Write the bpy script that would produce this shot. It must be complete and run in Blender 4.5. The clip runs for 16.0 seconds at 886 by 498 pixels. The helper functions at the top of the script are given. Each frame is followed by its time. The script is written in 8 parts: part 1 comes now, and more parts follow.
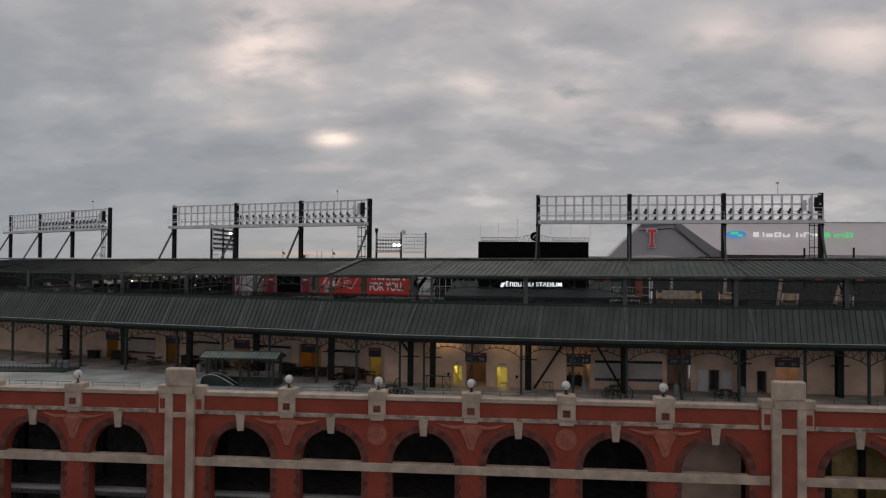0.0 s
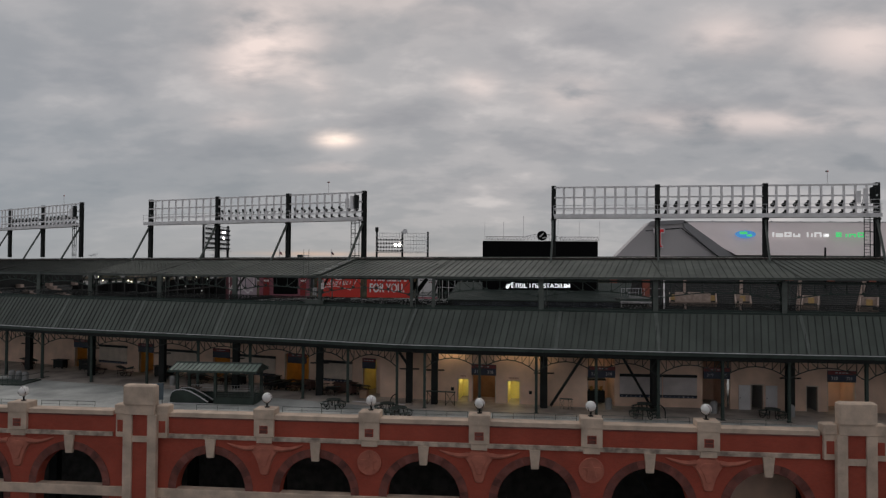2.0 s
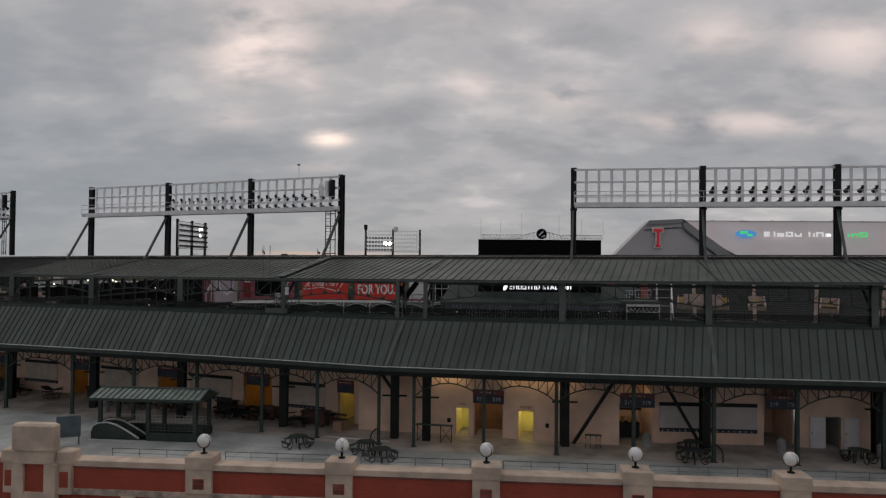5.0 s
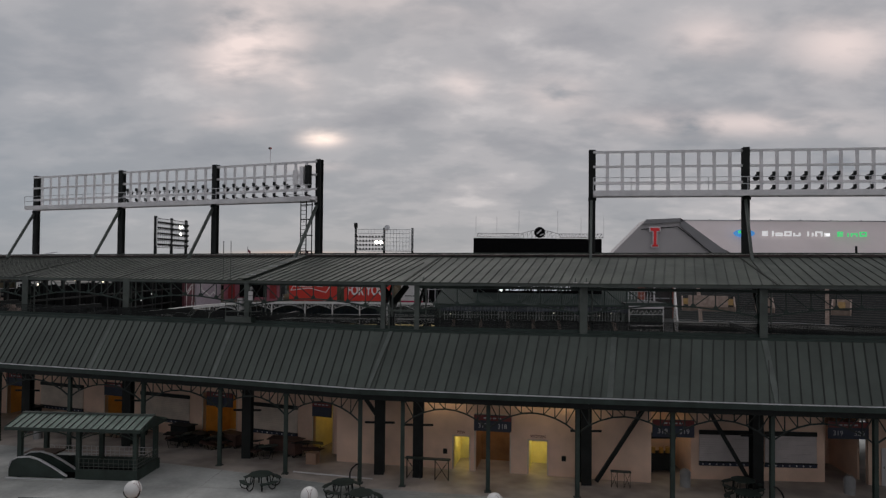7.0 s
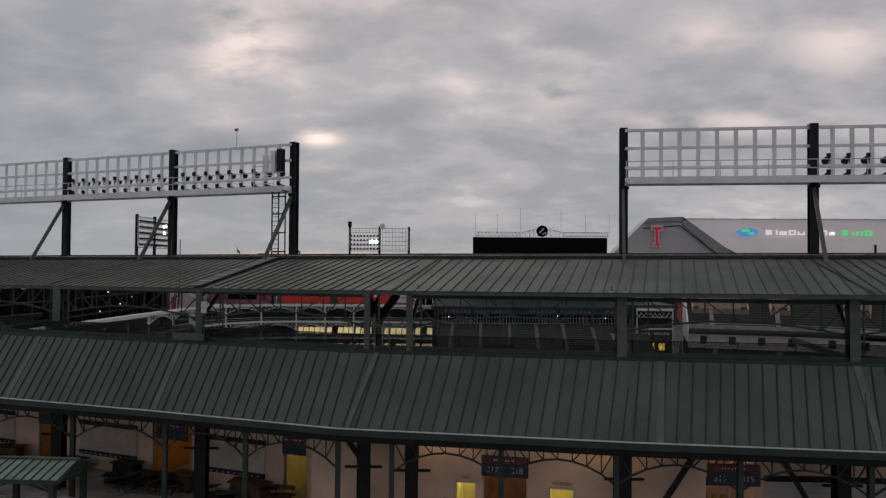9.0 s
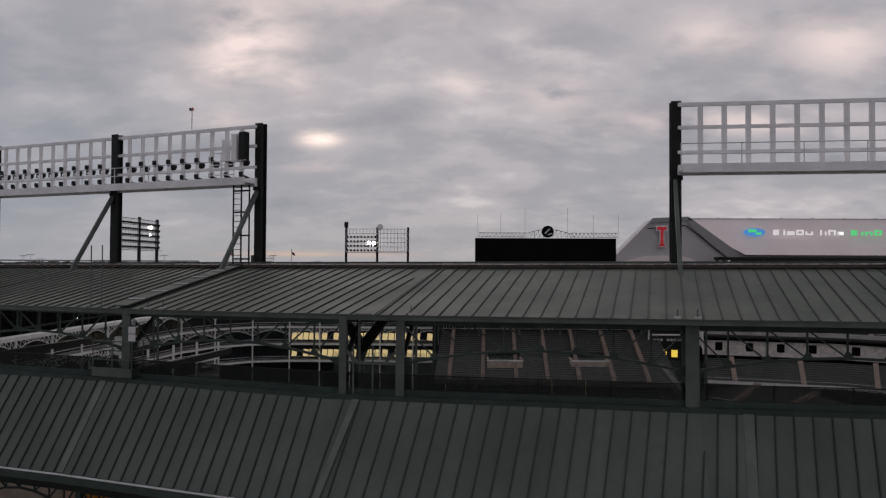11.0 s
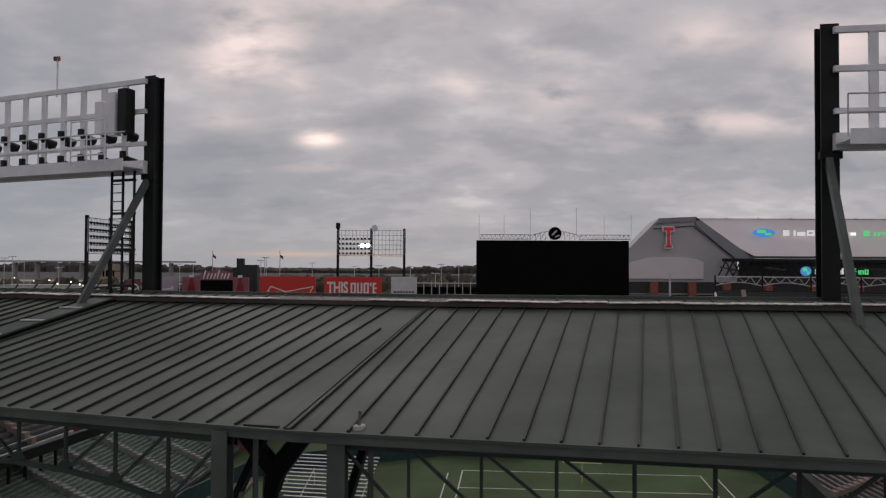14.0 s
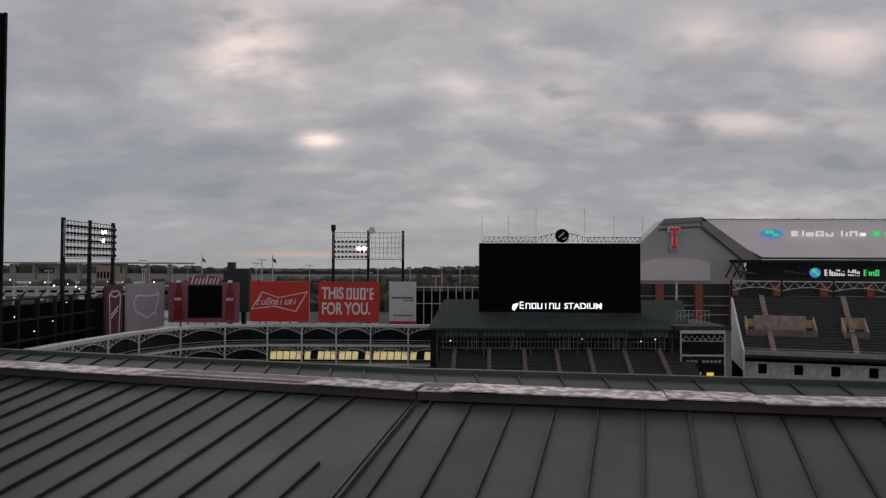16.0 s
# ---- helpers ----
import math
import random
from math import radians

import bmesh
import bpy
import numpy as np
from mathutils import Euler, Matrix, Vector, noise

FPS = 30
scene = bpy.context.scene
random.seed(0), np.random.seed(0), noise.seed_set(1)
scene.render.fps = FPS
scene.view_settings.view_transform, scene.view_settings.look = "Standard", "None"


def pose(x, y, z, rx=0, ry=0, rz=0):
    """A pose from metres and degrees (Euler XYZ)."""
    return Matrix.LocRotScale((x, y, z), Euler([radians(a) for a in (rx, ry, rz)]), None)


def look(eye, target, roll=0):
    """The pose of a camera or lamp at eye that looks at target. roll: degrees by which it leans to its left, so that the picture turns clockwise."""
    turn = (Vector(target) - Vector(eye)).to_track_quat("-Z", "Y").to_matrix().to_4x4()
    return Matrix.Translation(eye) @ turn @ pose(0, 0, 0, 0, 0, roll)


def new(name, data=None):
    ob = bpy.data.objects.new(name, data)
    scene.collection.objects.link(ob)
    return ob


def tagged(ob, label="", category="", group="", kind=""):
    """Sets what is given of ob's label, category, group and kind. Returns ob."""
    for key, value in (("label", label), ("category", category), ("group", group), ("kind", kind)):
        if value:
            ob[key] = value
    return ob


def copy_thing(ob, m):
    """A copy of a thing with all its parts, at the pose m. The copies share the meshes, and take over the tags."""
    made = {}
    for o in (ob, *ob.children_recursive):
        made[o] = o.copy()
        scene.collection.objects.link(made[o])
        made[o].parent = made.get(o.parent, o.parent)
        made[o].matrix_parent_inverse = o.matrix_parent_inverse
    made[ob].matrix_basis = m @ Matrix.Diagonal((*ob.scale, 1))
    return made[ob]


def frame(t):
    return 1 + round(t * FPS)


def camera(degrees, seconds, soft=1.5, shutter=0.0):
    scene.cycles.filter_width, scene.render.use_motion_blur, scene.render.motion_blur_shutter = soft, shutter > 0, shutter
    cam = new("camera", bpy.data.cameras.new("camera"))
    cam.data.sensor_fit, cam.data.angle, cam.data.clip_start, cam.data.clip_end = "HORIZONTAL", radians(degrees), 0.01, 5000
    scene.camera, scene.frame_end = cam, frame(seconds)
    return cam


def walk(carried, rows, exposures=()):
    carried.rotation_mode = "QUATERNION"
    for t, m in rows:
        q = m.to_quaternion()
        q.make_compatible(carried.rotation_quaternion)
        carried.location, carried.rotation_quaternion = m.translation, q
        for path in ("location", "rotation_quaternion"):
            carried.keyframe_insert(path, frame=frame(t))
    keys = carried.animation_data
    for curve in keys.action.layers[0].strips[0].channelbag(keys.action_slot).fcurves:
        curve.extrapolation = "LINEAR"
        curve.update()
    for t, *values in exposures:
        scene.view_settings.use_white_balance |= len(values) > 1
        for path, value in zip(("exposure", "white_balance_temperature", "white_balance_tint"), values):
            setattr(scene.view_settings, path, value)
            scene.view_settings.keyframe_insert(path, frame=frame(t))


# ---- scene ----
cam = camera(65.9, 16.0, soft=1.3)
PATH = [
    (0, (0.730, 0.237, 29.999), (0.667, 2.236, 30.040), 0.40),
    (0.5, (0.669, 2.482, 29.974), (0.603, 4.480, 30.016), 0.40),
    (1, (0.581, 4.667, 29.940), (0.513, 6.665, 29.983), 0.40),
    (1.5, (0.490, 6.819, 29.911), (0.421, 8.817, 29.955), 0.40),
    (2, (0.408, 8.961, 29.891), (0.337, 10.960, 29.934), 0.40),
    (2.5, (0.332, 11.112, 29.878), (0.258, 13.110, 29.921), 0.40),
    (3, (0.243, 13.257, 29.872), (0.168, 15.255, 29.916), 0.30),
    (3.5, (0.129, 15.376, 29.885), (0.052, 17.374, 29.929), 0.30),
    (4, (0.028, 17.508, 29.890), (-0.036, 19.506, 29.932), 0.40),
    (6.5, (-0.457, 28.265, 29.824), (-0.496, 30.264, 29.869), 0.50),
    (7, (-0.513, 30.377, 29.836), (-0.542, 32.376, 29.879), 0.50),
    (7.5, (-0.566, 32.480, 29.855), (-0.591, 34.479, 29.899), 0.50),
    (8, (-0.624, 34.589, 29.895), (-0.645, 36.588, 29.939), 0.40),
    (8.5, (-0.680, 36.692, 29.956), (-0.703, 38.692, 29.999), 0.40),
    (9, (-0.721, 38.774, 30.028), (-0.743, 40.773, 30.070), 0.40),
    (11.5, (-0.894, 49.164, 30.660), (-0.917, 51.163, 30.703), 0.30),
    (12, (-0.895, 51.232, 30.811), (-0.917, 53.231, 30.854), 0.30),
    (12.5, (-0.850, 53.308, 30.987), (-0.872, 55.308, 31.028), 0.30),
    (13, (-0.795, 55.374, 31.160), (-0.816, 57.374, 31.202), 0.30),
    (13.5, (-0.754, 57.424, 31.325), (-0.777, 59.424, 31.366), 0.40),
    (14, (-0.748, 59.467, 31.485), (-0.771, 61.466, 31.528), 0.30),
    (14.5, (-0.777, 61.509, 31.658), (-0.800, 63.508, 31.700), 0.20),
    (15, (-0.813, 63.570, 31.860), (-0.837, 65.569, 31.904), 0.20),
    (15.5, (-0.838, 65.669, 32.085), (-0.862, 67.668, 32.127), 0.30),
    (16, (-0.847, 67.790, 32.316), (-0.872, 69.789, 32.360), 0.20),
]
walk(cam, [(t, look(eye, target, roll)) for t, eye, target, roll in PATH],
     [(0, -0.02, 6590, 10), (4.2, 0, 6590, 10), (6.5, 0, 6500, 11), (9.2, 0, 6500, 12), (11.5, 0.03, 6560, 15), (13.6, 0.03, 6560, 15), (15, -0.03, 6520, 12), (16, -0.07, 6480, 11)])

# ---- world, sun, exposure ----
scene.view_settings.exposure = 0.0
CLOUD_GAIN = 1.04


def build_world():
    w = bpy.data.worlds.new("overcast_dusk")
    scene.world = w
    w.use_nodes = True
    nt = w.node_tree
    nt.nodes.clear()
    N, L = nt.nodes.new, nt.links.new
    out, bg = N("ShaderNodeOutputWorld"), N("ShaderNodeBackground")
    tc, sep = N("ShaderNodeTexCoord"), N("ShaderNodeSeparateXYZ")
    L(tc.outputs["Generated"], sep.inputs[0])

    def m(op, a, b=None, c=None, clamp=False):
        n = N("ShaderNodeMath")
        n.operation, n.use_clamp = op, clamp
        for k, v in enumerate((a, b, c)):
            if v is None:
                continue
            if isinstance(v, (int, float)):
                n.inputs[k].default_value = v
            else:
                L(v, n.inputs[k])
        return n.outputs[0]

    def ramp(fac, stops, mode="EASE"):
        n = N("ShaderNodeValToRGB")
        n.color_ramp.interpolation = mode
        el = n.color_ramp.elements
        while len(el) < len(stops):
            el.new(0.5)
        for e, (p, c) in zip(el, stops):
            e.position, e.color = p, (*c, 1)
        L(fac, n.inputs[0])
        return n.outputs[0]

    def mix(fac, a, b, kind="MIX"):
        n = N("ShaderNodeMix")
        n.data_type, n.blend_type, n.clamp_factor = "RGBA", kind, True
        for k, v in ((0, fac), (6, a), (7, b)):
            if isinstance(v, (int, float)):
                n.inputs[k].default_value = v
            elif isinstance(v, tuple):
                n.inputs[k].default_value = (*v, 1)
            else:
                L(v, n.inputs[k])
        return n.outputs[2]

    x, y, z = sep.outputs
    zz = m("MAXIMUM", z, 0.0)
    up = m("ADD", zz, 0.30)
    # a flat cloud layer seen in perspective
    px, py = m("DIVIDE", x, up), m("DIVIDE", m("ABSOLUTE", y), up)
    comb = N("ShaderNodeCombineXYZ")
    L(px, comb.inputs[0]), L(py, comb.inputs[1])
    map1 = N("ShaderNodeMapping")
    map1.inputs["Rotation"].default_value = (0, 0, radians(-10))
    map1.inputs["Scale"].default_value = (1.0, 1.3, 1)
    map1.inputs["Location"].default_value = (3.1, 1.4, 0)
    L(comb.outputs[0], map1.inputs[0])

    def noise_tex(vec, scale, detail, rough, dist=0.0):
        n = N("ShaderNodeTexNoise")
        n.inputs["Scale"].default_value, n.inputs["Detail"].default_value = scale, detail
        n.inputs["Roughness"].default_value, n.inputs["Distortion"].default_value = rough, dist
        L(vec, n.inputs["Vector"])
        return n.outputs["Fac"]

    big = noise_tex(map1.outputs[0], 1.5, 4, 0.45, 0.1)
    fine = noise_tex(map1.outputs[0], 5.2, 6, 0.5, 0.12)
    streak_map = N("ShaderNodeMapping")
    streak_map.inputs["Scale"].default_value = (2.2, 11.0, 12.0)
    streak_map.inputs["Rotation"].default_value = (0, radians(4), 0)
    L(tc.outputs["Generated"], streak_map.inputs[0])
    streak = noise_tex(streak_map.outputs[0], 1.6, 6, 0.55, 0.6)
    ripple = noise_tex(map1.outputs[0], 15.0, 6, 0.55, 0.15)
    dens = m("ADD", m("MULTIPLY", big, 0.52), m("ADD", m("MULTIPLY", fine, 0.31), m("ADD", m("MULTIPLY", ripple, 0.08), m("MULTIPLY", streak, 0.09))))
    clouds = ramp(dens, [(0.36, (0.270, 0.285, 0.310)), (0.46, (0.345, 0.350, 0.370)),
                         (0.55, (0.430, 0.422, 0.435)), (0.66, (0.58, 0.55, 0.55))])
    # the sun's glow behind thin places of the cloud
    def glow(ta, te, width, height, power):
        dx = m("DIVIDE", m("SUBTRACT", m("DIVIDE", x, m("MAXIMUM", y, 0.05)), ta), width)
        dz = m("DIVIDE", m("SUBTRACT", m("DIVIDE", z, m("MAXIMUM", y, 0.05)), te), height)
        r2 = m("ADD", m("MULTIPLY", dx, dx), m("MULTIPLY", dz, dz))
        return m("MULTIPLY", m("POWER", 2.718, m("MULTIPLY", r2, -1.0)), m("MULTIPLY", m("GREATER_THAN", y, 0.05), power))

    g = None
    for spot in ((-0.305, 0.325, 0.075, 0.055, 1.2), (-0.341, 0.281, 0.035, 0.014, 0.75), (-0.221, 0.262, 0.028, 0.022, 0.55), (-0.338, 0.211, 0.04, 0.012, 0.6),
                 (-0.195, 0.183, 0.030, 0.012, 1.25), (0.011, 0.263, 0.035, 0.02, 0.5), (0.148, 0.250, 0.05, 0.022, 0.5), (0.375, 0.337, 0.06, 0.03, 0.55),
                 (0.565, 0.325, 0.075, 0.04, 0.7), (0.409, 0.209, 0.17, 0.018, 0.6), (-0.12, 0.40, 0.2, 0.05, 0.35), (-0.2, 0.14, 0.05, 0.008, 0.35)):
        one = glow(*spot)
        g = one if g is None else m("ADD", g, one)
    g = m("MULTIPLY", g, m("MULTIPLY_ADD", fine, 3.6, -1.0, True))
    # thicker, darker banks of cloud
    d = None
    for spot in ((0.127, 0.327, 0.11, 0.05, 0.75), (-0.113, 0.216, 0.09, 0.02, 0.7), (0.284, 0.228, 0.07, 0.016, 0.75), (0.127, 0.175, 0.09, 0.018, 0.55),
                 (-0.535, 0.294, 0.16, 0.05, 0.5), (-0.386, 0.165, 0.12, 0.03, 0.5), (0.04, 0.11, 0.12, 0.018, 0.4), (-0.08, 0.30, 0.04, 0.03, 0.4), (0.52, 0.25, 0.12, 0.02, 0.5)):
        one = glow(*spot)
        d = one if d is None else m("ADD", d, one)
    clouds = mix(m("MULTIPLY", d, m("MULTIPLY_ADD", fine, -2.6, 1.9, True)), clouds, (0.275, 0.278, 0.305))
    clouds = mix(g, clouds, (0.92, 0.77, 0.72))
    clouds = mix(m("MULTIPLY", glow(-0.195, 0.184, 0.024, 0.009, 0.95), m("MULTIPLY_ADD", fine, 2.4, -0.5, True)), clouds, (1.5, 1.22, 1.02))
    # blue-grey, darker cloud to the left, low down
    side = m("MULTIPLY_ADD", x, -1.3, 0.05, True)
    low = m("SUBTRACT", 1.0, m("MULTIPLY", zz, 2.4, None, True), None, True)
    clouds = mix(m("MULTIPLY", side, m("MULTIPLY", low, 0.8)), clouds, (0.205, 0.252, 0.300))
    # clear pale strip over the horizon
    band = m("MULTIPLY", m("POWER", m("SUBTRACT", 1.0, m("MULTIPLY", zz, 9.0, None, True), None, True), 2.0), 0.6)
    clouds = mix(band, clouds, (0.34, 0.36, 0.38))
    g2 = glow(-0.205, 0.013, 0.11, 0.0035, 0.55)
    clouds = mix(m("MULTIPLY", g2, m("MULTIPLY_ADD", streak, 2.0, -0.2, True)), clouds, (0.86, 0.50, 0.28))
    sky = N("ShaderNodeTexSky")
    sky.sky_type, sky.sun_disc = "NISHITA", False
    sky.sun_elevation, sky.sun_rotation = radians(25), radians(-12)
    skyc = mix(1.0, sky.outputs[0], (0.05, 0.05, 0.05), "MULTIPLY")
    col = mix(0.97, skyc, clouds)
    L(col, bg.inputs[0])
    bg.inputs[1].default_value = CLOUD_GAIN
    L(bg.outputs[0], out.inputs[0])


build_world()
sun = new("sun", bpy.data.lights.new("sun", "SUN"))
sun.data.energy, sun.data.angle, sun.data.color = 0.5, radians(40), (1.0, 0.93, 0.88)
sun.matrix_world = look((0, 0, 60), (18, -50, 0))


def lamp(name, kind, m, energy, color, size=1.0, size_y=None):
    d = bpy.data.lights.new(name, kind)
    d.energy, d.color = energy, color
    if kind == "AREA":
        d.size = size
        if size_y:
            d.shape, d.size_y = "RECTANGLE", size_y
    else:
        d.shadow_soft_size = size
    ob = new(name, d)
    ob.matrix_world = m
    return ob


# ---- materials ----
MATS = {}


def mat(name, base, rough=0.6, metal=0.0, vary=0.25, scale=1.2, grain=12.0, bump=0.15, emit=None, spec=0.5, tint=None, island=0.0, edge=0.15):
    """Base colour varied at two scales, with fine relief. tint: a second colour in large stains; edge: their softness."""
    if name in MATS:
        return MATS[name]
    ma = bpy.data.materials.new(name)
    ma.use_nodes = True
    nt = ma.node_tree
    b = nt.nodes["Principled BSDF"]
    N, L = nt.nodes.new, nt.links.new
    tc = N("ShaderNodeTexCoord")
    geo = N("ShaderNodeNewGeometry")
    n1, n2 = N("ShaderNodeTexNoise"), N("ShaderNodeTexNoise")
    for n, s, d in ((n1, scale, 4), (n2, grain, 3)):
        n.inputs["Scale"].default_value, n.inputs["Detail"].default_value = s, d
        L(geo.outputs["Position"], n.inputs["Vector"])
    mx = N("ShaderNodeMix")
    mx.data_type = "RGBA"
    second = tint or tuple(c * (1 - vary) for c in base)
    mx.inputs[6].default_value = (*(c * (1 + vary * 0.5) for c in base), 1)
    mx.inputs[7].default_value = (*second, 1)
    r = N("ShaderNodeMapRange")
    r.inputs[1].default_value, r.inputs[2].default_value = 0.5 - edge, 0.5 + edge
    L(n1.outputs["Fac"], r.inputs[0]), L(r.outputs[0], mx.inputs[0])
    mg = N("ShaderNodeMix")
    mg.data_type, mg.blend_type = "RGBA", "MULTIPLY"
    mg.inputs[0].default_value = 1.0
    r2 = N("ShaderNodeMapRange")
    r2.inputs[3].default_value, r2.inputs[4].default_value = 1 - vary * 0.6, 1 + vary * 0.6
    L(n2.outputs["Fac"], r2.inputs[0])
    L(mx.outputs[2], mg.inputs[6]), L(r2.outputs[0], mg.inputs[7])
    last = mg.outputs[2]
    if island:
        oi = N("ShaderNodeObjectInfo")
        r3 = N("ShaderNodeMapRange")
        r3.inputs[3].default_value, r3.inputs[4].default_value = 1 - island, 1 + island
        L(oi.outputs["Random"], r3.inputs[0])
        m3 = N("ShaderNodeMix")
        m3.data_type, m3.blend_type = "RGBA", "MULTIPLY"
        m3.inputs[0].default_value = 1.0
        L(last, m3.inputs[6]), L(r3.outputs[0], m3.inputs[7])
        last = m3.outputs[2]
    L(last, b.inputs["Base Color"])
    b.inputs["Metallic"].default_value = metal
    b.inputs["Specular IOR Level"].default_value = spec
    rr = N("ShaderNodeMapRange")
    rr.inputs[3].default_value, rr.inputs[4].default_value = max(0.03, rough - 0.1), min(1, rough + 0.1)
    L(n1.outputs["Fac"], rr.inputs[0]), L(rr.outputs[0], b.inputs["Roughness"])
    if bump:
        bp = N("ShaderNodeBump")
        bp.inputs["Strength"].default_value, bp.inputs["Distance"].default_value = bump, 0.02
        L(n2.outputs["Fac"], bp.inputs["Height"]), L(bp.outputs[0], b.inputs["Normal"])
    if emit:
        b.inputs["Emission Color"].default_value = (*emit[:3], 1)
        b.inputs["Emission Strength"].default_value = emit[3]
    MATS[name] = ma
    return ma


def brick_mat(name, base, dark, mortar):
    if name in MATS:
        return MATS[name]
    ma = mat(name, base, 0.85, vary=0.3, scale=0.5, grain=20)
    nt = ma.node_tree
    N, L = nt.nodes.new, nt.links.new
    b = nt.nodes["Principled BSDF"]
    tc, mp = N("ShaderNodeTexCoord"), N("ShaderNodeMapping")
    mp.inputs["Rotation"].default_value = (radians(90), 0, 0)
    L(tc.outputs["Object"], mp.inputs[0])
    br = N("ShaderNodeTexBrick")
    br.inputs["Scale"].default_value = 1.0
    br.inputs["Brick Width"].default_value, br.inputs["Row Height"].default_value = 0.22, 0.075
    br.inputs["Mortar Size"].default_value = 0.008
    br.inputs["Color1"].default_value, br.inputs["Color2"].default_value = (*base, 1), (*dark, 1)
    br.inputs["Mortar"].default_value = (*mortar, 1)
    L(mp.outputs[0], br.inputs["Vector"])
    mx = N("ShaderNodeMix")
    mx.data_type, mx.blend_type = "RGBA", "MIX"
    mx.inputs[0].default_value = 0.6
    old = b.inputs["Base Color"].links[0].from_socket
    L(old, mx.inputs[6]), L(br.outputs["Color"], mx.inputs[7]), L(mx.outputs[2], b.inputs["Base Color"])
    return ma


BRICK = brick_mat("red_brick", (0.40, 0.066, 0.037), (0.28, 0.047, 0.030), (0.34, 0.108, 0.072))
BRICK_DARK = mat("dark_brick", (0.185, 0.066, 0.053), 0.85, vary=0.35, grain=14, island=0.25)
CAST = mat("cast_stone", (0.62, 0.48, 0.375), 0.85, vary=0.22, scale=0.8, grain=12, tint=(0.46, 0.36, 0.285))
STAINED = mat("stained_stone", (0.50, 0.40, 0.32), 0.9, vary=0.4, scale=1.3, grain=9, tint=(0.22, 0.17, 0.14))
TERRA = mat("terracotta_relief", (0.47, 0.155, 0.105), 0.8, vary=0.2, grain=8)
CONC = mat("terrace_concrete", (0.46, 0.47, 0.45), 0.75, vary=0.3, scale=0.25, grain=5, tint=(0.27, 0.28, 0.27), bump=0.1)
CONC2 = mat("plain_concrete", (0.34, 0.33, 0.31), 0.8, vary=0.25, scale=0.4, grain=6)
ROOF_UP = mat("weathered_green_roof", (0.076, 0.088, 0.074), 0.62, metal=0.0, vary=0.26, scale=0.45, grain=3.0, bump=0.05, island=0.09, spec=0.34, tint=(0.060, 0.072, 0.062))
ROOF_LOW = mat("dark_green_roof", (0.064, 0.080, 0.068), 0.5, vary=0.2, scale=0.35, grain=3.0, bump=0.05, island=0.12)
SEAM = mat("roof_seam", (0.022, 0.026, 0.023), 0.6, vary=0.3)
FLASH = mat("ridge_flashing", (0.68, 0.605, 0.585), 0.7, vary=0.4, scale=5.5, grain=26, tint=(0.36, 0.31, 0.295), island=0.14, edge=0.06)
GREEN = mat("green_steel", (0.034, 0.050, 0.043), 0.5, vary=0.25, grain=6, spec=0.35)
GREEN2 = mat("green_gutter", (0.085, 0.100, 0.090), 0.45, vary=0.25, grain=4)
DARK = mat("dark_steel", (0.011, 0.013, 0.0125), 0.55, vary=0.3, grain=6, spec=0.25)
GALV = mat("pale_steel", (0.62, 0.62, 0.64), 0.5, metal=0.1, vary=0.15, grain=5)
BANK = mat("light_bank_steel", (0.84, 0.82, 0.83), 0.5, vary=0.1, grain=5)
WHITE = mat("white_steel", (0.70, 0.70, 0.69), 0.5, vary=0.12, grain=4)
CREAM = mat("cream_block_wall", (0.74, 0.525, 0.40), 0.85, vary=0.18, scale=0.5, grain=4)
CREAM2 = mat("cream_trim", (0.58, 0.49, 0.41), 0.8, vary=0.15)
BLACK = mat("black_panel", (0.004, 0.004, 0.0045), 0.8, vary=0.2, spec=0.08)
YELLOW = mat("yellow_room", (0.80, 0.72, 0.32), 0.8, vary=0.1)
BLUE = mat("navy_sign", (0.022, 0.03, 0.055), 0.5, vary=0.2)
SIGNRED = mat("sign_red", (0.17, 0.025, 0.025), 0.5, vary=0.1)
RED = mat("red_board", (0.60, 0.035, 0.022), 0.5, vary=0.06, scale=0.2, bump=0)
OFFWHITE = mat("white_board", (0.62, 0.60, 0.60), 0.6, vary=0.08, bump=0)
INK = mat("board_ink", (0.75, 0.73, 0.72), 0.6, vary=0.05, bump=0)
PINK = mat("pinkish_board", (0.30, 0.10, 0.13), 0.6, vary=0.15, bump=0)
SEATGREEN = mat("green_seats", (0.060, 0.115, 0.080), 0.55, vary=0.4, scale=1.5, grain=3)
SEATBLUE = mat("dark_seats", (0.012, 0.016, 0.016), 0.55, vary=0.4, scale=1.5, grain=3)
AISLE = mat("aisle_concrete", (0.25, 0.19, 0.16), 0.85, vary=0.2)
GRASS = mat("turf", (0.060, 0.095, 0.035), 0.9, vary=0.25, scale=0.08, grain=0.6, bump=0.05)
WALLGREEN = mat("outfield_pad", (0.02, 0.055, 0.055), 0.7, vary=0.2)
LINE = mat("field_line", (0.7, 0.7, 0.68), 0.8, vary=0.1)
YEL = mat("yellow_paint", (0.75, 0.55, 0.05), 0.5, vary=0.1)
BALLW = mat("white_globe", (0.80, 0.79, 0.77), 0.35, vary=0.06, bump=0)
ASPHALT = mat("asphalt", (0.06, 0.06, 0.06), 0.9, vary=0.4, scale=0.02, grain=0.3)
LAMPGLOW = mat("flood_glow", (0.9, 0.9, 0.9), 0.4, emit=(1.0, 0.93, 0.82, 9.0))
LETTERGLOW = mat("letter_glow", (0.9, 0.9, 0.9), 0.4, emit=(0.93, 0.97, 1.0, 1.25))


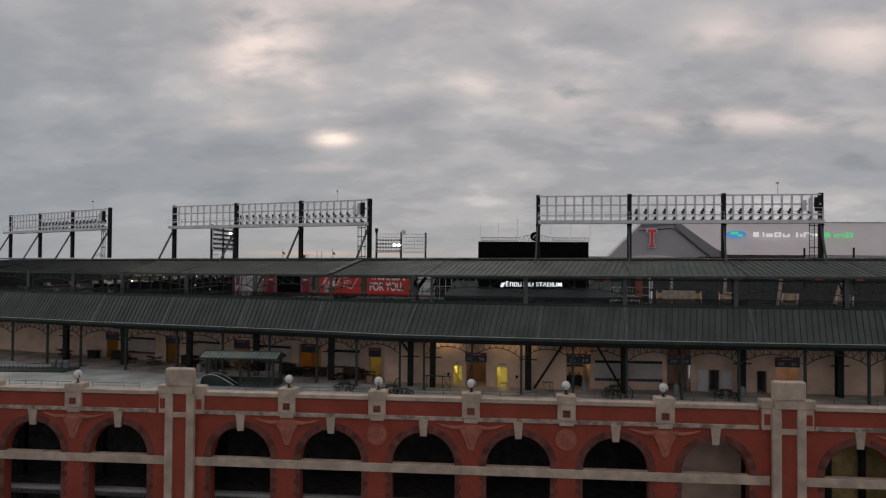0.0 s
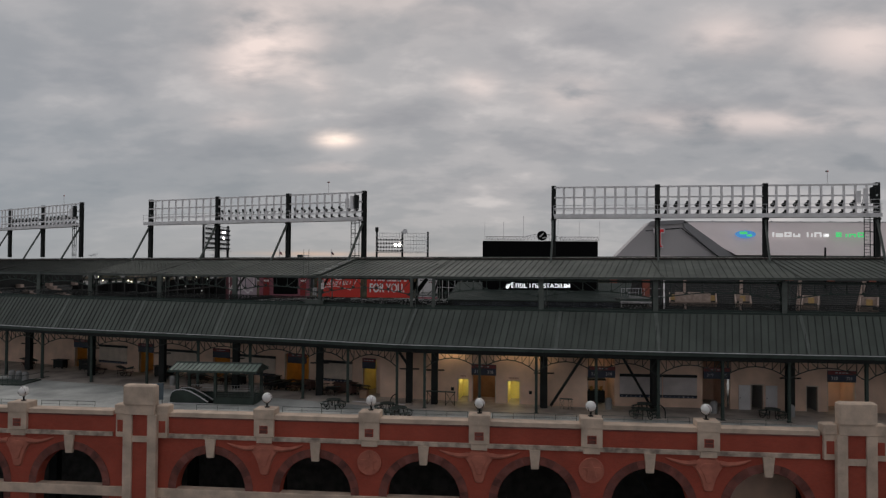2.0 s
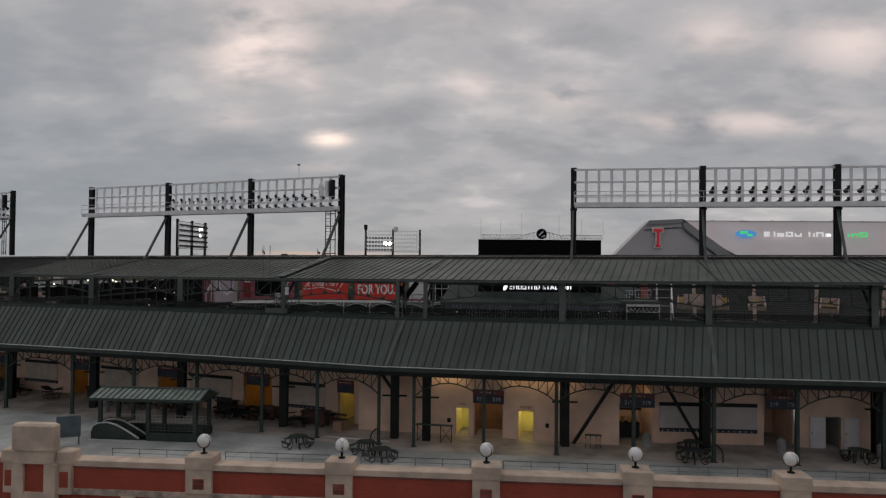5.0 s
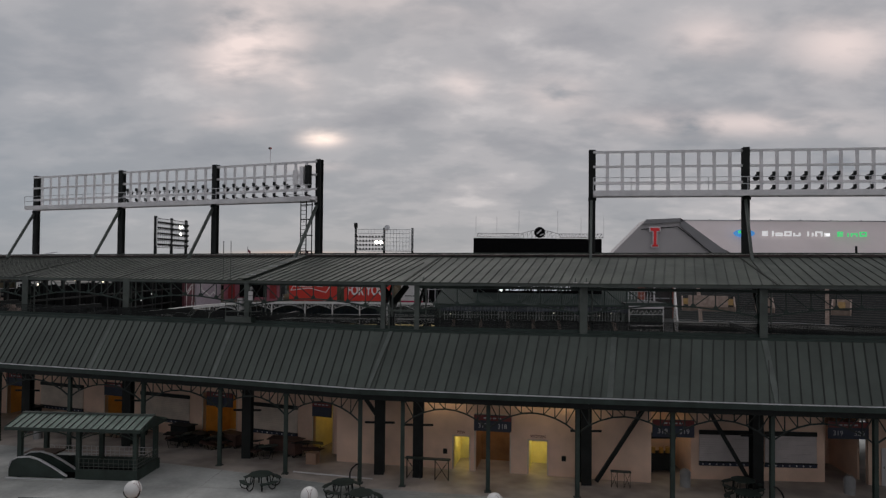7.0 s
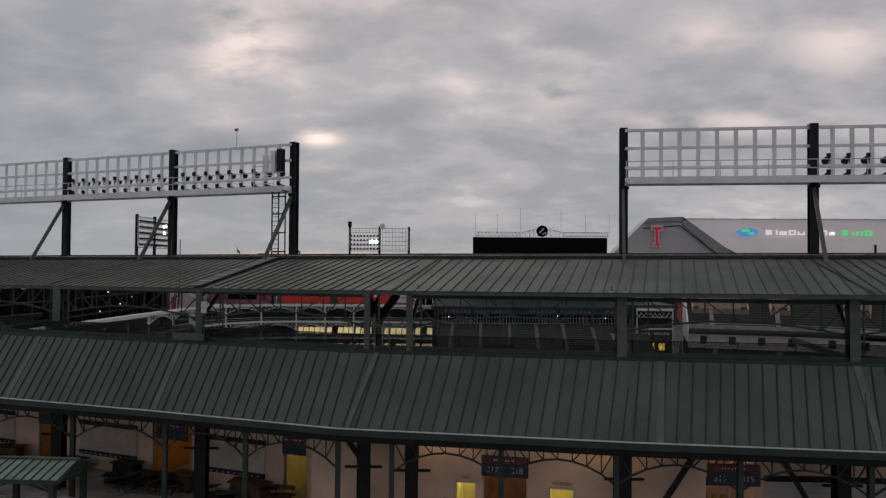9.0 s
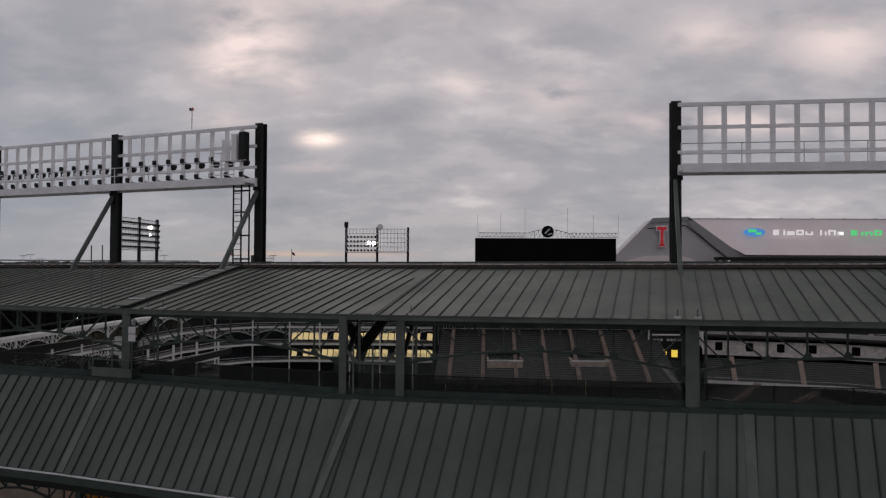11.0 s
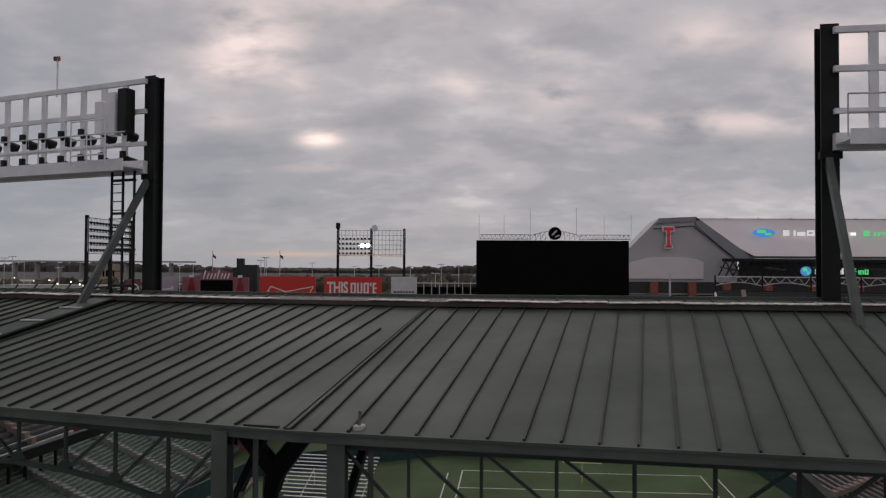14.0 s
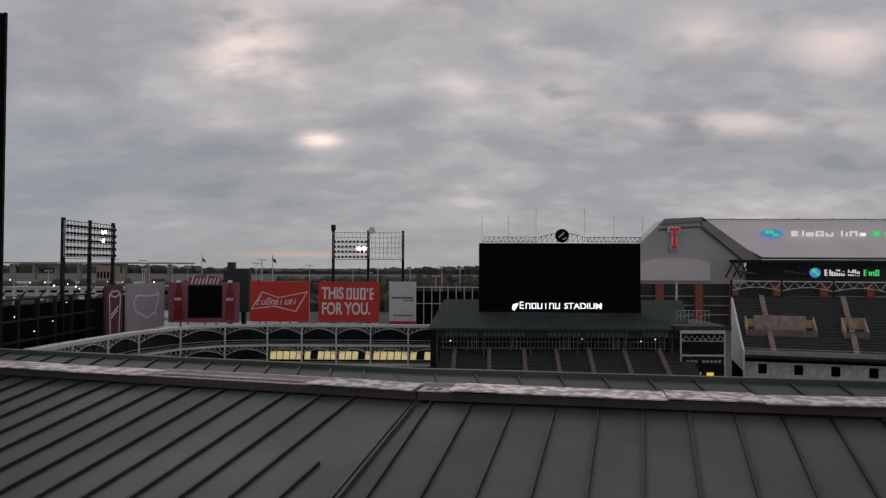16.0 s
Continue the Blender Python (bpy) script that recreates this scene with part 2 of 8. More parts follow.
# ---- building helpers ----
class MB:
    """Gathers vertices and faces of one mesh."""

    def __init__(self):
        self.v, self.f = [], []

    def face(self, pts):
        k = len(self.v)
        self.v += [tuple(p) for p in pts]
        self.f.append(tuple(range(k, k + len(pts))))

    def solid(self, bottom, top):
        """A prism between two rings of equal length."""
        n, k = len(bottom), len(self.v)
        self.v += [tuple(p) for p in bottom] + [tuple(p) for p in top]
        self.f.append(tuple(range(k + n - 1, k - 1, -1)))
        self.f.append(tuple(range(k + n, k + 2 * n)))
        for i in range(n):
            j = (i + 1) % n
            self.f.append((k + i, k + j, k + n + j, k + n + i))
        return self

    def box(self, x0, x1, y0, y1, z0, z1):
        return self.solid([(x0, y0, z0), (x1, y0, z0), (x1, y1, z0), (x0, y1, z0)],
                          [(x0, y0, z1), (x1, y0, z1), (x1, y1, z1), (x0, y1, z1)])

    def cbox(self, x0, x1, y0, y1, z0, z1, c=0.05):
        """A box with its upper edges and corners chamfered."""
        def ring(i, z):
            return [(x0 + i + c, y0 + i, z), (x1 - i - c, y0 + i, z), (x1 - i, y0 + i + c, z), (x1 - i, y1 - i - c, z),
                    (x1 - i - c, y1 - i, z), (x0 + i + c, y1 - i, z), (x0 + i, y1 - i - c, z), (x0 + i, y0 + i + c, z)]
        r0, r1, r2 = ring(0, z0), ring(0, z1 - c), ring(c, z1)
        return self.solid(r0, r1).solid(r1, r2)

    def beam(self, a, b, w, h=None):
        """A straight bar of section w x h from a to b."""
        a, b, h = Vector(a), Vector(b), h or w
        d = (b - a).normalized()
        s = d.cross(Vector((0, 0, 1)))
        s = Vector((1, 0, 0)) if s.length < 1e-3 else s.normalized()
        u = s.cross(d)
        off = [s * w / 2 + u * h / 2, s * w / 2 - u * h / 2, -s * w / 2 - u * h / 2, -s * w / 2 + u * h / 2]
        return self.solid([a + o for o in off], [b + o for o in off])

    def tube(self, a, b, r, n=8, r2=None):
        a, b, r2 = Vector(a), Vector(b), r if r2 is None else r2
        d = (b - a).normalized()
        s = d.cross(Vector((0, 0, 1)))
        s = Vector((1, 0, 0)) if s.length < 1e-3 else s.normalized()
        u = s.cross(d)
        ring = [s * math.cos(2 * math.pi * i / n) + u * math.sin(2 * math.pi * i / n) for i in range(n)]
        return self.solid([a + o * r for o in ring][::-1], [b + o * r2 for o in ring][::-1])

    def ball(self, c, r, nu=16, nv=10):
        k = len(self.v)
        for j in range(nv + 1):
            p = math.pi * j / nv
            for i in range(nu):
                q = 2 * math.pi * i / nu
                self.v.append((c[0] + r * math.sin(p) * math.cos(q), c[1] + r * math.sin(p) * math.sin(q), c[2] + r * math.cos(p)))
        for j in range(nv):
            for i in range(nu):
                a, b = k + j * nu + i, k + j * nu + (i + 1) % nu
                self.f.append((a, a + nu, b + nu, b))
        return self

    def slab(self, quad, t):
        """A sheet on the given ring, t thick downwards."""
        return self.solid([(p[0], p[1], p[2] - t) for p in quad], quad)

    def mesh(self, name, ma, smooth=False):
        me = bpy.data.meshes.new(name)
        me.from_pydata(self.v, [], self.f)
        me.materials.append(ma)
        if smooth:
            me.polygons.foreach_set("use_smooth", [True] * len(me.polygons))
        me.update()
        return me


def fix_normals(me):
    bm = bmesh.new()
    bm.from_mesh(me)
    bmesh.ops.recalc_face_normals(bm, faces=bm.faces)
    bm.to_mesh(me)
    bm.free()


def part(name, mb, ma, parent=None, label="", m=None, smooth=False):
    me = mb if isinstance(mb, bpy.types.Mesh) else mb.mesh(name, ma, smooth)
    if not isinstance(mb, bpy.types.Mesh) and len(mb.f) < 60000:
        fix_normals(me)
    ob = new(name, me)
    if parent:
        ob.parent = parent
    if m is not None:
        ob.matrix_local = m
    if label:
        ob["label"] = label
    return ob


def thing(name, label, category, m=None, group="", kind=""):
    ob = new(name)
    ob.empty_display_size = 0.5
    if m is not None:
        ob.matrix_world = m
    return tagged(ob, label, category, group, kind)


def glyph(mb, kind, x, z, w, h, st, y0, y1, slant=0.0):
    """A plain sign shape of thin strokes: ring, bar, gate, cup or comb."""
    def stroke(xa, xb, za, zb):
        ring = [(xa, za), (xb, za), (xb, zb), (xa, zb)]
        pts = [(x + p + slant * q, z + q) for p, q in ring]
        mb.solid([(p, y1, q) for p, q in pts], [(p, y0, q) for p, q in pts])
    if kind == "bar":
        stroke(w / 2 - st / 2, w / 2 + st / 2, 0, h)
        return mb
    stroke(0, st, 0, h)
    if kind in ("ring", "gate", "cup"):
        stroke(w - st, w, 0, h)
    if kind in ("ring", "gate", "comb"):
        stroke(st, w - st, h - st, h)
    if kind in ("ring", "cup", "comb"):
        stroke(st, w - st, 0, st)
    if kind == "comb":
        stroke(st, w * 0.8, h / 2 - st / 2, h / 2 + st / 2)
    return mb


def text_part(name, words, size, ma, parent, m, label="", depth=0.03, align="CENTER", bold=0.0):
    cu = bpy.data.curves.new(name, "FONT")
    cu.offset = bold * size
    cu.body, cu.size, cu.align_x, cu.align_y, cu.extrude = words, size, align, "CENTER", depth
    tmp = bpy.data.objects.new(name, cu)
    scene.collection.objects.link(tmp)
    bpy.context.view_layer.update()
    me = bpy.data.meshes.new_from_object(tmp.evaluated_get(bpy.context.evaluated_depsgraph_get()))
    bpy.data.objects.remove(tmp)
    me.name = name
    me.materials.clear()
    me.materials.append(ma)
    ob = new(name, me)
    ob.parent, ob.matrix_local = parent, m
    if label:
        ob["label"] = label
    return ob


def lerp(a, b, t):
    return tuple(p + (q - p) * t for p, q in zip(a, b))


def along(poly, x):
    """The y of a plan polyline at x."""
    for a, b in zip(poly, poly[1:]):
        if x <= b[0] or b is poly[-1]:
            return a[1] + (b[1] - a[1]) * (x - a[0]) / (b[0] - a[0])


def offset(poly, d):
    """The polyline moved d inwards (towards larger y), mitred."""
    out = []
    for i, p in enumerate(poly):
        a, b = poly[max(i - 1, 0)], poly[min(i + 1, len(poly) - 1)]
        n = Vector((0, 0))
        dirs = []
        for q, r in ((a, p), (p, b)):
            v = Vector((r[0] - q[0], r[1] - q[1]))
            if v.length > 1e-6:
                v.normalize()
                dirs.append(Vector((-v.y, v.x)))
        for v in dirs:
            n += v
        n.normalize()
        k = d / max(0.3, n.dot(dirs[0]))
        out.append((p[0] + n.x * k, p[1] + n.y * k))
    return out


# ---- plan: plan lines of the near stand, west to east ----
UP_EAVE = [(-84, 111.4), (-64, 98.6), (-44.5, 86.6), (-34, 82.0), (-24.2, 78.2), (-14.0, 74.1), (-3.45, 70.85), (7.0, 68.9), (17.0, 67.4), (28.0, 66.4), (40, 65.5), (60, 64.9)]
LOW_TOP = [(-84, 103), (-63, 90.6), (-44, 83.0), (-34, 80.2), (-24, 77.2), (-14.3, 73.9), (-4.2, 70.75), (7.0, 69.1), (17.0, 67.9), (28, 66.9), (40, 66.1), (60, 65.5)]
LOW_EAVE = [(-85, 100.2), (-64, 87.6), (-43.6, 80.4), (-33.9, 77.7), (-24.2, 74.9), (-15.2, 72.2), (-5.6, 69.0), (6.8, 67.1), (16.3, 66.0), (28, 65.0), (40, 64.3), (60, 63.7)]
Z_UP, Z_RIDGE, Z_TOP, Z_LOW, Z_FLOOR, Z_FIELD = 28.73, 30.35, 25.78, 22.75, 17.1, -1.5
RIDGE = offset(UP_EAVE, 7.4)
BACK = offset(UP_EAVE, 8.3)
RIDGE[6] = (RIDGE[6][0] + 0.39, RIDGE[6][1] - 0.073)
POSTS = offset(LOW_EAVE, 1.0)
FACADE = pose(0, 60.13, 0, 0, 0, -3.43)

# ---- ground ----
g = MB()
g.slab([(-4500, -4000, -1.7), (4500, -4000, -1.7), (4500, 4700, -1.7), (-4500, 4700, -1.7)], 0.5)
tagged(part("ground", g, ASPHALT), "wide dark ground of car parks and roads round the stadium", "ground", kind="structure")

# ---- brick facade ----
facade = thing("facade", "red brick stadium facade with arches and cast stone trim", "facade", FACADE, kind="structure")
ARCHES = [0.988 * u for u in (-56.2, -47.85, -39.5, -31.15, -19.5, -11.15, -2.8, 5.55, 13.9, 22.25, 33.95, 42.3, 50.65)]
PIERS = [0.988 * u for u in (-43.9, -35.5, -15.2, -6.95, 1.4, 9.7, 18.05, 38.3, 46.6)]
PILLARS = [-24.75, 27.76]
R_ARCH, Z_SPRING, Z_WALL = 2.76, 12.38, 17.9


def brick_wall():
    w = MB()
    edges = [-62] + [(a + b) / 2 for a, b in zip(ARCHES, ARCHES[1:])] + [56]
    for c, u0, u1 in zip(ARCHES, edges, edges[1:]):
        for yy in (0.0, 0.9):
            w.face([(u0, yy, -1.7), (c - R_ARCH, yy, -1.7), (c - R_ARCH, yy, Z_WALL), (u0, yy, Z_WALL)])
            w.face([(c + R_ARCH, yy, -1.7), (u1, yy, -1.7), (u1, yy, Z_WALL), (c + R_ARCH, yy, Z_WALL)])
            n = 24
            arc = [(c - R_ARCH * math.cos(math.pi * i / n), Z_SPRING + R_ARCH * math.sin(math.pi * i / n)) for i in range(n + 1)]
            for a, b in zip(arc, arc[1:]):
                w.face([(a[0], yy, a[1]), (b[0], yy, b[1]), (b[0], yy, Z_WALL), (a[0], yy, Z_WALL)])
        ring = [(c - R_ARCH, -1.7)] + arc + [(c + R_ARCH, -1.7)]
        for a, b in zip(ring, ring[1:]):
            w.face([(a[0], 0, a[1]), (a[0], 0.9, a[1]), (b[0], 0.9, b[1]), (b[0], 0, b[1])])
    w.face([(-62, 0, Z_WALL), (56, 0, Z_WALL), (56, 0.9, Z_WALL), (-62, 0.9, Z_WALL)])
    part("brick_wall", w.mesh("brick_wall", BRICK), BRICK, facade)


brick_wall()
for name, y0, z0, z1, ma, lab in (("coping", -0.10, 17.9, 18.24, CAST, "weathered cast stone coping"),
                                  ("string_course", -0.14, 16.26, 16.60, STAINED, "grey stained stone string course"),
                                  ("band_upper", -0.05, 17.78, 17.9, BRICK_DARK, "")):
    for u0, u1 in ((-62, -27.2), (-22.8, 25.5), (30.0, 56)):
        part(name, MB().cbox(u0, u1, y0, 1.0 if name == "coping" else -0.002, z0, z1, 0.03), ma, facade, lab)
for u0, u1 in ((-62, -26.3), (-23.7, 26.4), (29.1, 56)):
    part("spring_beam", MB().cbox(u0, u1, -0.12, 0.7, 11.64, 12.38, 0.04), CAST, facade, "pale stone beam across the arches")
# second row of openings below is closed by floor edges
part("floor_edge", MB().box(-62, 56, 0.95, 1.6, 8.2, 8.9), CONC2, facade)

# keystones
ks = MB().solid([(-0.27, -0.16, 14.86), (0.27, -0.16, 14.86), (0.27, 0.05, 14.86), (-0.27, 0.05, 14.86)],
                [(-0.40, -0.22, 16.26), (0.40, -0.22, 16.26), (0.40, 0.05, 16.26), (-0.40, 0.05, 16.26)])
me_key = ks.mesh("keystone", CAST)
fix_normals(me_key)
for c in ARCHES:
    part("keystone", me_key, CAST, facade, m=pose(c, 0, 0))


def medallion(u):
    me = MB().tube((0, 0.0, 14.9), (0, -0.09, 14.9), 0.92, 28)
    ob = part("medallion", me, TERRA, facade, "round terracotta medallion with a raised star", pose(u, 0, 0))
    pts = [((0.72 if i % 2 == 0 else 0.30) * math.sin(math.pi * i / 5), (0.72 if i % 2 == 0 else 0.30) * math.cos(math.pi * i / 5)) for i in range(10)]
    st = MB()
    st.solid([(x, -0.085, 14.9 + z) for x, z in pts], [(x * 0.9, -0.14, 14.9 + z * 0.9) for x, z in pts])
    part("star", st, TERRA, ob)
    rim = MB()
    for i in range(28):
        a, b = 2 * math.pi * i / 28, 2 * math.pi * (i + 1) / 28
        rim.beam((0.86 * math.cos(a), -0.10, 14.9 + 0.86 * math.sin(a)), (0.86 * math.cos(b), -0.10, 14.9 + 0.86 * math.sin(b)), 0.09)
    part("rim", rim, TERRA, ob)


def relief(u):
    """A flat wall relief: a tapered shield between two long curved arms."""
    r = MB()
    half = [(0.55, 15.74), (0.92, 15.52), (1.06, 15.18), (0.78, 14.78), (0.52, 14.2), (0.33, 13.5), (0.2, 13.38)]
    shield = half + [(-x, z) for x, z in half[::-1]]
    r.solid([(x, 0.0, z) for x, z in shield], [(x * 0.88, -0.16, 14.6 + (z - 14.6) * 0.93) for x, z in shield])
    inner = [(x * 0.6, 14.75 + (z - 14.6) * 0.62) for x, z in shield]
    r.solid([(x, -0.15, z) for x, z in inner], [(x * 0.9, -0.21, 14.75 + (z - 14.75) * 0.9) for x, z in inner])
    for s in (-1, 1):
        path = [(0.8, 15.42, 0.21), (1.4, 15.36, 0.18), (2.0, 15.43, 0.14), (2.5, 15.56, 0.10), (2.97, 15.72, 0.03)]
        for a, b in zip(path, path[1:]):
            r.tube((s * a[0], -0.04, a[1]), (s * b[0], -0.04, b[1]), a[2], 8, b[2])
    part("wall_relief", r, TERRA, facade, "terracotta relief with long curved arms", pose(u, 0, 0.28))


for u in (-51.3, -35.1, -15.0, 1.38, 17.83, 37.8):
    relief(u)
for u in (-43.2, -6.87, 9.58, 46.0):
    medallion(u)


def pier(u):
    ob = part("parapet_pier", MB().box(-0.76, 0.76, -0.28, 0.95, 16.6, 18.0), CAST, facade, "cast stone parapet pier with a square brick inset", pose(u, 0, 0))
    part("cap", MB().cbox(-0.81, 0.81, -0.34, 1.0, 18.0, 18.72, 0.05), CAST, ob, "square stone cap")
    part("foot", MB().cbox(-0.6, 0.6, -0.2, -0.02, 16.12, 16.6, 0.04), CAST, ob)
    inset = MB().box(-0.33, 0.33, -0.30, -0.27, 16.86, 17.46)
    ins = part("inset", inset, BRICK, ob, "brick inset")
    for z in (16.9, 17.19):
        part("inset_panel", MB().box(-0.27, 0.27, -0.318, -0.29, z, z + 0.23), BRICK_DARK, ins)


def pillar(u):
    ob = part("pillar", MB().box(-1.15, 1.15, -0.45, 0.3, -1.7, 18.2), BRICK, facade, "tall brick pillar with cast stone strips and a big cap", pose(u, 0, 0))
    for s in (-1, 1):
        part("strip", MB().cbox(s * 0.98 - 0.36, s * 0.98 + 0.36, -0.62, -0.2, -1.7, 18.1, 0.03), CAST, ob)
        part("wing", MB().cbox(min(s * 1.2, s * 2.08), max(s * 1.2, s * 2.08), -0.32, 0.5, 16.3, 18.1, 0.03), CAST, ob)
        part("wing_cap", MB().cbox(min(s * 1.2, s * 2.18), max(s * 1.2, s * 2.18), -0.4, 0.55, 18.1, 18.8, 0.07), CAST, ob)
        part("wing_inset", MB().box(s * 1.68 - 0.26, s * 1.68 + 0.26, -0.35, -0.3, 16.7, 17.6), BRICK, ob)
    part("cross_bar", MB().cbox(-0.62, 0.62, -0.58, -0.2, 16.0, 16.45, 0.02), CAST, ob)
    part("head", MB().cbox(-1.2, 1.2, -0.66, 0.15, 18.1, 18.9, 0.02), CAST, ob)
    part("pillar_cap", MB().cbox(-1.29, 1.29, -0.8, -0.02, 18.9, 20.4, 0.12), CAST, ob, "massive rounded stone cap")


for u in PIERS:
    pier(u)
for u in PILLARS:
    pillar(u)


def globe_lamp():
    ob = thing("globe_lamp", "white globe lamp stitched like a baseball on a stone pier", "lamp", FACADE @ pose(PIERS[0], 0.45, 18.72), "globe lamps on the parapet")
    part("globe", MB().ball((0, 0, 0.74), 0.385, 24, 14), BALLW, ob, "white globe", smooth=True)
    part("stem", MB().tube((0, 0, 0), (0, 0, 0.36), 0.07, 10).tube((0, 0, 0), (0, 0, 0.05), 0.2, 12), DARK, ob)
    cr = MB()
    for k in range(3):
        a = 2 * math.pi * k / 3 + 0.5
        pts = [(0.41 * math.sin(t) * math.cos(a), 0.41 * math.sin(t) * math.sin(a), 0.74 - 0.41 * math.cos(t)) for t in (0.0, 0.4, 0.8, 1.2, 1.5)]
        for p, q in zip(pts, pts[1:]):
            cr.tube(p, q, 0.02, 6)
    part("cradle", cr, DARK, ob, "dark curved cradle arms")
    st = MB()
    for s in (-1, 1):
        pts = [(s * (0.15 + 0.12 * math.cos(t)), -math.sqrt(max(0.01, 0.391 ** 2 - (0.15 + 0.12 * math.cos(t)) ** 2 - (0.34 * math.sin(t)) ** 2)), 0.74 + 0.34 * math.sin(t)) for t in [math.pi * (0.55 + 0.9 * i / 10) for i in range(11)]]
        for p, q in zip(pts, pts[1:]):
            st.tube(p, q, 0.008, 5)
    part("stitching", st, SIGNRED, ob)
    return ob


lamp0 = globe_lamp()
for u in PIERS[1:]:
    copy_thing(lamp0, FACADE @ pose(u, 0.45, 18.72, 0, 0, (u * 37) % 90))

# behind the arches: floors, back wall and columns
behind = thing("arcade_interior", "concrete concourse behind the brick arches, its shade put into the colour", "concourse", FACADE, kind="structure")
# the gloom behind the arches is put into this dark concrete colour
DIM = mat("shade_dark_concrete", (0.07, 0.065, 0.06), 0.9, vary=0.4)
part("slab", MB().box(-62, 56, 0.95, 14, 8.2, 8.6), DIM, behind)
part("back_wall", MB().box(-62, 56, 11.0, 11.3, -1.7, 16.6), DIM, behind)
for i, u in enumerate([-43.7, -35.4, -23, -15.3, -7, 1.4, 9.7, 18.1, 30, 38.2]):
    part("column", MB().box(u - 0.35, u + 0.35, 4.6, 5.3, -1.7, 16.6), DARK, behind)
for u in (-9.8, 12.2, 16.3):
    part("brace", MB().beam((u, 4.2, 15.6), (u + 4.2, 4.2, 9.2), 0.3), DARK, behind)

part("inner_wall", MB().box(18.6, 26.0, 4.0, 4.2, 8.6, 16.4), CREAM, behind, "cream inner wall")
part("inner_wall", MB().box(30.8, 37.5, 3.2, 3.4, 8.6, 16.4), mat("ochre_wall", (0.42, 0.30, 0.12), 0.8), behind, "ochre inner wall")
for u in (19.0, 25.2, 32.2, 35.0):
    part("dark_post", MB().box(u - 0.22, u + 0.22, 2.4, 2.8, 8.6, 16.4), DARK, behind)
part("lit_panel", MB().box(-38.6, -38.0, 4.4, 4.5, 10.2, 11.3), mat("screen_glow", (0.5, 0.7, 0.8), 0.4, emit=(0.6, 0.85, 1.0, 1.2)), behind, "small lit screen")

# ---- terrace floor ----
terr = MB()
terr.slab([(-95, 66.3, Z_FLOOR), (-60, 64.2, Z_FLOOR), (0, 60.6, Z_FLOOR), (58, 57.1, Z_FLOOR), (62, 90, Z_FLOOR), (-20, 96, Z_FLOOR), (-95, 125, Z_FLOOR)], 0.5)
floor = tagged(part("terrace", terr, CONC), "pale stained concrete terrace floor behind the parapet", "terrace", kind="structure")
jn = MB()
for k in range(-9, 7):
    jn.box(k * 8.3 - 0.012 + 1.4, k * 8.3 + 0.012 + 1.4, 1.4, 14, Z_FLOOR - 0.02, Z_FLOOR + 0.004)
for yy in (4.3, 8.0):
    jn.box(-62, 56, yy, yy + 0.024, Z_FLOOR - 0.02, Z_FLOOR + 0.005)
tagged(part("floor_joints", jn, CONC2, m=None), "dark joints in the terrace slab", "joint", kind="structure").matrix_world = FACADE
# low rail behind the coping
rail = thing("parapet_rail", "thin steel guard rail behind the stone coping", "railing", FACADE, kind="structure")
for u0, u1 in [(a + 0.95, b - 0.95) for a, b in zip([-54.5] + PIERS[:2] + [-22.0] + PIERS[2:7] + [31.2, 38.3], PIERS[:2] + [-28.6] + PIERS[2:7] + [25.0] + [38.3, 46.6]) if b - a > 4]:
    r = MB()
    r.tube((u0, 1.25, 18.62), (u1, 1.25, 18.62), 0.022, 6).tube((u0, 1.25, 18.35), (u1, 1.25, 18.35), 0.012, 5)
    n = max(2, int((u1 - u0) / 1.5))
    for i in range(n + 1):
        u = u0 + (u1 - u0) * i / n
        r.tube((u, 1.25, Z_FLOOR), (u, 1.25, 18.62), 0.02, 6)
    part("rail", r, GREEN2, rail)


# ---- roofs ----
def clip(poly, a, b, c):
    """Keeps the part of a ring where a x + b y + c >= 0."""
    out = []
    for p, q in zip(poly, poly[1:] + poly[:1]):
        fp, fq = a * p[0] + b * p[1] + c, a * q[0] + b * q[1] + c
        if fp >= 0:
            out.append(p)
        if (fp >= 0) != (fq >= 0):
            t = fp / (fp - fq)
            out.append((p[0] + (q[0] - p[0]) * t, p[1] + (q[1] - p[1]) * t))
    return out


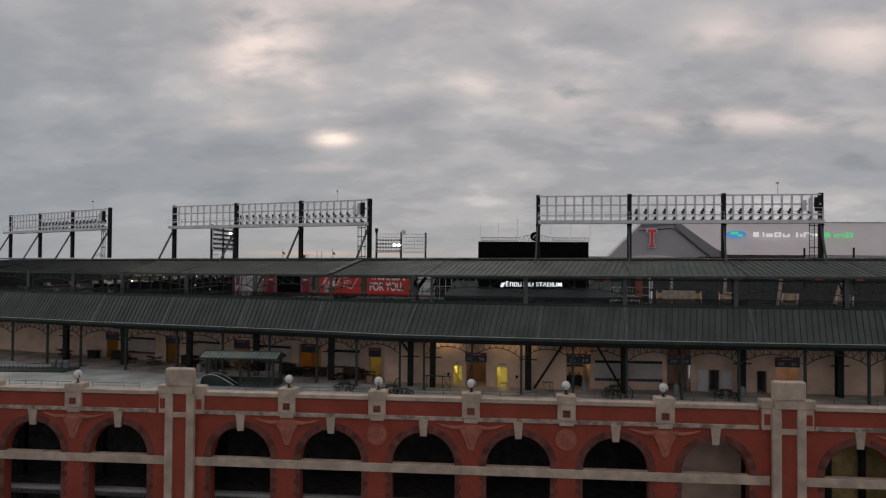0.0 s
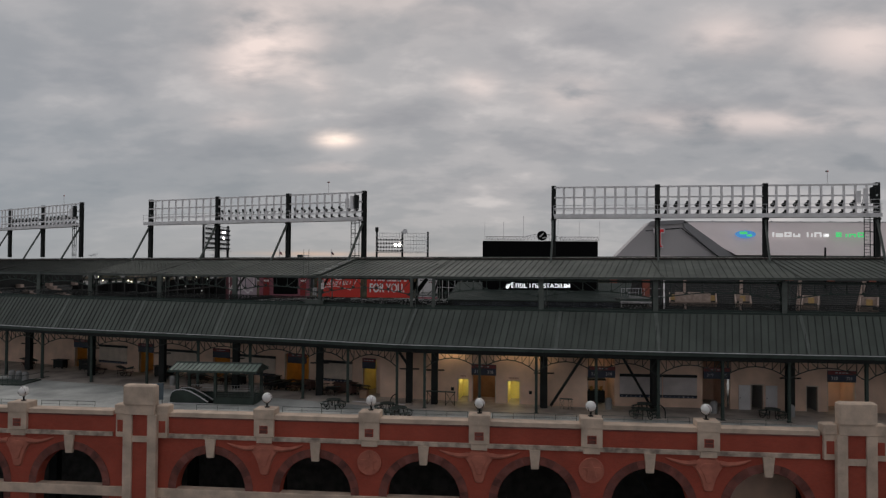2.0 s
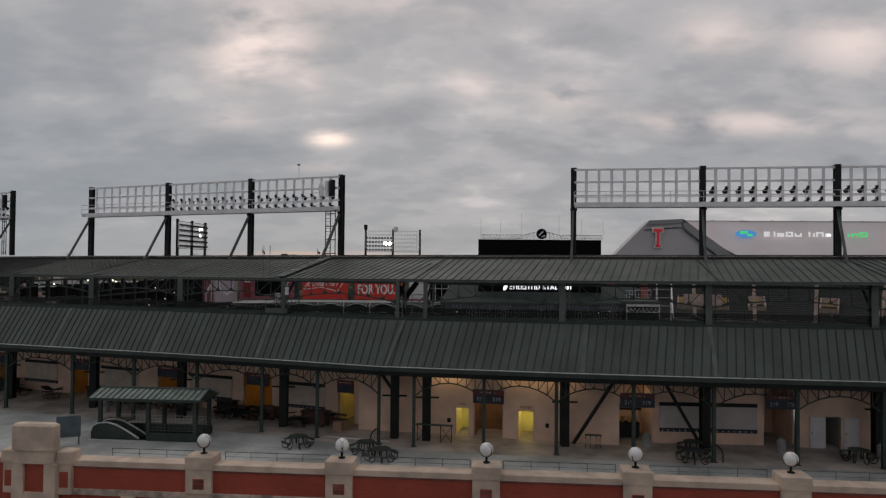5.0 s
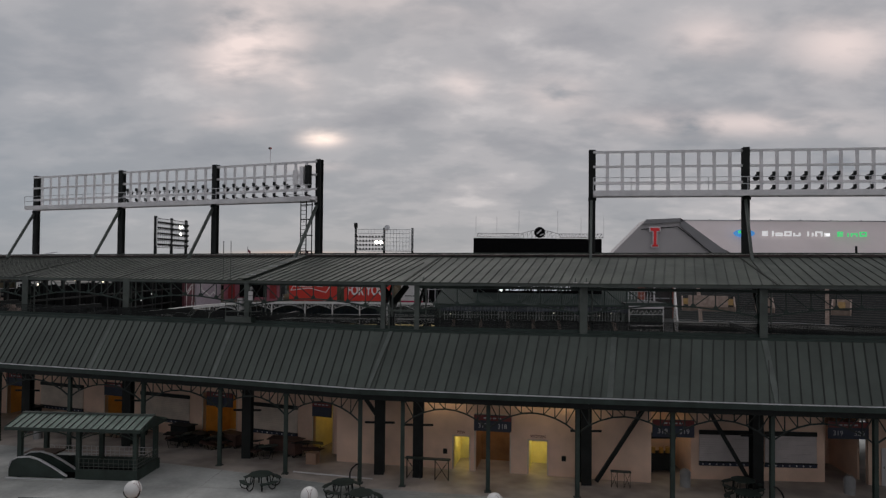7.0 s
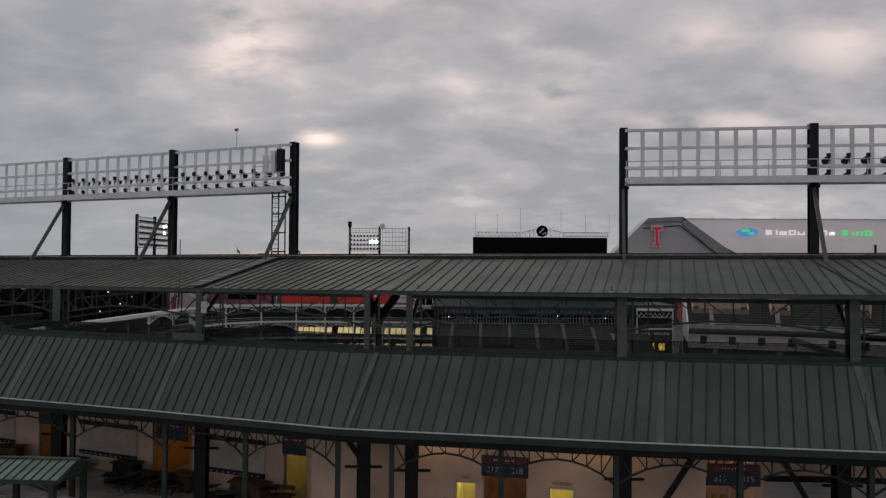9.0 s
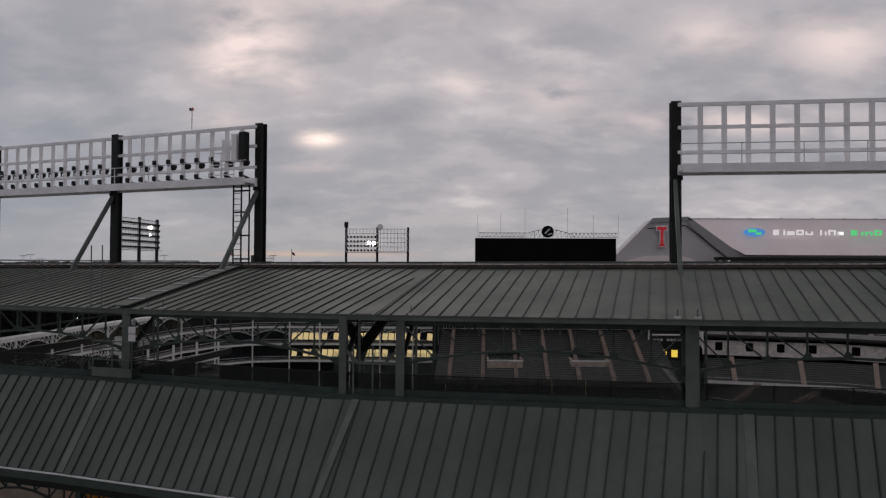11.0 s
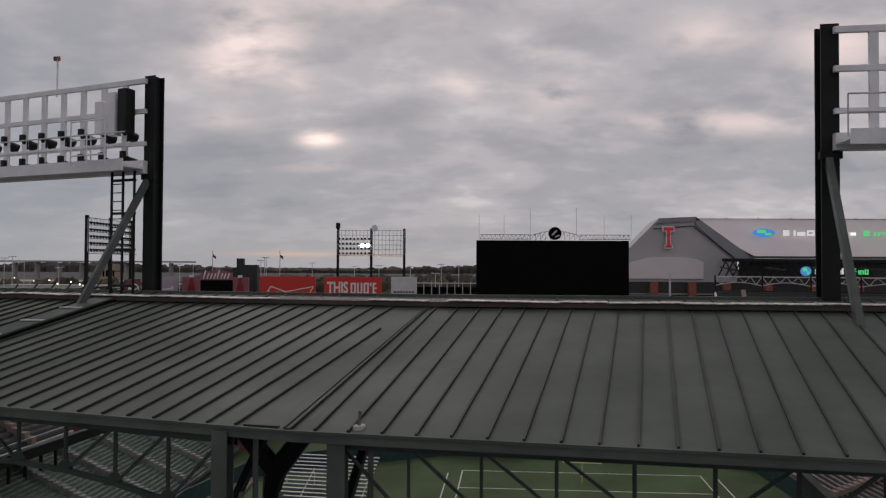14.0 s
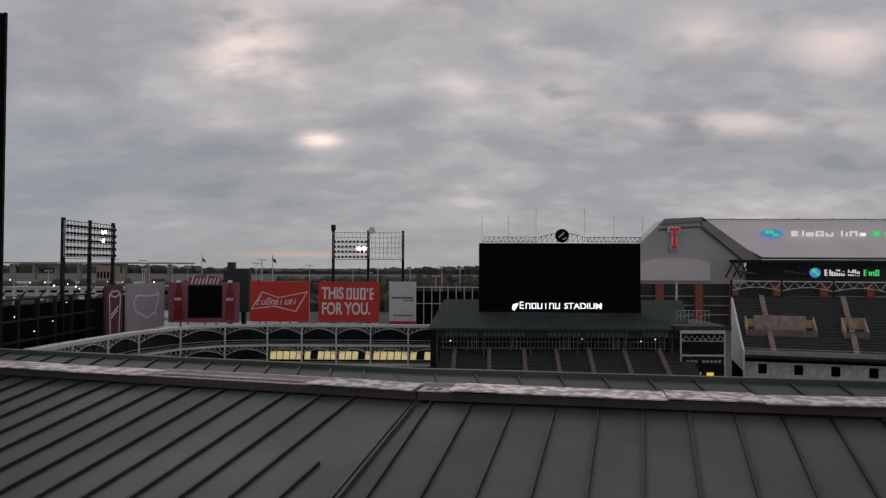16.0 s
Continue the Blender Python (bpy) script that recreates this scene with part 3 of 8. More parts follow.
def seam_roof(thing_ob, eave, top, z0, z1, width, panel_mat, seam_w, seam_h, thick=0.05, start=0.0, joint=None):
    w_base = width
    for i in range(len(eave) - 1):
        width, start = (w_base, None) if thick < 0.05 or i not in (5, 6, 7) else {5: (0.567, 0.391), 6: (0.572, 0.48), 7: (0.572, 0.146)}[i]
        A, B, C, D = (Vector(p) for p in (eave[i], eave[i + 1], top[i + 1], top[i]))
        d = (B - A).normalized()
        n = Vector((-d.y, d.x))
        L, run = (B - A).length, (D - A).dot(n)
        dl, dr = (D - A).dot(d), (C - A).dot(d)
        up = Vector((n.x * run, n.y * run, z1 - z0))
        S = up.length
        up.normalize()
        d3 = Vector((d.x, d.y, 0))
        nn = d3.cross(up)
        M = Matrix(((d3.x, up.x, nn.x, A.x), (d3.y, up.y, nn.y, A.y), (d3.z, up.z, nn.z, z0), (0, 0, 0, 1)))
        lean = ({4: -0.02, 5: 0.08, 6: 0.075, 7: 0.155, 8: 0.15}.get(i, 0.0) if thick >= 0.05 else (0.28 if i >= 6 else 0.0)) * run / S
        fan = 0.03 if i in (6, 7) and thick >= 0.05 else 0.0
        low, high = min(0, dl - lean * S), max(L, dr - lean * S)
        ring = [(0, 0), (width, 0), (width + lean * S, S), (lean * S, S)]
        full = MB().solid([(p[0], p[1], -thick) for p in ring], [(p[0], p[1], 0) for p in ring]).mesh("roof_panel", panel_mat)
        fix_normals(full)
        seams = MB()
        s = low if start is None else start + width * math.floor((low - start) / width)
        while s < high:
            rect = [(p[0] + s + (fan * (s + (width if k in (1, 2) else 0)) if p[1] else 0), p[1]) for k, p in enumerate(ring)]
            # bounds x >= dl * y / S and x <= L + (dr - L) * y / S
            q = clip(clip(rect, 1, -dl / S, 0), -1, (dr - L) / S, L)
            if len(q) >= 3:
                if not fan and len(q) == 4 and all(abs(p[0] - r[0]) + abs(p[1] - r[1]) < 1e-5 for p, r in zip(q, rect)):
                    part("roof_panel", full, panel_mat, thing_ob, m=M @ Matrix.Translation((s, 0, 0)))
                else:
                    mb = MB()
                    mb.solid([(p[0], p[1], -thick) for p in q], [(p[0], p[1], 0) for p in q])
                    part("roof_panel", mb, panel_mat, thing_ob, m=M)
            v0, v1, slant = 0.0, S, lean + fan * s / S
            for c0, c1 in ((s, slant - dl / S), (L - s, (dr - L) / S - slant)):
                if abs(c1) < 1e-9:
                    v1 = v1 if c0 >= 0 else -1
                elif c1 > 0:
                    v0 = max(v0, -c0 / c1)
                else:
                    v1 = min(v1, -c0 / c1)
            if i == 5 and thick >= 0.05 and s > 9.8:
                v1 = min(v1, 0.72 * S) if s < 10.3 else -1
            if v1 - v0 > 0.05:
                h_ = seam_w / 2
                foot = [(s + slant * v0 - h_, v0), (s + slant * v0 + h_, v0), (s + slant * v1 + h_, v1), (s + slant * v1 - h_, v1)]
                seams.solid([(p[0], p[1], -0.01) for p in foot], [(p[0], p[1], seam_h) for p in foot])
            s += width
        part("standing_seam", seams, SEAM, thing_ob, "row of dark standing seams", m=M)
        # joint strip to the next facet
        E0, E1 = Vector((*eave[i + 1], z0 + 0.02)), Vector((*top[i + 1], z1 + 0.02))
        if joint and i in (5, 6):
            nx = (Vector(eave[i + 2]) - Vector(eave[i + 1])).normalized()
            j0, j1 = ((0.35, 1.0), (1.1, 1.5))[i - 5]
            E0, E1 = E0 + Vector((nx.x * j0, nx.y * j0, 0)), E1 + Vector((nx.x * j1, nx.y * j1, 0))
        if joint or i != 6:
            part("joint_flashing", MB().beam(E0, E1, 0.3 if joint else 0.1, 0.06 if joint else 0.03), joint or panel_mat, thing_ob)
        if not joint and i != 6:
            for dx0, dx1 in ((-0.05, -0.03), (0.06, 0.02)):
                part("joint_seam", MB().beam(E0 + Vector((dx0, 0, 0.01)), E1 + Vector((dx1, 0, 0.01)), 0.03, 0.05), SEAM, thing_ob)


LOW_TOP = offset(LOW_EAVE, 2.0)
JOINT = mat("joint_green", (0.105, 0.122, 0.110), 0.5, vary=0.2)
upper_roof = thing("upper_roof", "weathered grey-green standing seam roof over the upper stand", "roof", kind="structure")
seam_roof(upper_roof, UP_EAVE, RIDGE, Z_UP, Z_RIDGE, 0.61, ROOF_UP, 0.036, 0.05)
lower_roof = thing("lower_roof", "steep dark green standing seam roof along the concourse", "roof", kind="structure")
seam_roof(lower_roof, LOW_EAVE, LOW_TOP, Z_LOW, Z_TOP, 0.57, ROOF_LOW, 0.045, 0.05, 0.045, 0.0, JOINT)


def run_along(owner, name, poly, z, w, h, ma, label=""):
    """One bar for each straight stretch of a plan line."""
    for a, b in zip(poly, poly[1:]):
        part(name, MB().beam((*a, z), (*b, z), w, h), ma, owner, label)


run_along(upper_roof, "fascia", offset(UP_EAVE, -0.03), Z_UP - 0.085, 0.12, 0.17, GREEN2, "grey-green eaves board")
run_along(upper_roof, "drip_edge", offset(UP_EAVE, -0.10), Z_UP + 0.0, 0.06, 0.05, ROOF_UP)
run_along(lower_roof, "gutter", offset(LOW_EAVE, -0.08), Z_LOW - 0.14, 0.26, 0.30, GREEN, "dark green gutter")
run_along(lower_roof, "gutter_lip", offset(LOW_EAVE, -0.2), Z_LOW + 0.025, 0.06, 0.05, GALV, "pale gutter lip")
run_along(lower_roof, "eaves_beam", offset(LOW_EAVE, 0.12), Z_LOW - 0.46, 0.1, 0.34, DARK)
run_along(lower_roof, "ledge", offset(LOW_TOP, 0.16), Z_TOP + 0.06, 0.3, 0.2, GREEN)
# soffits
for owner, e, t, za, zb in ((upper_roof, UP_EAVE, BACK, Z_UP - 0.12, Z_RIDGE - 0.2), (lower_roof, LOW_EAVE, LOW_TOP, Z_LOW - 0.1, Z_TOP - 0.1)):
    for a, b, c, d in zip(e, e[1:], t[1:], t):
        part("soffit", MB().slab([(*a, za), (*b, za), (*c, zb), (*d, zb)], 0.06), GREEN, owner)
# flat strip behind the ridge, with its back curb
BACKEDGE = offset(UP_EAVE, 8.4)
Z_BACK = Z_RIDGE + 0.2
for i, (a, b, c, d) in enumerate(zip(RIDGE, RIDGE[1:], BACKEDGE[1:], BACKEDGE)):
    part("back_strip", MB().slab([(*a, Z_RIDGE), (*b, Z_RIDGE), (*c, Z_BACK), (*d, Z_BACK)], 0.12), ROOF_UP, upper_roof)
    L = (Vector(b) - Vector(a)).length
    sm = MB()
    for k in range(int(L / 0.61)):
        f = (k + 0.5) / int(L / 0.61)
        sm.beam((*lerp(a, b, f), Z_RIDGE + 0.015), (*lerp(d, c, f), Z_BACK + 0.015), 0.035, 0.045)
    part("back_seam", sm, SEAM, upper_roof)
run_along(upper_roof, "back_curb", BACKEDGE, Z_BACK + 0.02, 0.12, 0.1, ROOF_UP)
# ridge vent: dark curb with worn pale cover plates of uneven length
CURB = mat("rusty_curb", (0.045, 0.034, 0.031), 0.7, vary=0.5, scale=1.5, grain=10, tint=(0.085, 0.060, 0.055))
RIM = mat("pale_rim", (0.58, 0.50, 0.48), 0.6, vary=0.2, scale=3, grain=20)
TRAY = mat("bare_tray", (0.46, 0.385, 0.365), 0.6, vary=0.35, scale=2.0, grain=14)
run_along(upper_roof, "ridge_curb", RIDGE, Z_RIDGE + 0.06, 0.46, 0.12, CURB, "dark rusty ridge curb")
OPEN = ((-5.8, -2.95), (-1.3, -0.8))
rng = random.Random(4)
for a, b in zip(RIDGE, RIDGE[1:]):
    L, s = (Vector(b) - Vector(a)).length, 0.0
    while s < L - 0.2:
        e = min(L, s + rng.choice((1.2, 1.8, 2.4, 3.0)))
        xa, xb = lerp(a, b, s / L)[0], lerp(a, b, e / L)[0]
        for g0, g1 in OPEN:
            if xa < g0 - 0.05 < xb:
                e = s + (g0 - xa) / (xb - xa) * (e - s)
            elif g0 - 0.06 <= xa < g1 - 0.05:
                e = s + (g1 - xa) / (xb - xa) * (e - s)
        e = min(e, L)
        p, q = lerp(a, b, s / L), lerp(a, b, (e - 0.02) / L)
        if any(g0 - 0.06 <= p[0] < g1 - 0.05 for g0, g1 in OPEN):
            # bare vent tray: low floor between two rims, with slots
            tray = part("vent_tray", MB().beam((*p, Z_RIDGE + 0.125), (*q, Z_RIDGE + 0.125), 0.40, 0.012), TRAY, upper_roof, "bare slotted vent tray")
            d2 = (Vector(q) - Vector(p)).normalized()
            n2 = Vector((-d2.y, d2.x))
            for off, zr, hr in ((-0.215, 0.132, 0.016), (0.22, 0.15, 0.06)):
                part("tray_rim", MB().beam((p[0] + n2.x * off, p[1] + n2.y * off, Z_RIDGE + zr), (q[0] + n2.x * off, q[1] + n2.y * off, Z_RIDGE + zr), 0.035, hr), RIM, tray)
            vs = MB()
            k = 0.15
            while k < (Vector(q) - Vector(p)).length - 0.1:
                c = Vector(p) + d2 * k - n2 * 0.09
                vs.beam((c.x - n2.x * 0.09 - d2.x * 0.03, c.y - n2.y * 0.09 - d2.y * 0.03, Z_RIDGE + 0.134), (c.x + n2.x * 0.09 + d2.x * 0.03, c.y + n2.y * 0.09 + d2.y * 0.03, Z_RIDGE + 0.134), 0.055, 0.012)
                k += 0.125
            tagged(part("vent_slots", vs, CURB, tray, "row of dark vent slots"), kind="stuff")
            s = e
            continue
        dz, skew = rng.uniform(0, 0.035), rng.uniform(-0.05, 0.05)
        part("ridge_plate", MB().beam((p[0], p[1] + skew, Z_RIDGE + 0.135 + dz), (q[0], q[1] + skew * 0.3, Z_RIDGE + 0.135 + rng.uniform(0, 0.03)), 0.62, 0.018), FLASH, upper_roof)
        s = e
# loose bent scraps and roof anchors
part("bent_plate", MB().solid([(-3.05, 78.34, 30.25), (-2.62, 78.30, 30.26), (-2.82, 78.12, 30.27)], [(-3.05, 78.34, 30.26), (-2.62, 78.30, 30.27), (-2.82, 78.12, 30.28)]), GALV, upper_roof, "torn strip of flashing")
part("torn_seam", MB().solid([(-2.66, 75.58, 29.68), (-2.60, 75.60, 29.69), (-2.30, 76.52, 29.88)], [(-2.66, 75.58, 29.75), (-2.60, 75.60, 29.75), (-2.30, 76.52, 29.90)]), SEAM, upper_roof, "dark torn seam")
part("eave_notch", MB().beam((-4.25, 71.12, 28.76), (-3.62, 70.95, 28.765), 0.07, 0.025), SEAM, upper_roof, "dark lifted lip of the eave")
# the long roof rises slightly towards the east
upper_roof.matrix_world = Matrix.Translation((0, 0, 28.7)) @ Matrix.Rotation(-0.006, 4, "Y") @ Matrix.Translation((0, 0, -28.7))


def roof_point(x, f):
    """A place on the upper roof, f of the way from eave to ridge."""
    y = along(UP_EAVE, x)
    n = 7.4 * f
    return (x + 0.18 * n, y + 0.985 * n, Z_UP + (Z_RIDGE - Z_UP) * f + 0.006 * x)


for x in (-2.3, 6.4, 7.0, -12.9, -12.2):
    p = roof_point(x, 0.03)
    v = thing("roof_anchor", "small grey roof anchor on a round base plate", "roof anchor", pose(*p), "roof anchors")
    part("base", MB().tube((0, 0, -0.04), (0, 0, 0.035), 0.13, 16, 0.11), mat("dull_zinc", (0.36, 0.35, 0.34), 0.6, vary=0.2), v)
    part("stub", MB().tube((0, 0.02, 0.03), (0.01, 0.05, 0.26), 0.028, 10), GREEN2, v)
# stepped walkway up the roof beside the cage
walkw = thing("roof_walkway", "narrow grey walkway with metal treads up the roof", "walkway")
q0, q1 = Vector((*UP_EAVE[5], Z_UP + 0.06)), Vector((*RIDGE[5], Z_RIDGE + 0.06))
part("walkway_plate", MB().beam(q0, q1, 0.75, 0.05), ROOF_UP, walkw)
for k in range(5):
    c = q0.lerp(q1, 0.12 + 0.17 * k)
    part("tread", MB().beam(c - Vector((0.34, -0.07, -0.04)), c + Vector((0.34, -0.07, 0.04)), 0.16, 0.03), GALV, walkw)

# ---- columns, trusses and fence between the two roofs ----
upper_frame = thing("upper_frame", "dark green steel columns and arched trusses under the upper roof", "steel frame", kind="structure")
COLS = [-82, -73, -62.5, -52.2, -42.6, -32.6, -23.2, -13.68, -4.65, -2.62, 6.92, 16.55, 27.0, 37.2, 47.5, 57]


def col_y(x):
    return max(along(LOW_TOP, x) + 0.36, along(UP_EAVE, x))


def upper_column(x):
    y = col_y(x)
    c = MB()
    w = {-4.65: 0.13, -2.62: 0.15, -13.68: 0.16}.get(x, 0.22)
    c.box(x - w, x + w, y - 0.2, y - 0.16, Z_TOP - 0.6, Z_UP - 0.1).box(x - w, x + w, y + 0.16, y + 0.2, Z_TOP - 0.6, Z_UP - 0.1).box(x - 0.03, x + 0.03, y - 0.17, y + 0.17, Z_TOP - 0.6, Z_UP - 0.1)
    part("column", c, GREEN2, upper_frame)
    part("base_plate", MB().box(x - w - 0.06, x + w + 0.06, y - 0.24, y + 0.26, Z_TOP - 0.1, Z_TOP + 0.04), GREEN, upper_frame)
    part("conduit", MB().tube((x + 0.54 + (0.6 if x == -13.68 else 0), y + 0.1, Z_TOP - 0.2), (x + 0.54 + (0.6 if x == -13.68 else 0), y + 0.1, Z_UP - 0.1), 0.05, 8), GREEN2, upper_frame)
    # brackets into the depth of the roof
    f = MB()
    f.beam((x, y + 0.1, Z_UP - 0.25), (x + 1.5, y + 8.0, Z_RIDGE - 0.5), 0.2, 0.3)
    f.beam((x, y + 0.2, 27.0), (x + 0.5, y + 2.6, Z_UP + 0.2), 0.14)
    if x not in (-4.65, -2.62):
        f.beam((x, y + 0.1, 26.0), (x + 1.5, y + 8.0, 26.0), 0.2, 0.3)
    part("rafter", f, DARK, upper_frame)


def upper_truss(xa, xb):
    a, b = (xa, col_y(xa) + 0.1), (xb, col_y(xb) + 0.1)
    n = 8
    lo = [(*lerp(a, b, i / n), 27.02 + 0.56 * math.sin(math.pi * i / n)) for i in range(n + 1)]
    hi = [(*lerp(a, b, i / n), 28.46) for i in range(n + 1)]
    t = MB()
    for p, q in zip(lo, lo[1:]):
        t.beam(p, q, 0.09, 0.085)
    t.beam(hi[0], hi[-1], 0.14, 0.18)
    part("arched_truss", t, GREEN, upper_frame)
    for i in range(1, n):
        part("truss_upright", MB().beam(lo[i], hi[i], 0.055), GREEN, upper_frame)
        part("truss_diagonal", MB().beam(lo[i], hi[i - 1] if i <= n / 2 else hi[i + 1], 0.05), GREEN, upper_frame)
        # plate where the bars meet the arched chord
        x, y, z = lo[i]
        part("gusset", MB().solid([(x - 0.2, y - 0.035, z - 0.03), (x + 0.2, y - 0.035, z - 0.03), (x + 0.07, y - 0.035, z + 0.2), (x - 0.07, y - 0.035, z + 0.2)],
                                  [(x - 0.2, y - 0.02, z - 0.03), (x + 0.2, y - 0.02, z - 0.03), (x + 0.07, y - 0.02, z + 0.2), (x - 0.07, y - 0.02, z + 0.2)]), GREEN, upper_frame)
    for p, sx in ((lo[0], 1), (lo[-1], -1)):
        part("end_gusset", MB().solid([(p[0], p[1] - 0.03, p[2] - 0.22), (p[0] + sx * 0.5, p[1] - 0.03, p[2] + 0.06), (p[0], p[1] - 0.03, p[2] + 0.3)],
                                      [(p[0], p[1], p[2] - 0.22), (p[0] + sx * 0.5, p[1], p[2] + 0.06), (p[0], p[1], p[2] + 0.3)]), GREEN, upper_frame)


for x in COLS:
    upper_column(x)
for xa, xb in zip(COLS, COLS[1:]):
    if xb - xa > 4:
        upper_truss(xa, xb)
ya, yb = col_y(-4.65), col_y(-2.62)
ym = (ya + yb) / 2
part("gate_rail", MB().beam((-4.65, ya, 27.02), (-2.62, yb, 27.02), 0.1), GREEN2, upper_frame)
for x, sx in ((-4.52, 1), (-2.75, -1)):
    part("haunch", MB().beam((x, ym, 27.45), (x + 0.42 * sx, ym, 27.02), 0.08, 0.1), GREEN2, upper_frame)
for x in (-4.28, -3.6):
    part("gate_post", MB().beam((x, ym, Z_TOP), (x, ym, 27.6), 0.06), GREEN2, upper_frame)
# forked dark strut that carries the roof behind the gate
fk = MB()
for p, q, r0, r1 in (((-4.3, 73.2, 24.6), (-4.32, 73.2, 26.9), 0.15, 0.17), ((-4.32, 73.2, 26.85), (-4.2, 73.1, 27.4), 0.17, 0.24),
                     ((-4.2, 73.1, 27.35), (-4.95, 72.7, 28.5), 0.22, 0.17), ((-4.2, 73.1, 27.35), (-3.35, 72.7, 28.45), 0.22, 0.19)):
    fk.tube(p, q, r0, 9, r1)
part("forked_strut", fk, DARK, upper_frame, "dark wrapped forked strut")


def weave(w, a, b, z0, h, step, wire):
    """Two sets of slanting wires that cross between two heights."""
    L = (Vector(b) - Vector(a)).length
    k = -h
    while k < L:
        for s in (1, -1):
            k0, e = (k, k + h) if s > 0 else (k + h, k)
            f0, f1 = max(0.0, -k / h), min(1.0, (L - k) / h)
            if f1 - f0 > 0.02:
                f0, f1 = (f0, f1) if s > 0 else (1 - f1, 1 - f0)
                p, q = k0 + (e - k0) * f0, k0 + (e - k0) * f1
                w.beam((*lerp(a, b, p / L), z0 + h * f0), (*lerp(a, b, q / L), z0 + h * f1), wire)
        k += step


def mesh_fence():
    """Chain-link fence along the ledge, close-woven below."""
    f = thing("mesh_fence", "dark chain link fence along the ledge between the roofs", "fence", kind="structure")
    line = offset(LOW_TOP, 0.42)
    for a, b in zip(line, line[1:]):
        L = (Vector(b) - Vector(a)).length
        w = MB()
        part("kerb", MB().beam((*a, Z_TOP + 0.17), (*b, Z_TOP + 0.17), 0.14, 0.34), GREEN, f)
        z0, z1 = Z_TOP + 0.34, Z_TOP + 0.86
        for z in (z0, z1):
            w.beam((*a, z), (*b, z), 0.03)
        if -26 < a[0] < 20:
            weave(w, a, b, z0, z1 - z0, 0.052, 0.0145)
        else:
            for k in range(9):
                w.beam((*a, z0 + 0.06 * k), (*b, z0 + 0.06 * k), 0.03)
        part("mesh_panel", w, DARK, f)
        if a[0] > -6 and b[0] < 20:
            u = MB()
            weave(u, a, b, z1, 0.75, 0.066, 0.006)
            part("upper_mesh", u, GREEN2, f, "thin grey upper netting")
        for k in range(int(L / 2.4) + 1):
            p = lerp(a, b, min(1, k * 2.4 / L))
            part("fence_post", MB().tube((*p, Z_TOP - 0.1), (*p, z1 + 0.02), 0.03, 6), DARK, f)


mesh_fence()


def cage():
    c = thing("service_cage", "green steel service platform with guard rails and a white notice", "platform", pose(-14.19, 73.92, 25.98, 0, 0, -16.8))
    part("deck", MB().box(-0.93, 0.93, 0.0, 1.25, 0.2, 0.3), GREEN, c)
    part("front_apron", MB().box(-0.96, 0.96, -0.03, 0.0, 0.0, 0.36).box(-0.97, 0.97, -0.05, -0.03, 0.3, 0.37), GREEN2, c)
    for sx in (-0.96, 0.93):
        part("side_apron", MB().box(sx, sx + 0.03, 0.0, 1.25, 0.02, 0.34), GREEN, c)
    for x in (-0.6, 0.6):
        part("bracket", MB().beam((x, 0.1, 0.2), (x, 1.2, -0.25), 0.08), DARK, c)
    for z in (0.68, 1.04, 1.4):
        for p, q in (((-0.94, 0), (0.94, 0)), ((-0.94, 0), (-0.94, 1.25)), ((0.94, 0), (0.94, 1.25))):
            part("guard_rail", MB().tube((*p, z), (*q, z), 0.025, 6), GREEN2, c)
    for x, y in ((-0.94, 0), (0.0, 0), (0.94, 0), (-0.94, 1.25), (0.94, 0.62), (0.94, 1.25)):
        part("rail_post", MB().tube((x, y, 0.3), (x, y, 1.4), 0.025, 6), GREEN2, c)
    for z in (1.42, 1.72):
        part("notice", MB().box(0.62, 0.94, 0.16, 0.19, z, z + 0.27), OFFWHITE, c, "white notice plate")
    part("dome_light", MB().tube((0.78, 0.25, 2.05), (0.78, 0.25, 2.22), 0.07, 10, 0.1).tube((0.78, 0.25, 2.22), (0.78, 0.25, 2.3), 0.1, 10, 0.04), PALE_CAP, c)
    part("cabinet", MB().cbox(-0.62, -0.2, 0.75, 1.0, 0.75, 1.5, 0.03), OFFWHITE, c, "pale cabinet behind the rails")
    for x in (-1.3, -0.75):
        part("aerial", MB().tube((x, 0.2, 2.6), (x, 0.2, 5.2), 0.025, 6), GREEN2, c)


PALE_CAP = mat("pale_cap", (0.4, 0.4, 0.4), 0.5)

cage()


# ---- light banks on the roof ----
flood_me = MB().tube((0, 0.05, 0), (0, -0.36, -0.16), 0.10, 10, 0.20).tube((0, 0.16, 0.05), (0, 0.02, 0), 0.08, 8).beam((-0.11, 0, -0.3), (-0.11, 0, 0.05), 0.03, 0.06).beam((0.11, 0, -0.3), (0.11, 0, 0.05), 0.03, 0.06).beam((-0.12, 0, -0.3), (0.12, 0, -0.3), 0.06, 0.03).box(-0.09, 0.09, 0.05, 0.17, -0.02, 0.22).mesh("floodlight", DARK)
fix_normals(flood_me)


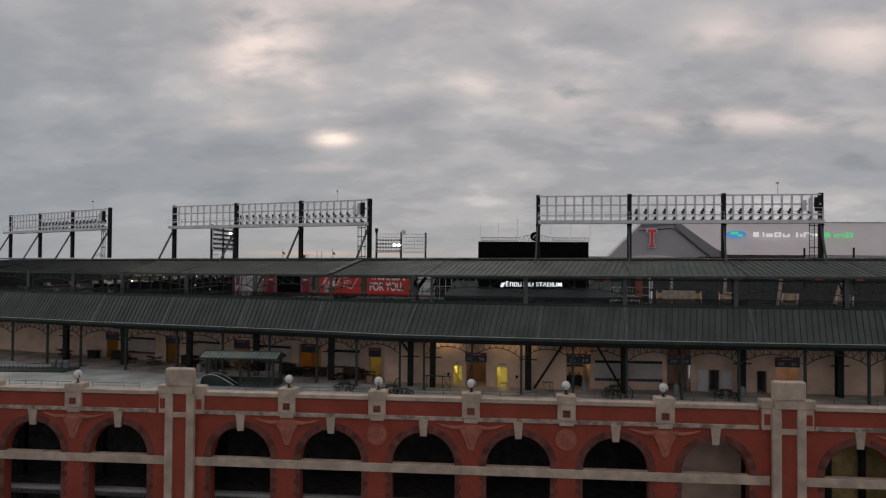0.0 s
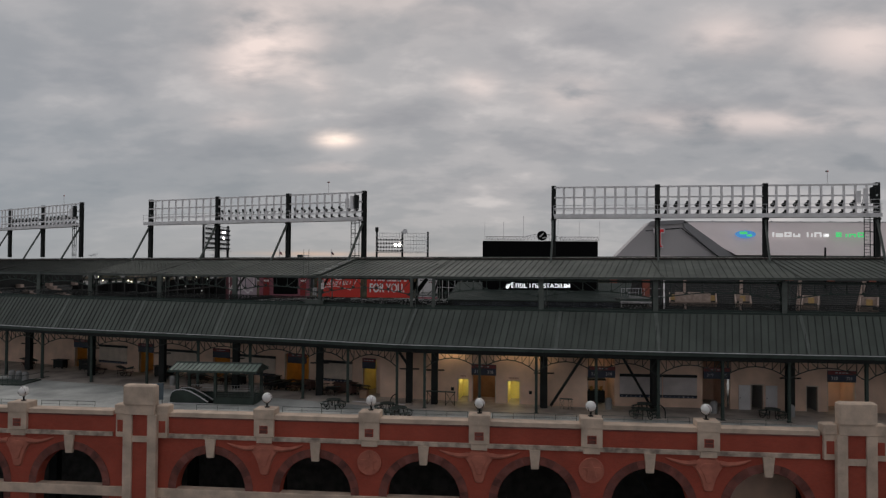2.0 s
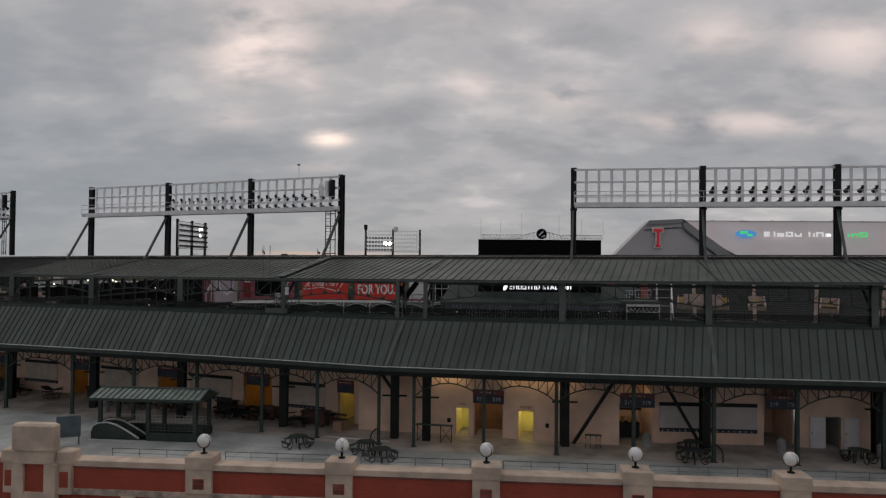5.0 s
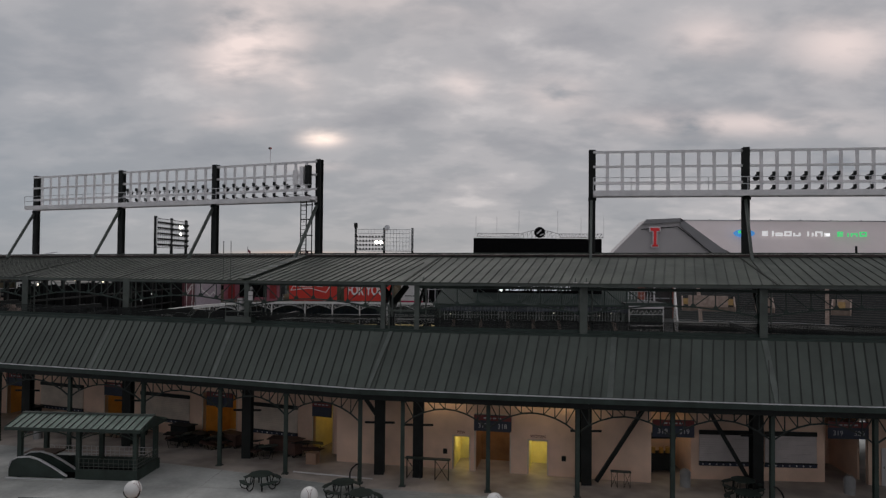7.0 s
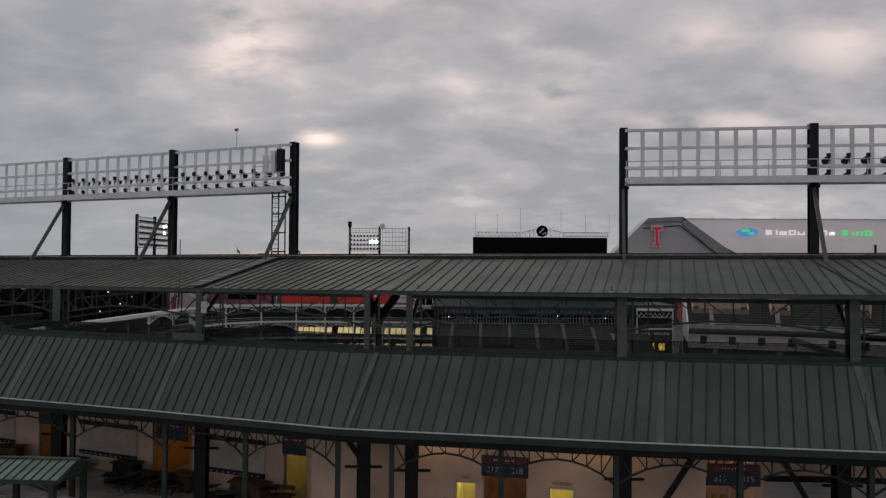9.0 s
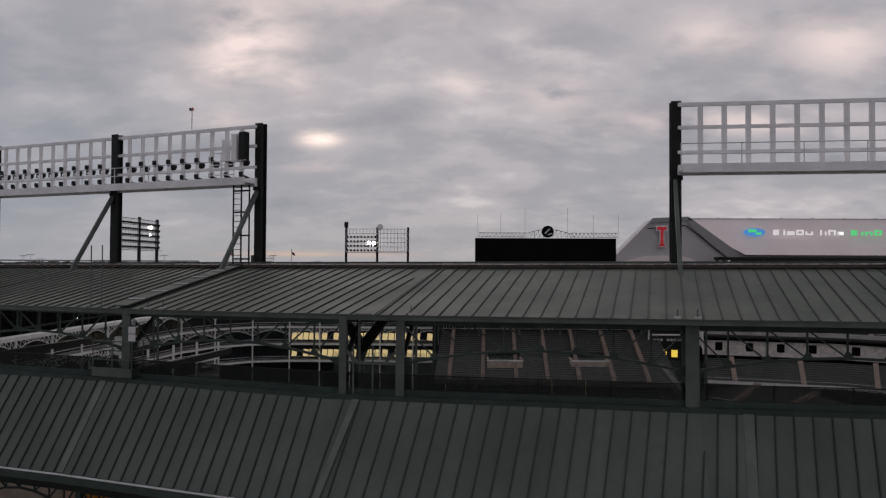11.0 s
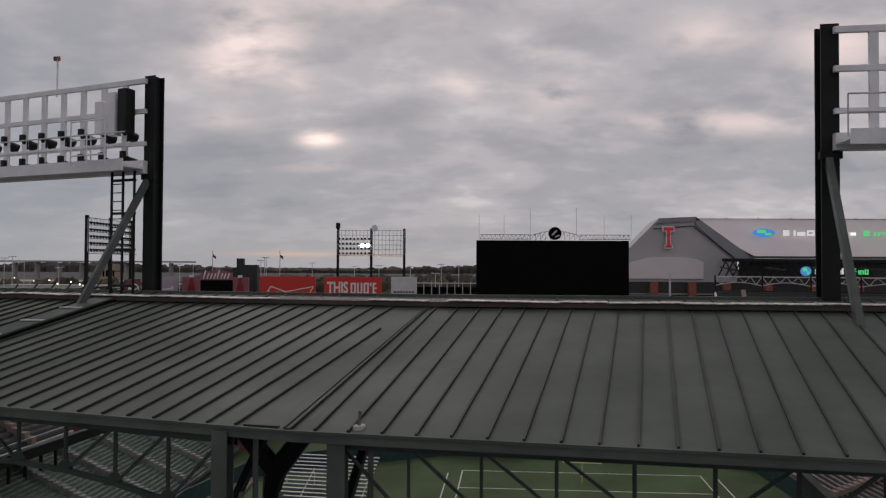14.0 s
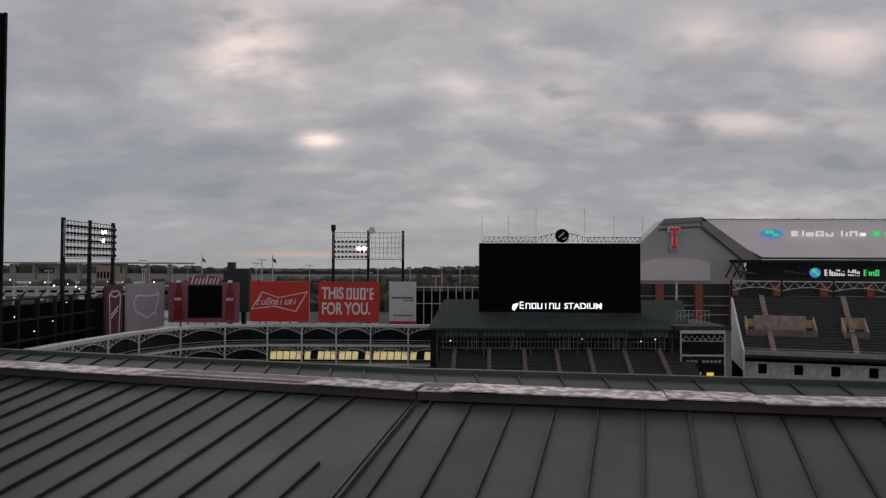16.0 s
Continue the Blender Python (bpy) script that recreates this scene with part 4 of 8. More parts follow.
def light_bank(posts, lit, ladder_at, foot):
    a, b = Vector(posts[0]), Vector(posts[-1])
    rz = math.degrees(math.atan2(b.y - a.y, b.x - a.x))
    M = pose(a.x, a.y, 0, 0, 0, rz)
    inv = M.inverted()
    us = [(inv @ Vector((p[0], p[1], 0))) for p in posts]
    t = thing("light_bank", "stadium light bank of pale steel grid on dark green posts", "floodlight bank", M, "roof light banks")
    zb, zt = 30.4, 37.6
    for u in us:
        x, y = u.x, u.y
        p = MB()
        sec = [(-0.22, 0), (0.22, 0), (0.22, 0.05), (0.1, 0.05), (0.1, 0.37), (0.22, 0.37), (0.22, 0.42), (-0.22, 0.42), (-0.22, 0.37), (-0.1, 0.37), (-0.1, 0.05), (-0.22, 0.05)]
        p.solid([(x + a_, y + b_, zb) for a_, b_ in sec], [(x + a_, y + b_, zt + 0.1) for a_, b_ in sec])
        part("post", p, DARK, t, "dark steel post")
        br = MB()
        br.beam((x - 0.05, y, 34.2), (x + foot, y - 2.15, 30.05), 0.16, 0.2)
        part("brace", br, GREEN2, t)
        part("collar", MB().box(x - 0.27, x + 0.27, y - 0.06, y + 0.1, 34.22, 34.4), DARK, t)
    x0, x1 = us[0].x, us[-1].x
    for z, w in ((37.5, 0.16), (36.5, 0.15), (35.42, 0.13)):
        part("grid_rail", MB().box(x0 + 0.05, x1 - 0.05, -0.16, -0.04, z - w / 2, z + w / 2), BANK, t)
    part("bottom_beam", MB().box(x0 + 0.05, x1 - 0.05, -0.2, 0.1, 34.42, 34.85), BANK, t)
    part("walkway_floor", MB().box(x0 + 0.05, x1 - 0.05, -1.0, -0.2, 34.55, 34.62), BANK, t)
    edge = MB().box(x0 + 0.05, x1 - 0.05, -1.03, -1.0, 34.42, 34.8)
    part("toe_board", edge, BANK, t)
    r = MB()
    for z in (35.2, 35.65):
        r.tube((x0, -1.0, z), (x1, -1.0, z), 0.024, 6)
    k = x0
    while k <= x1 + 0.01:
        r.tube((k, -1.0, 34.6), (k, -1.0, 35.65), 0.022, 6)
        k += 2.45
    part("guard_rail", r, GALV, t)
    for i, (u, v) in enumerate(zip(us, us[1:])):
        n = 10
        for j in range(1, n):
            x = u.x + (v.x - u.x) * j / n
            part("grid_bar", MB().box(x - 0.11, x + 0.11, -0.14, -0.06, 34.7, 37.5), BANK, t)
        if lit[i]:
            for j in range(9):
                x = u.x + (v.x - u.x) * (j + (0.75 if lit[i] == 1 else 0.95)) / 9.9
                for z in (35.85, 34.98):
                    part("floodlight", flood_me, DARK, t, m=pose(x, -0.1, z, 0, 0, 180 + 8 * math.sin(j * 3.1)))
    if ladder_at is not None:
        u = us[ladder_at]
        x, y = u.x - 1.05, u.y - 0.3
        l = MB()
        for s in (-0.25, 0.25, 0.75):
            l.beam((x + s, y, 30.4), (x + s, y, 34.5), 0.06)
        for k in range(14):
            l.beam((x - 0.25, y, 30.6 + 0.29 * k), (x + 0.25, y, 30.6 + 0.29 * k), 0.03)
        for z in (30.7, 31.9, 33.1, 34.2):
            l.beam((x - 0.25, y, z), (x + 0.8, y, z), 0.08)
        part("ladder", l, DARK, t, "dark access ladder")
        part("equipment_box", MB().cbox(u.x - 0.8, u.x - 0.4, -0.6, -0.2, 35.75, 37.2, 0.03), DARK, t, "black equipment cabinet")
        part("panel_box", MB().cbox(u.x - 1.35, u.x - 1.0, -0.5, -0.2, 35.7, 37.15, 0.03), BANK, t)
        part("panel_box", MB().cbox(u.x - 2.0, u.x - 1.6, -0.45, -0.2, 35.8, 36.9, 0.03), BANK, t)
        for x2 in (u.x - 1.9, u.x - 1.2, u.x - 0.4):
            part("cage_post", MB().tube((x2, -1.4, 34.6), (x2, -1.4, 36.0), 0.025, 6), BANK, t)
        for z in (34.9, 35.4, 36.0):
            part("cage_rail", MB().tube((u.x - 1.9, -1.4, z), (u.x - 0.4, -1.4, z), 0.025, 6), BANK, t)
    # aircraft warning light on a thin mast
    xm = x0 + (x1 - x0) * 0.855
    part("mast", MB().tube((xm, 0.1, 37.4), (xm, 0.1, 38.75), 0.03, 6), BANK, t)
    wl = part("warning_light", MB().cbox(xm - 0.01, xm + 0.1, 0.04, 0.16, 38.72, 38.88, 0.03), mat("warning_red", (0.35, 0.10, 0.09), 0.3, emit=(1, 0.1, 0.08, 0.04)), t, "red warning light")
    part("light_cap", MB().box(xm - 0.15, xm - 0.05, 0.04, 0.16, 38.72, 38.86), GREEN2, t)
    return t


light_bank([(8.95, 77.0), (18.75, 75.5), (28.5, 74.3), (38.3, 73.4)], (0, 1, 1), 3, -0.26)
light_bank([(-39.5, 93.4), (-29.4, 89.1), (-19.9, 85.3), (-10.8, 82.0)], (0, 1, 2), 3, -0.55)
light_bank([(-77.3, 115.0), (-68.4, 109.1), (-59.6, 103.2), (-50.8, 97.5)], (0, 1, 1), 3, -0.5)

# arch stones, one by one
rv0, rv1 = R_ARCH + 0.02, R_ARCH + 0.62
nv = 17
me_v = []
BRICK_MID = mat("mid_brick", (0.20, 0.065, 0.05), 0.85, vary=0.3, grain=14, island=0.2)
for k in range(2):
    da = math.pi / nv
    d = 0.035 if k else 0.06
    ring = [(rv0 * math.sin(t), rv0 * math.cos(t)) for t in (-da * 0.492, 0, da * 0.492)] + [(rv1 * math.sin(t), rv1 * math.cos(t)) for t in (da * 0.492, 0, -da * 0.492)]
    v = MB().solid([(x, 0.02, z) for x, z in ring], [(x, -d, z) for x, z in ring]).mesh("voussoir", BRICK_DARK if k == 0 else BRICK_MID)
    fix_normals(v)
    me_v.append(v)
for c in ARCHES:
    for i in range(nv):
        if i == nv // 2:
            continue
        a = math.pi * (i + 0.5) / nv - math.pi / 2
        part("voussoir", me_v[i % 2], BRICK_DARK, facade, m=pose(c, 0, Z_SPRING) @ pose(0, 0, 0, 0, math.degrees(a), 0))
jamb = [MB().box(0, 0.55, -0.05, 0.02, 0, 0.42).mesh("quoin", BRICK_DARK), MB().box(0, 0.38, -0.03, 0.02, 0, 0.42).mesh("quoin", BRICK_MID)]
for j in jamb:
    fix_normals(j)
for c in ARCHES[1:-2]:
    for k in range(8):
        z = 11.64 - 0.45 * (k + 1)
        part("quoin", jamb[k % 2], BRICK_DARK, facade, m=pose(c + R_ARCH + 0.01, 0, z))
        part("quoin", jamb[k % 2], BRICK_DARK, facade, m=pose(c - R_ARCH - 0.01, 0, z) @ Matrix.Diagonal((-1, 1, 1, 1)))

# ---- concourse under the lower roof ----
LOW_POSTS = [-82, -73, -64.5, -57, -51.2, -45.9, -39.3, -32.4, -26.4, -20.6, -15.0, -10.5, -5.8, -3.3, 1.55, 6.4, 11.4, 16.45, 21.6, 26.8, 32.8, 38.5, 44.5, 51]
low_frame = thing("lower_frame", "slim dark green posts with arched trusses under the lower eave", "steel frame", kind="structure")
me_post = MB().box(-0.11, 0.11, -0.11, -0.09, 0, 5.4).box(-0.11, 0.11, 0.09, 0.11, 0, 5.4).box(-0.03, 0.03, -0.1, 0.1, 0, 5.4).box(-0.2, 0.2, -0.2, 0.2, 0, 0.04).mesh("post", GREEN)
fix_normals(me_post)
for x in LOW_POSTS:
    part("post", me_post, GREEN, low_frame, m=pose(x, along(POSTS, x), Z_FLOOR))
for xa, xb in zip(LOW_POSTS, LOW_POSTS[1:]):
    if xb - xa < 3:
        continue
    a, b = (xa, along(POSTS, xa)), (xb, along(POSTS, xb))
    n = 8
    lo = [(*lerp(a, b, i / n), 20.6 + 1.0 * math.sin(math.pi * i / n) ** 0.8) for i in range(n + 1)]
    hi = [(*lerp(a, b, i / n), 22.2) for i in range(n + 1)]
    t = MB()
    for p, q in zip(lo, lo[1:]):
        t.beam(p, q, 0.06, 0.08)
    t.beam(hi[0], hi[-1], 0.12, 0.16)
    for i in range(1, n):
        t.beam(lo[i], hi[i], 0.05)
        t.beam(lo[i], hi[i - 1] if i <= n / 2 else hi[i + 1], 0.05)
    # darker copy of the green steel: the eave's shade is in its colour
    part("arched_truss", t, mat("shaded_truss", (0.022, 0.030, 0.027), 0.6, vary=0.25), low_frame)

# browner, slightly darker floor under the roof
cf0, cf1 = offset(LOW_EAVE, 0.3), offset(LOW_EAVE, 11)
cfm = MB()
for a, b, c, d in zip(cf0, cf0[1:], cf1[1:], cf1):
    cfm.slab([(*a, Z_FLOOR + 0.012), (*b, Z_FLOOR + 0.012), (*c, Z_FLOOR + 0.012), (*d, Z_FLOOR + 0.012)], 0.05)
tagged(part("concourse_floor", cfm, mat("brownish_concrete", (0.44, 0.39, 0.35), 0.6, vary=0.3, scale=0.5, grain=4, tint=(0.27, 0.235, 0.21))), "brownish concrete floor under the concourse roof", "floor", kind="structure")

# raking underside of the stand, which is the concourse's ceiling
rk0, rk1 = offset(LOW_EAVE, 2.6), offset(LOW_EAVE, 15)
rk = MB()
for a, b, c, d in zip(rk0, rk0[1:], rk1[1:], rk1):
    rk.slab([(*a, 25.5), (*b, 25.5), (*c, 19.2), (*d, 19.2)], 0.35)
tagged(part("ceiling", rk, CONC2), "raking concrete underside of the upper stand", "ceiling", kind="structure")
# stepped seat rows of the near upper stand
for k in range(14):
    ro = MB()
    l0, l1 = offset(LOW_EAVE, 3.0 + 0.85 * k), offset(LOW_EAVE, 3.85 + 0.85 * k)
    zz = 25.75 - 0.43 * k
    for a, b, c, d in zip(l0, l0[1:], l1[1:], l1):
        ro.slab([(*a, zz), (*b, zz), (*c, zz), (*d, zz)], 0.5)
    tagged(part("stand_step", ro, CONC2), "concrete step of the upper stand", "step", "steps of the upper stand", kind="structure")


def wall_run(name, p0, p1, z1, openings, label, ma=CREAM, thick=0.3, begin=0.0):
    """A wall from p0 to p1 whose openings are (from, to, head height)."""
    L = math.hypot(p1[0] - p0[0], p1[1] - p0[1])
    w = thing(name, label, "wall", pose(p0[0], p0[1], 0, 0, 0, math.degrees(math.atan2(p1[1] - p0[1], p1[0] - p0[0]))), kind="structure")
    s = begin
    for a, b, h in openings:
        part("wall_panel", MB().box(s, a, 0, thick, Z_FLOOR, z1), ma, w)
        part("lintel", MB().box(a, b, 0.002, thick, h, z1), ma, w)
        tr = MB().box(a - 0.08, a, -0.03, thick, Z_FLOOR, h + 0.08).box(b, b + 0.08, -0.03, thick, Z_FLOOR, h + 0.08).box(a, b, -0.03, thick, h, h + 0.08)
        part("frame", tr, CREAM2, w)
        s = b
    part("wall_panel", MB().box(s, L, 0, thick, Z_FLOOR, z1), ma, w)
    part("skirting", MB().box(0, 0.001, -0.02, 0.0, Z_FLOOR, Z_FLOOR + 0.12), CREAM2, w)
    return w


WALL_TOP = 23.6
wa = wall_run("wall_restrooms", (-8.5, 74.5), (11.2, 70.85), WALL_TOP, [(8.26, 9.25, 19.16), (9.65, 11.75, 20.6), (12.9, 14.0, 19.16)], "cream painted block wall with restroom doorways", begin=0.66)
wb = wall_run("wall_concession", (13.9, 71.7), (21.6, 71.4), WALL_TOP, [], "cream block wall with closed concession shutters")
wc = wall_run("wall_east", (23.9, 71.0), (48, 69.4), WALL_TOP, [(1.8, 2.8, 19.3), (6.5, 7.4, 19.3), (8.3, 10.5, 20.75), (18.6, 20.8, 20.75)], "cream block wall with service doorways")
wl = wall_run("wall_west", (-76, 101.0), (-7.65, 75.85), WALL_TOP, [(31.0, 33.0, 20.4), (41.2, 43.4, 20.4), (51.9, 54.2, 20.4), (61.3, 64.2, 20.4), (70.5, 72.0, 20.4)], "long cream block wall with lit gate openings")
ret = wall_run("wall_return", (-7.72, 78.5), (-7.79, 74.70), WALL_TOP, [], "cream block return wall")
PORTAL_MAT = mat("tan_passage", (0.30, 0.16, 0.07), 0.8, vary=0.2)


def passage(owner, s0, s1, h, depth, ma, side=True):
    p = MB()
    p.box(s0 - 0.12, s0, 0.3, depth, Z_FLOOR, h + 0.1).box(s1, s1 + 0.12, 0.3, depth, Z_FLOOR, h + 0.1)
    p.box(s0 - 0.12, s1 + 0.12, depth, depth + 0.12, Z_FLOOR, h + 0.1)
    p.box(s0 - 0.12, s1 + 0.12, 0.3, depth + 0.12, h + 0.1, h + 0.2)
    part("passage", p, ma, owner)


for s0, s1, h, ma in ((8.26, 9.25, 19.16, YELLOW), (9.65, 11.75, 20.6, PORTAL_MAT), (12.9, 14.0, 19.16, YELLOW)):
    passage(wa, s0, s1, h, 2.6, ma)
for s0, s1, h in ((1.8, 2.8, 19.3), (6.5, 7.4, 19.3), (8.3, 10.5, 20.75), (18.6, 20.8, 20.75)):
    passage(wc, s0, s1, h, 2.6, CREAM if h > 20 else CONC2)
for k, (s0, s1) in enumerate(((31.0, 33.0), (41.2, 43.4), (51.9, 54.2), (61.3, 64.2), (70.5, 72.0))):
    passage(wl, s0, s1, 20.4, 3.0, YELLOW if k == 4 else mat("orange_passage", (0.55, 0.28, 0.06), 0.8, vary=0.15))
# bay between the first two walls, with a vending area
bay = thing("wall_bay", "recessed bay with a dim kiosk behind the gate opening", "wall", pose(11.2, 70.85, 0), kind="structure")
part("side", MB().box(-0.05, 0.1, 0.32, 4.2, Z_FLOOR, WALL_TOP), CREAM, bay)
part("side", MB().box(2.62, 2.77, 0.9, 4.2, Z_FLOOR, WALL_TOP), CREAM, bay)
part("back", MB().box(-0.05, 2.77, 4.2, 4.4, Z_FLOOR, WALL_TOP), CREAM, bay)
bay2 = copy_thing(bay, pose(21.55, 71.2, 0, 0, 0, -2) @ Matrix.Diagonal((0.87, 1, 1, 1)))

# light in the restrooms and gate openings
def local_lamp(owner, name, s, y, z, e, col=(1.0, 0.86, 0.42), size=0.6):
    m = owner.matrix_world @ pose(s, y, z)
    return lamp(name, "AREA", m, e, col, size)


bpy.context.view_layer.update()
local_lamp(wa, "restroom_lamp", 8.75, 1.4, 19.1, 7)
local_lamp(wa, "restroom_lamp", 13.45, 1.4, 19.1, 9)
local_lamp(wa, "gate_lamp", 10.7, 1.7, 20.5, 9, (1.0, 0.72, 0.42))
for s, e in ((42.3, 2), (53.0, 2.5), (62.8, 5), (71.2, 4), (32.0, 1.5)):
    local_lamp(wl, "gate_lamp", s, 1.6, 20.3, e, (1.0, 0.68, 0.22), 0.8)
local_lamp(wc, "gate_lamp", 9.4, 1.6, 20.7, 8, (1.0, 0.78, 0.46))
lamp("bay_lamp", "AREA", pose(12.5, 73.2, 21.0), 10, (1.0, 0.82, 0.5), 0.6)


def gate_sign(m, words, width=2.6):
    s = thing("gate_sign", "navy gate sign with a red top band over the opening", "sign", m, "gate signs")
    part("board", MB().cbox(-width / 2, width / 2, -0.08, 0.0, 0, 1.0, 0.02), BLUE, s)
    part("band", MB().box(-width / 2 + 0.02, width / 2 - 0.02, -0.10, -0.08, 0.66, 0.97), SIGNRED, s, "red band")
    for k in range(4):
        part("band_bar", MB().box(-0.55 + k * 0.29, -0.36 + k * 0.29, -0.11, -0.10, 0.77, 0.85), mat("dim_ink", (0.45, 0.45, 0.47), 0.6, vary=0.05), s)
    if words:
        for x, word in zip((-0.26, 0.26), words):
            text_part("gate_number", word, 0.40, mat("dim_ink", (0.45, 0.45, 0.47), 0.6, vary=0.05), s, pose(width * x, -0.085, 0.32, 90), "white gate number", 0.01)
    return s


gate_sign(wa.matrix_world @ pose(10.7, -0.04, 19.6), ("317", "318"), 2.3)
gate_sign(pose(12.5, 70.9, 19.8, 0, 0, -4), ("318", "319"), 2.4)
gate_sign(pose(22.7, 70.95, 19.8, 0, 0, -3), ("319", "320"), 2.3)
gate_sign(wc.matrix_world @ pose(9.4, -0.04, 19.75), ("320", "321"), 2.4)
for s in (32.0, 42.3, 53.05, 62.8, 71.2):
    gate_sign(wl.matrix_world @ pose(s, -0.04, 19.5), (), 2.3 if s < 65 else 1.5)
for s, words in ((8.75, "MEN"), (13.45, "WOMEN")):
    sg = thing("restroom_sign", "small red restroom sign above a doorway", "sign", wa.matrix_world @ pose(s, -0.02, 19.32), "restroom signs")
    part("plate", MB().box(-0.48, 0.48, -0.012, 0.0, -0.04, 0.28), CREAM, sg)
    text_part("sign_text", words, 0.24, SIGNRED, sg, pose(0, -0.024, 0.12, 90), depth=0.004)
for s in (7.75, 15.0):
    sp = thing("wall_box", "small dark box fixed to the cream wall", "box", wa.matrix_world @ pose(s, -0.01, 18.22), "wall boxes")
    part("case", MB().cbox(-0.13, 0.13, -0.1, 0.0, -0.15, 0.15, 0.02), DARK, sp)

# lit strip over the restrooms
for s0, s1 in ((6.0, 9.0), (11.9, 17.0)):
    tb = thing("ceiling_light", "yellow strip light under the concourse ceiling", "light", wa.matrix_world @ pose(0, 0.0, 0), "strip lights")
    part("tube", MB().box(s0, s1, -0.6, -0.35, 21.75, 21.83), mat("strip_glow", (0.8, 0.7, 0.4), 0.5, emit=(1.0, 0.74, 0.28, 0.9)), tb, "glowing yellow tube")
    part("housing", MB().box(s0, s1, -0.65, -0.3, 21.83, 21.95), GREEN, tb)
    lamp("strip_lamp", "AREA", wa.matrix_world @ pose((s0 + s1) / 2, -0.48, 21.72), 8, (1.0, 0.80, 0.5), s1 - s0, 0.25)


def shutter(m, w, label="closed white roller shutter with a blue dotted sill band", leaf=None):
    s = thing("roller_shutter", label, "shutter", m, "concession shutters")
    part("header", MB().box(-w / 2, w / 2, -0.12, 0, 2.7, 2.95), DARK, s)
    for k in range(12):
        part("slat", MB().cbox(-w / 2, w / 2, -0.06 - 0.01 * (k % 2), -0.01, 1.12 + k * 0.132, 1.245 + k * 0.132, 0.012), leaf or mat("shutter_white", (0.52, 0.47, 0.46), 0.6, vary=0.1), s)
    part("counter", MB().cbox(-w / 2, w / 2, -0.16, 0, 1.06, 1.11, 0.01), DARK, s)
    part("sill_band", MB().box(-w / 2, w / 2, -0.12, 0, 0.86, 1.06), BLUE, s)
    for k in range(int(w / 0.4)):
        part("dot", MB().tube((-w / 2 + 0.2 + 0.4 * k, -0.12, 0.96), (-w / 2 + 0.2 + 0.4 * k, -0.13, 0.96), 0.05, 8), INK if k % 3 == 1 else mat("dim_ink", (0.45, 0.45, 0.47), 0.6, vary=0.05), s)


shutter(pose(16.15, 71.6, Z_FLOOR, 0, 0, -2), 3.75)
shutter(pose(19.6, 71.45, Z_FLOOR, 0, 0, -2), 3.0)
for s_, w_ in ((47.4, 4.6), (57.8, 4.6), (67.2, 4.2), (37.2, 4.4)):
    shutter(wl.matrix_world @ pose(s_, -0.02, Z_FLOOR), w_, "closed cream roller shutter under a dark header", CREAM2)

# heavy inner columns and raking braces
inner = thing("inner_frame", "heavy dark steel columns and raking braces of the concourse", "steel frame", kind="structure")
for x, y in ((-4.85, 72.0), (-2.5, 71.5), (7.3, 70.5), (16.9, 69.9), (28.4, 69.4), (-13.8, 75.0), (-22.9, 77.6), (-31.9, 80.8), (-41.5, 84.2), (-51, 87.8), (37.5, 68.6)):
    c = MB()
    c.box(x - 0.3, x + 0.3, y - 0.3, y - 0.25, Z_FLOOR, 24.5).box(x - 0.3, x + 0.3, y + 0.25, y + 0.3, Z_FLOOR, 24.5).box(x - 0.05, x + 0.05, y - 0.26, y + 0.26, Z_FLOOR, 24.5)
    part("column", c, DARK, inner)
    part("cross_beam", MB().beam((x, along(POSTS, x), 22.3), (x + 0.8, y + 5, 22.3), 0.2, 0.3), DARK, inner)
    part("bracket", MB().beam((x - 0.9, y - 0.1, 20.2), (x + 0.9, y - 0.1, 20.2), 0.1, 0.12), DARK, inner)
for a, b in (((10.9, 70.3, 22.0), (7.9, 70.4, 17.3)), ((14.1, 70.5, 22.0), (16.7, 70.2, 17.4)), ((-6.0, 71.9, 22.0), (-5.0, 71.9, 20.6))):
    part("raking_brace", MB().beam(a, b, 0.2, 0.22), DARK, inner)
# pipes and ducts under the ceiling
pp = MB()
for dz, dy in ((22.0, 2.6), (21.7, 3.4), (22.2, 4.3)):
    line = offset(LOW_EAVE, dy)
    for a, b in zip(line[2:9], line[3:10]):
        pp.tube((*a, dz), (*b, dz), 0.08, 6)
tagged(part("ceiling_pipes", pp, DARK), "dark pipes hung under the concourse ceiling", "pipes", kind="structure")


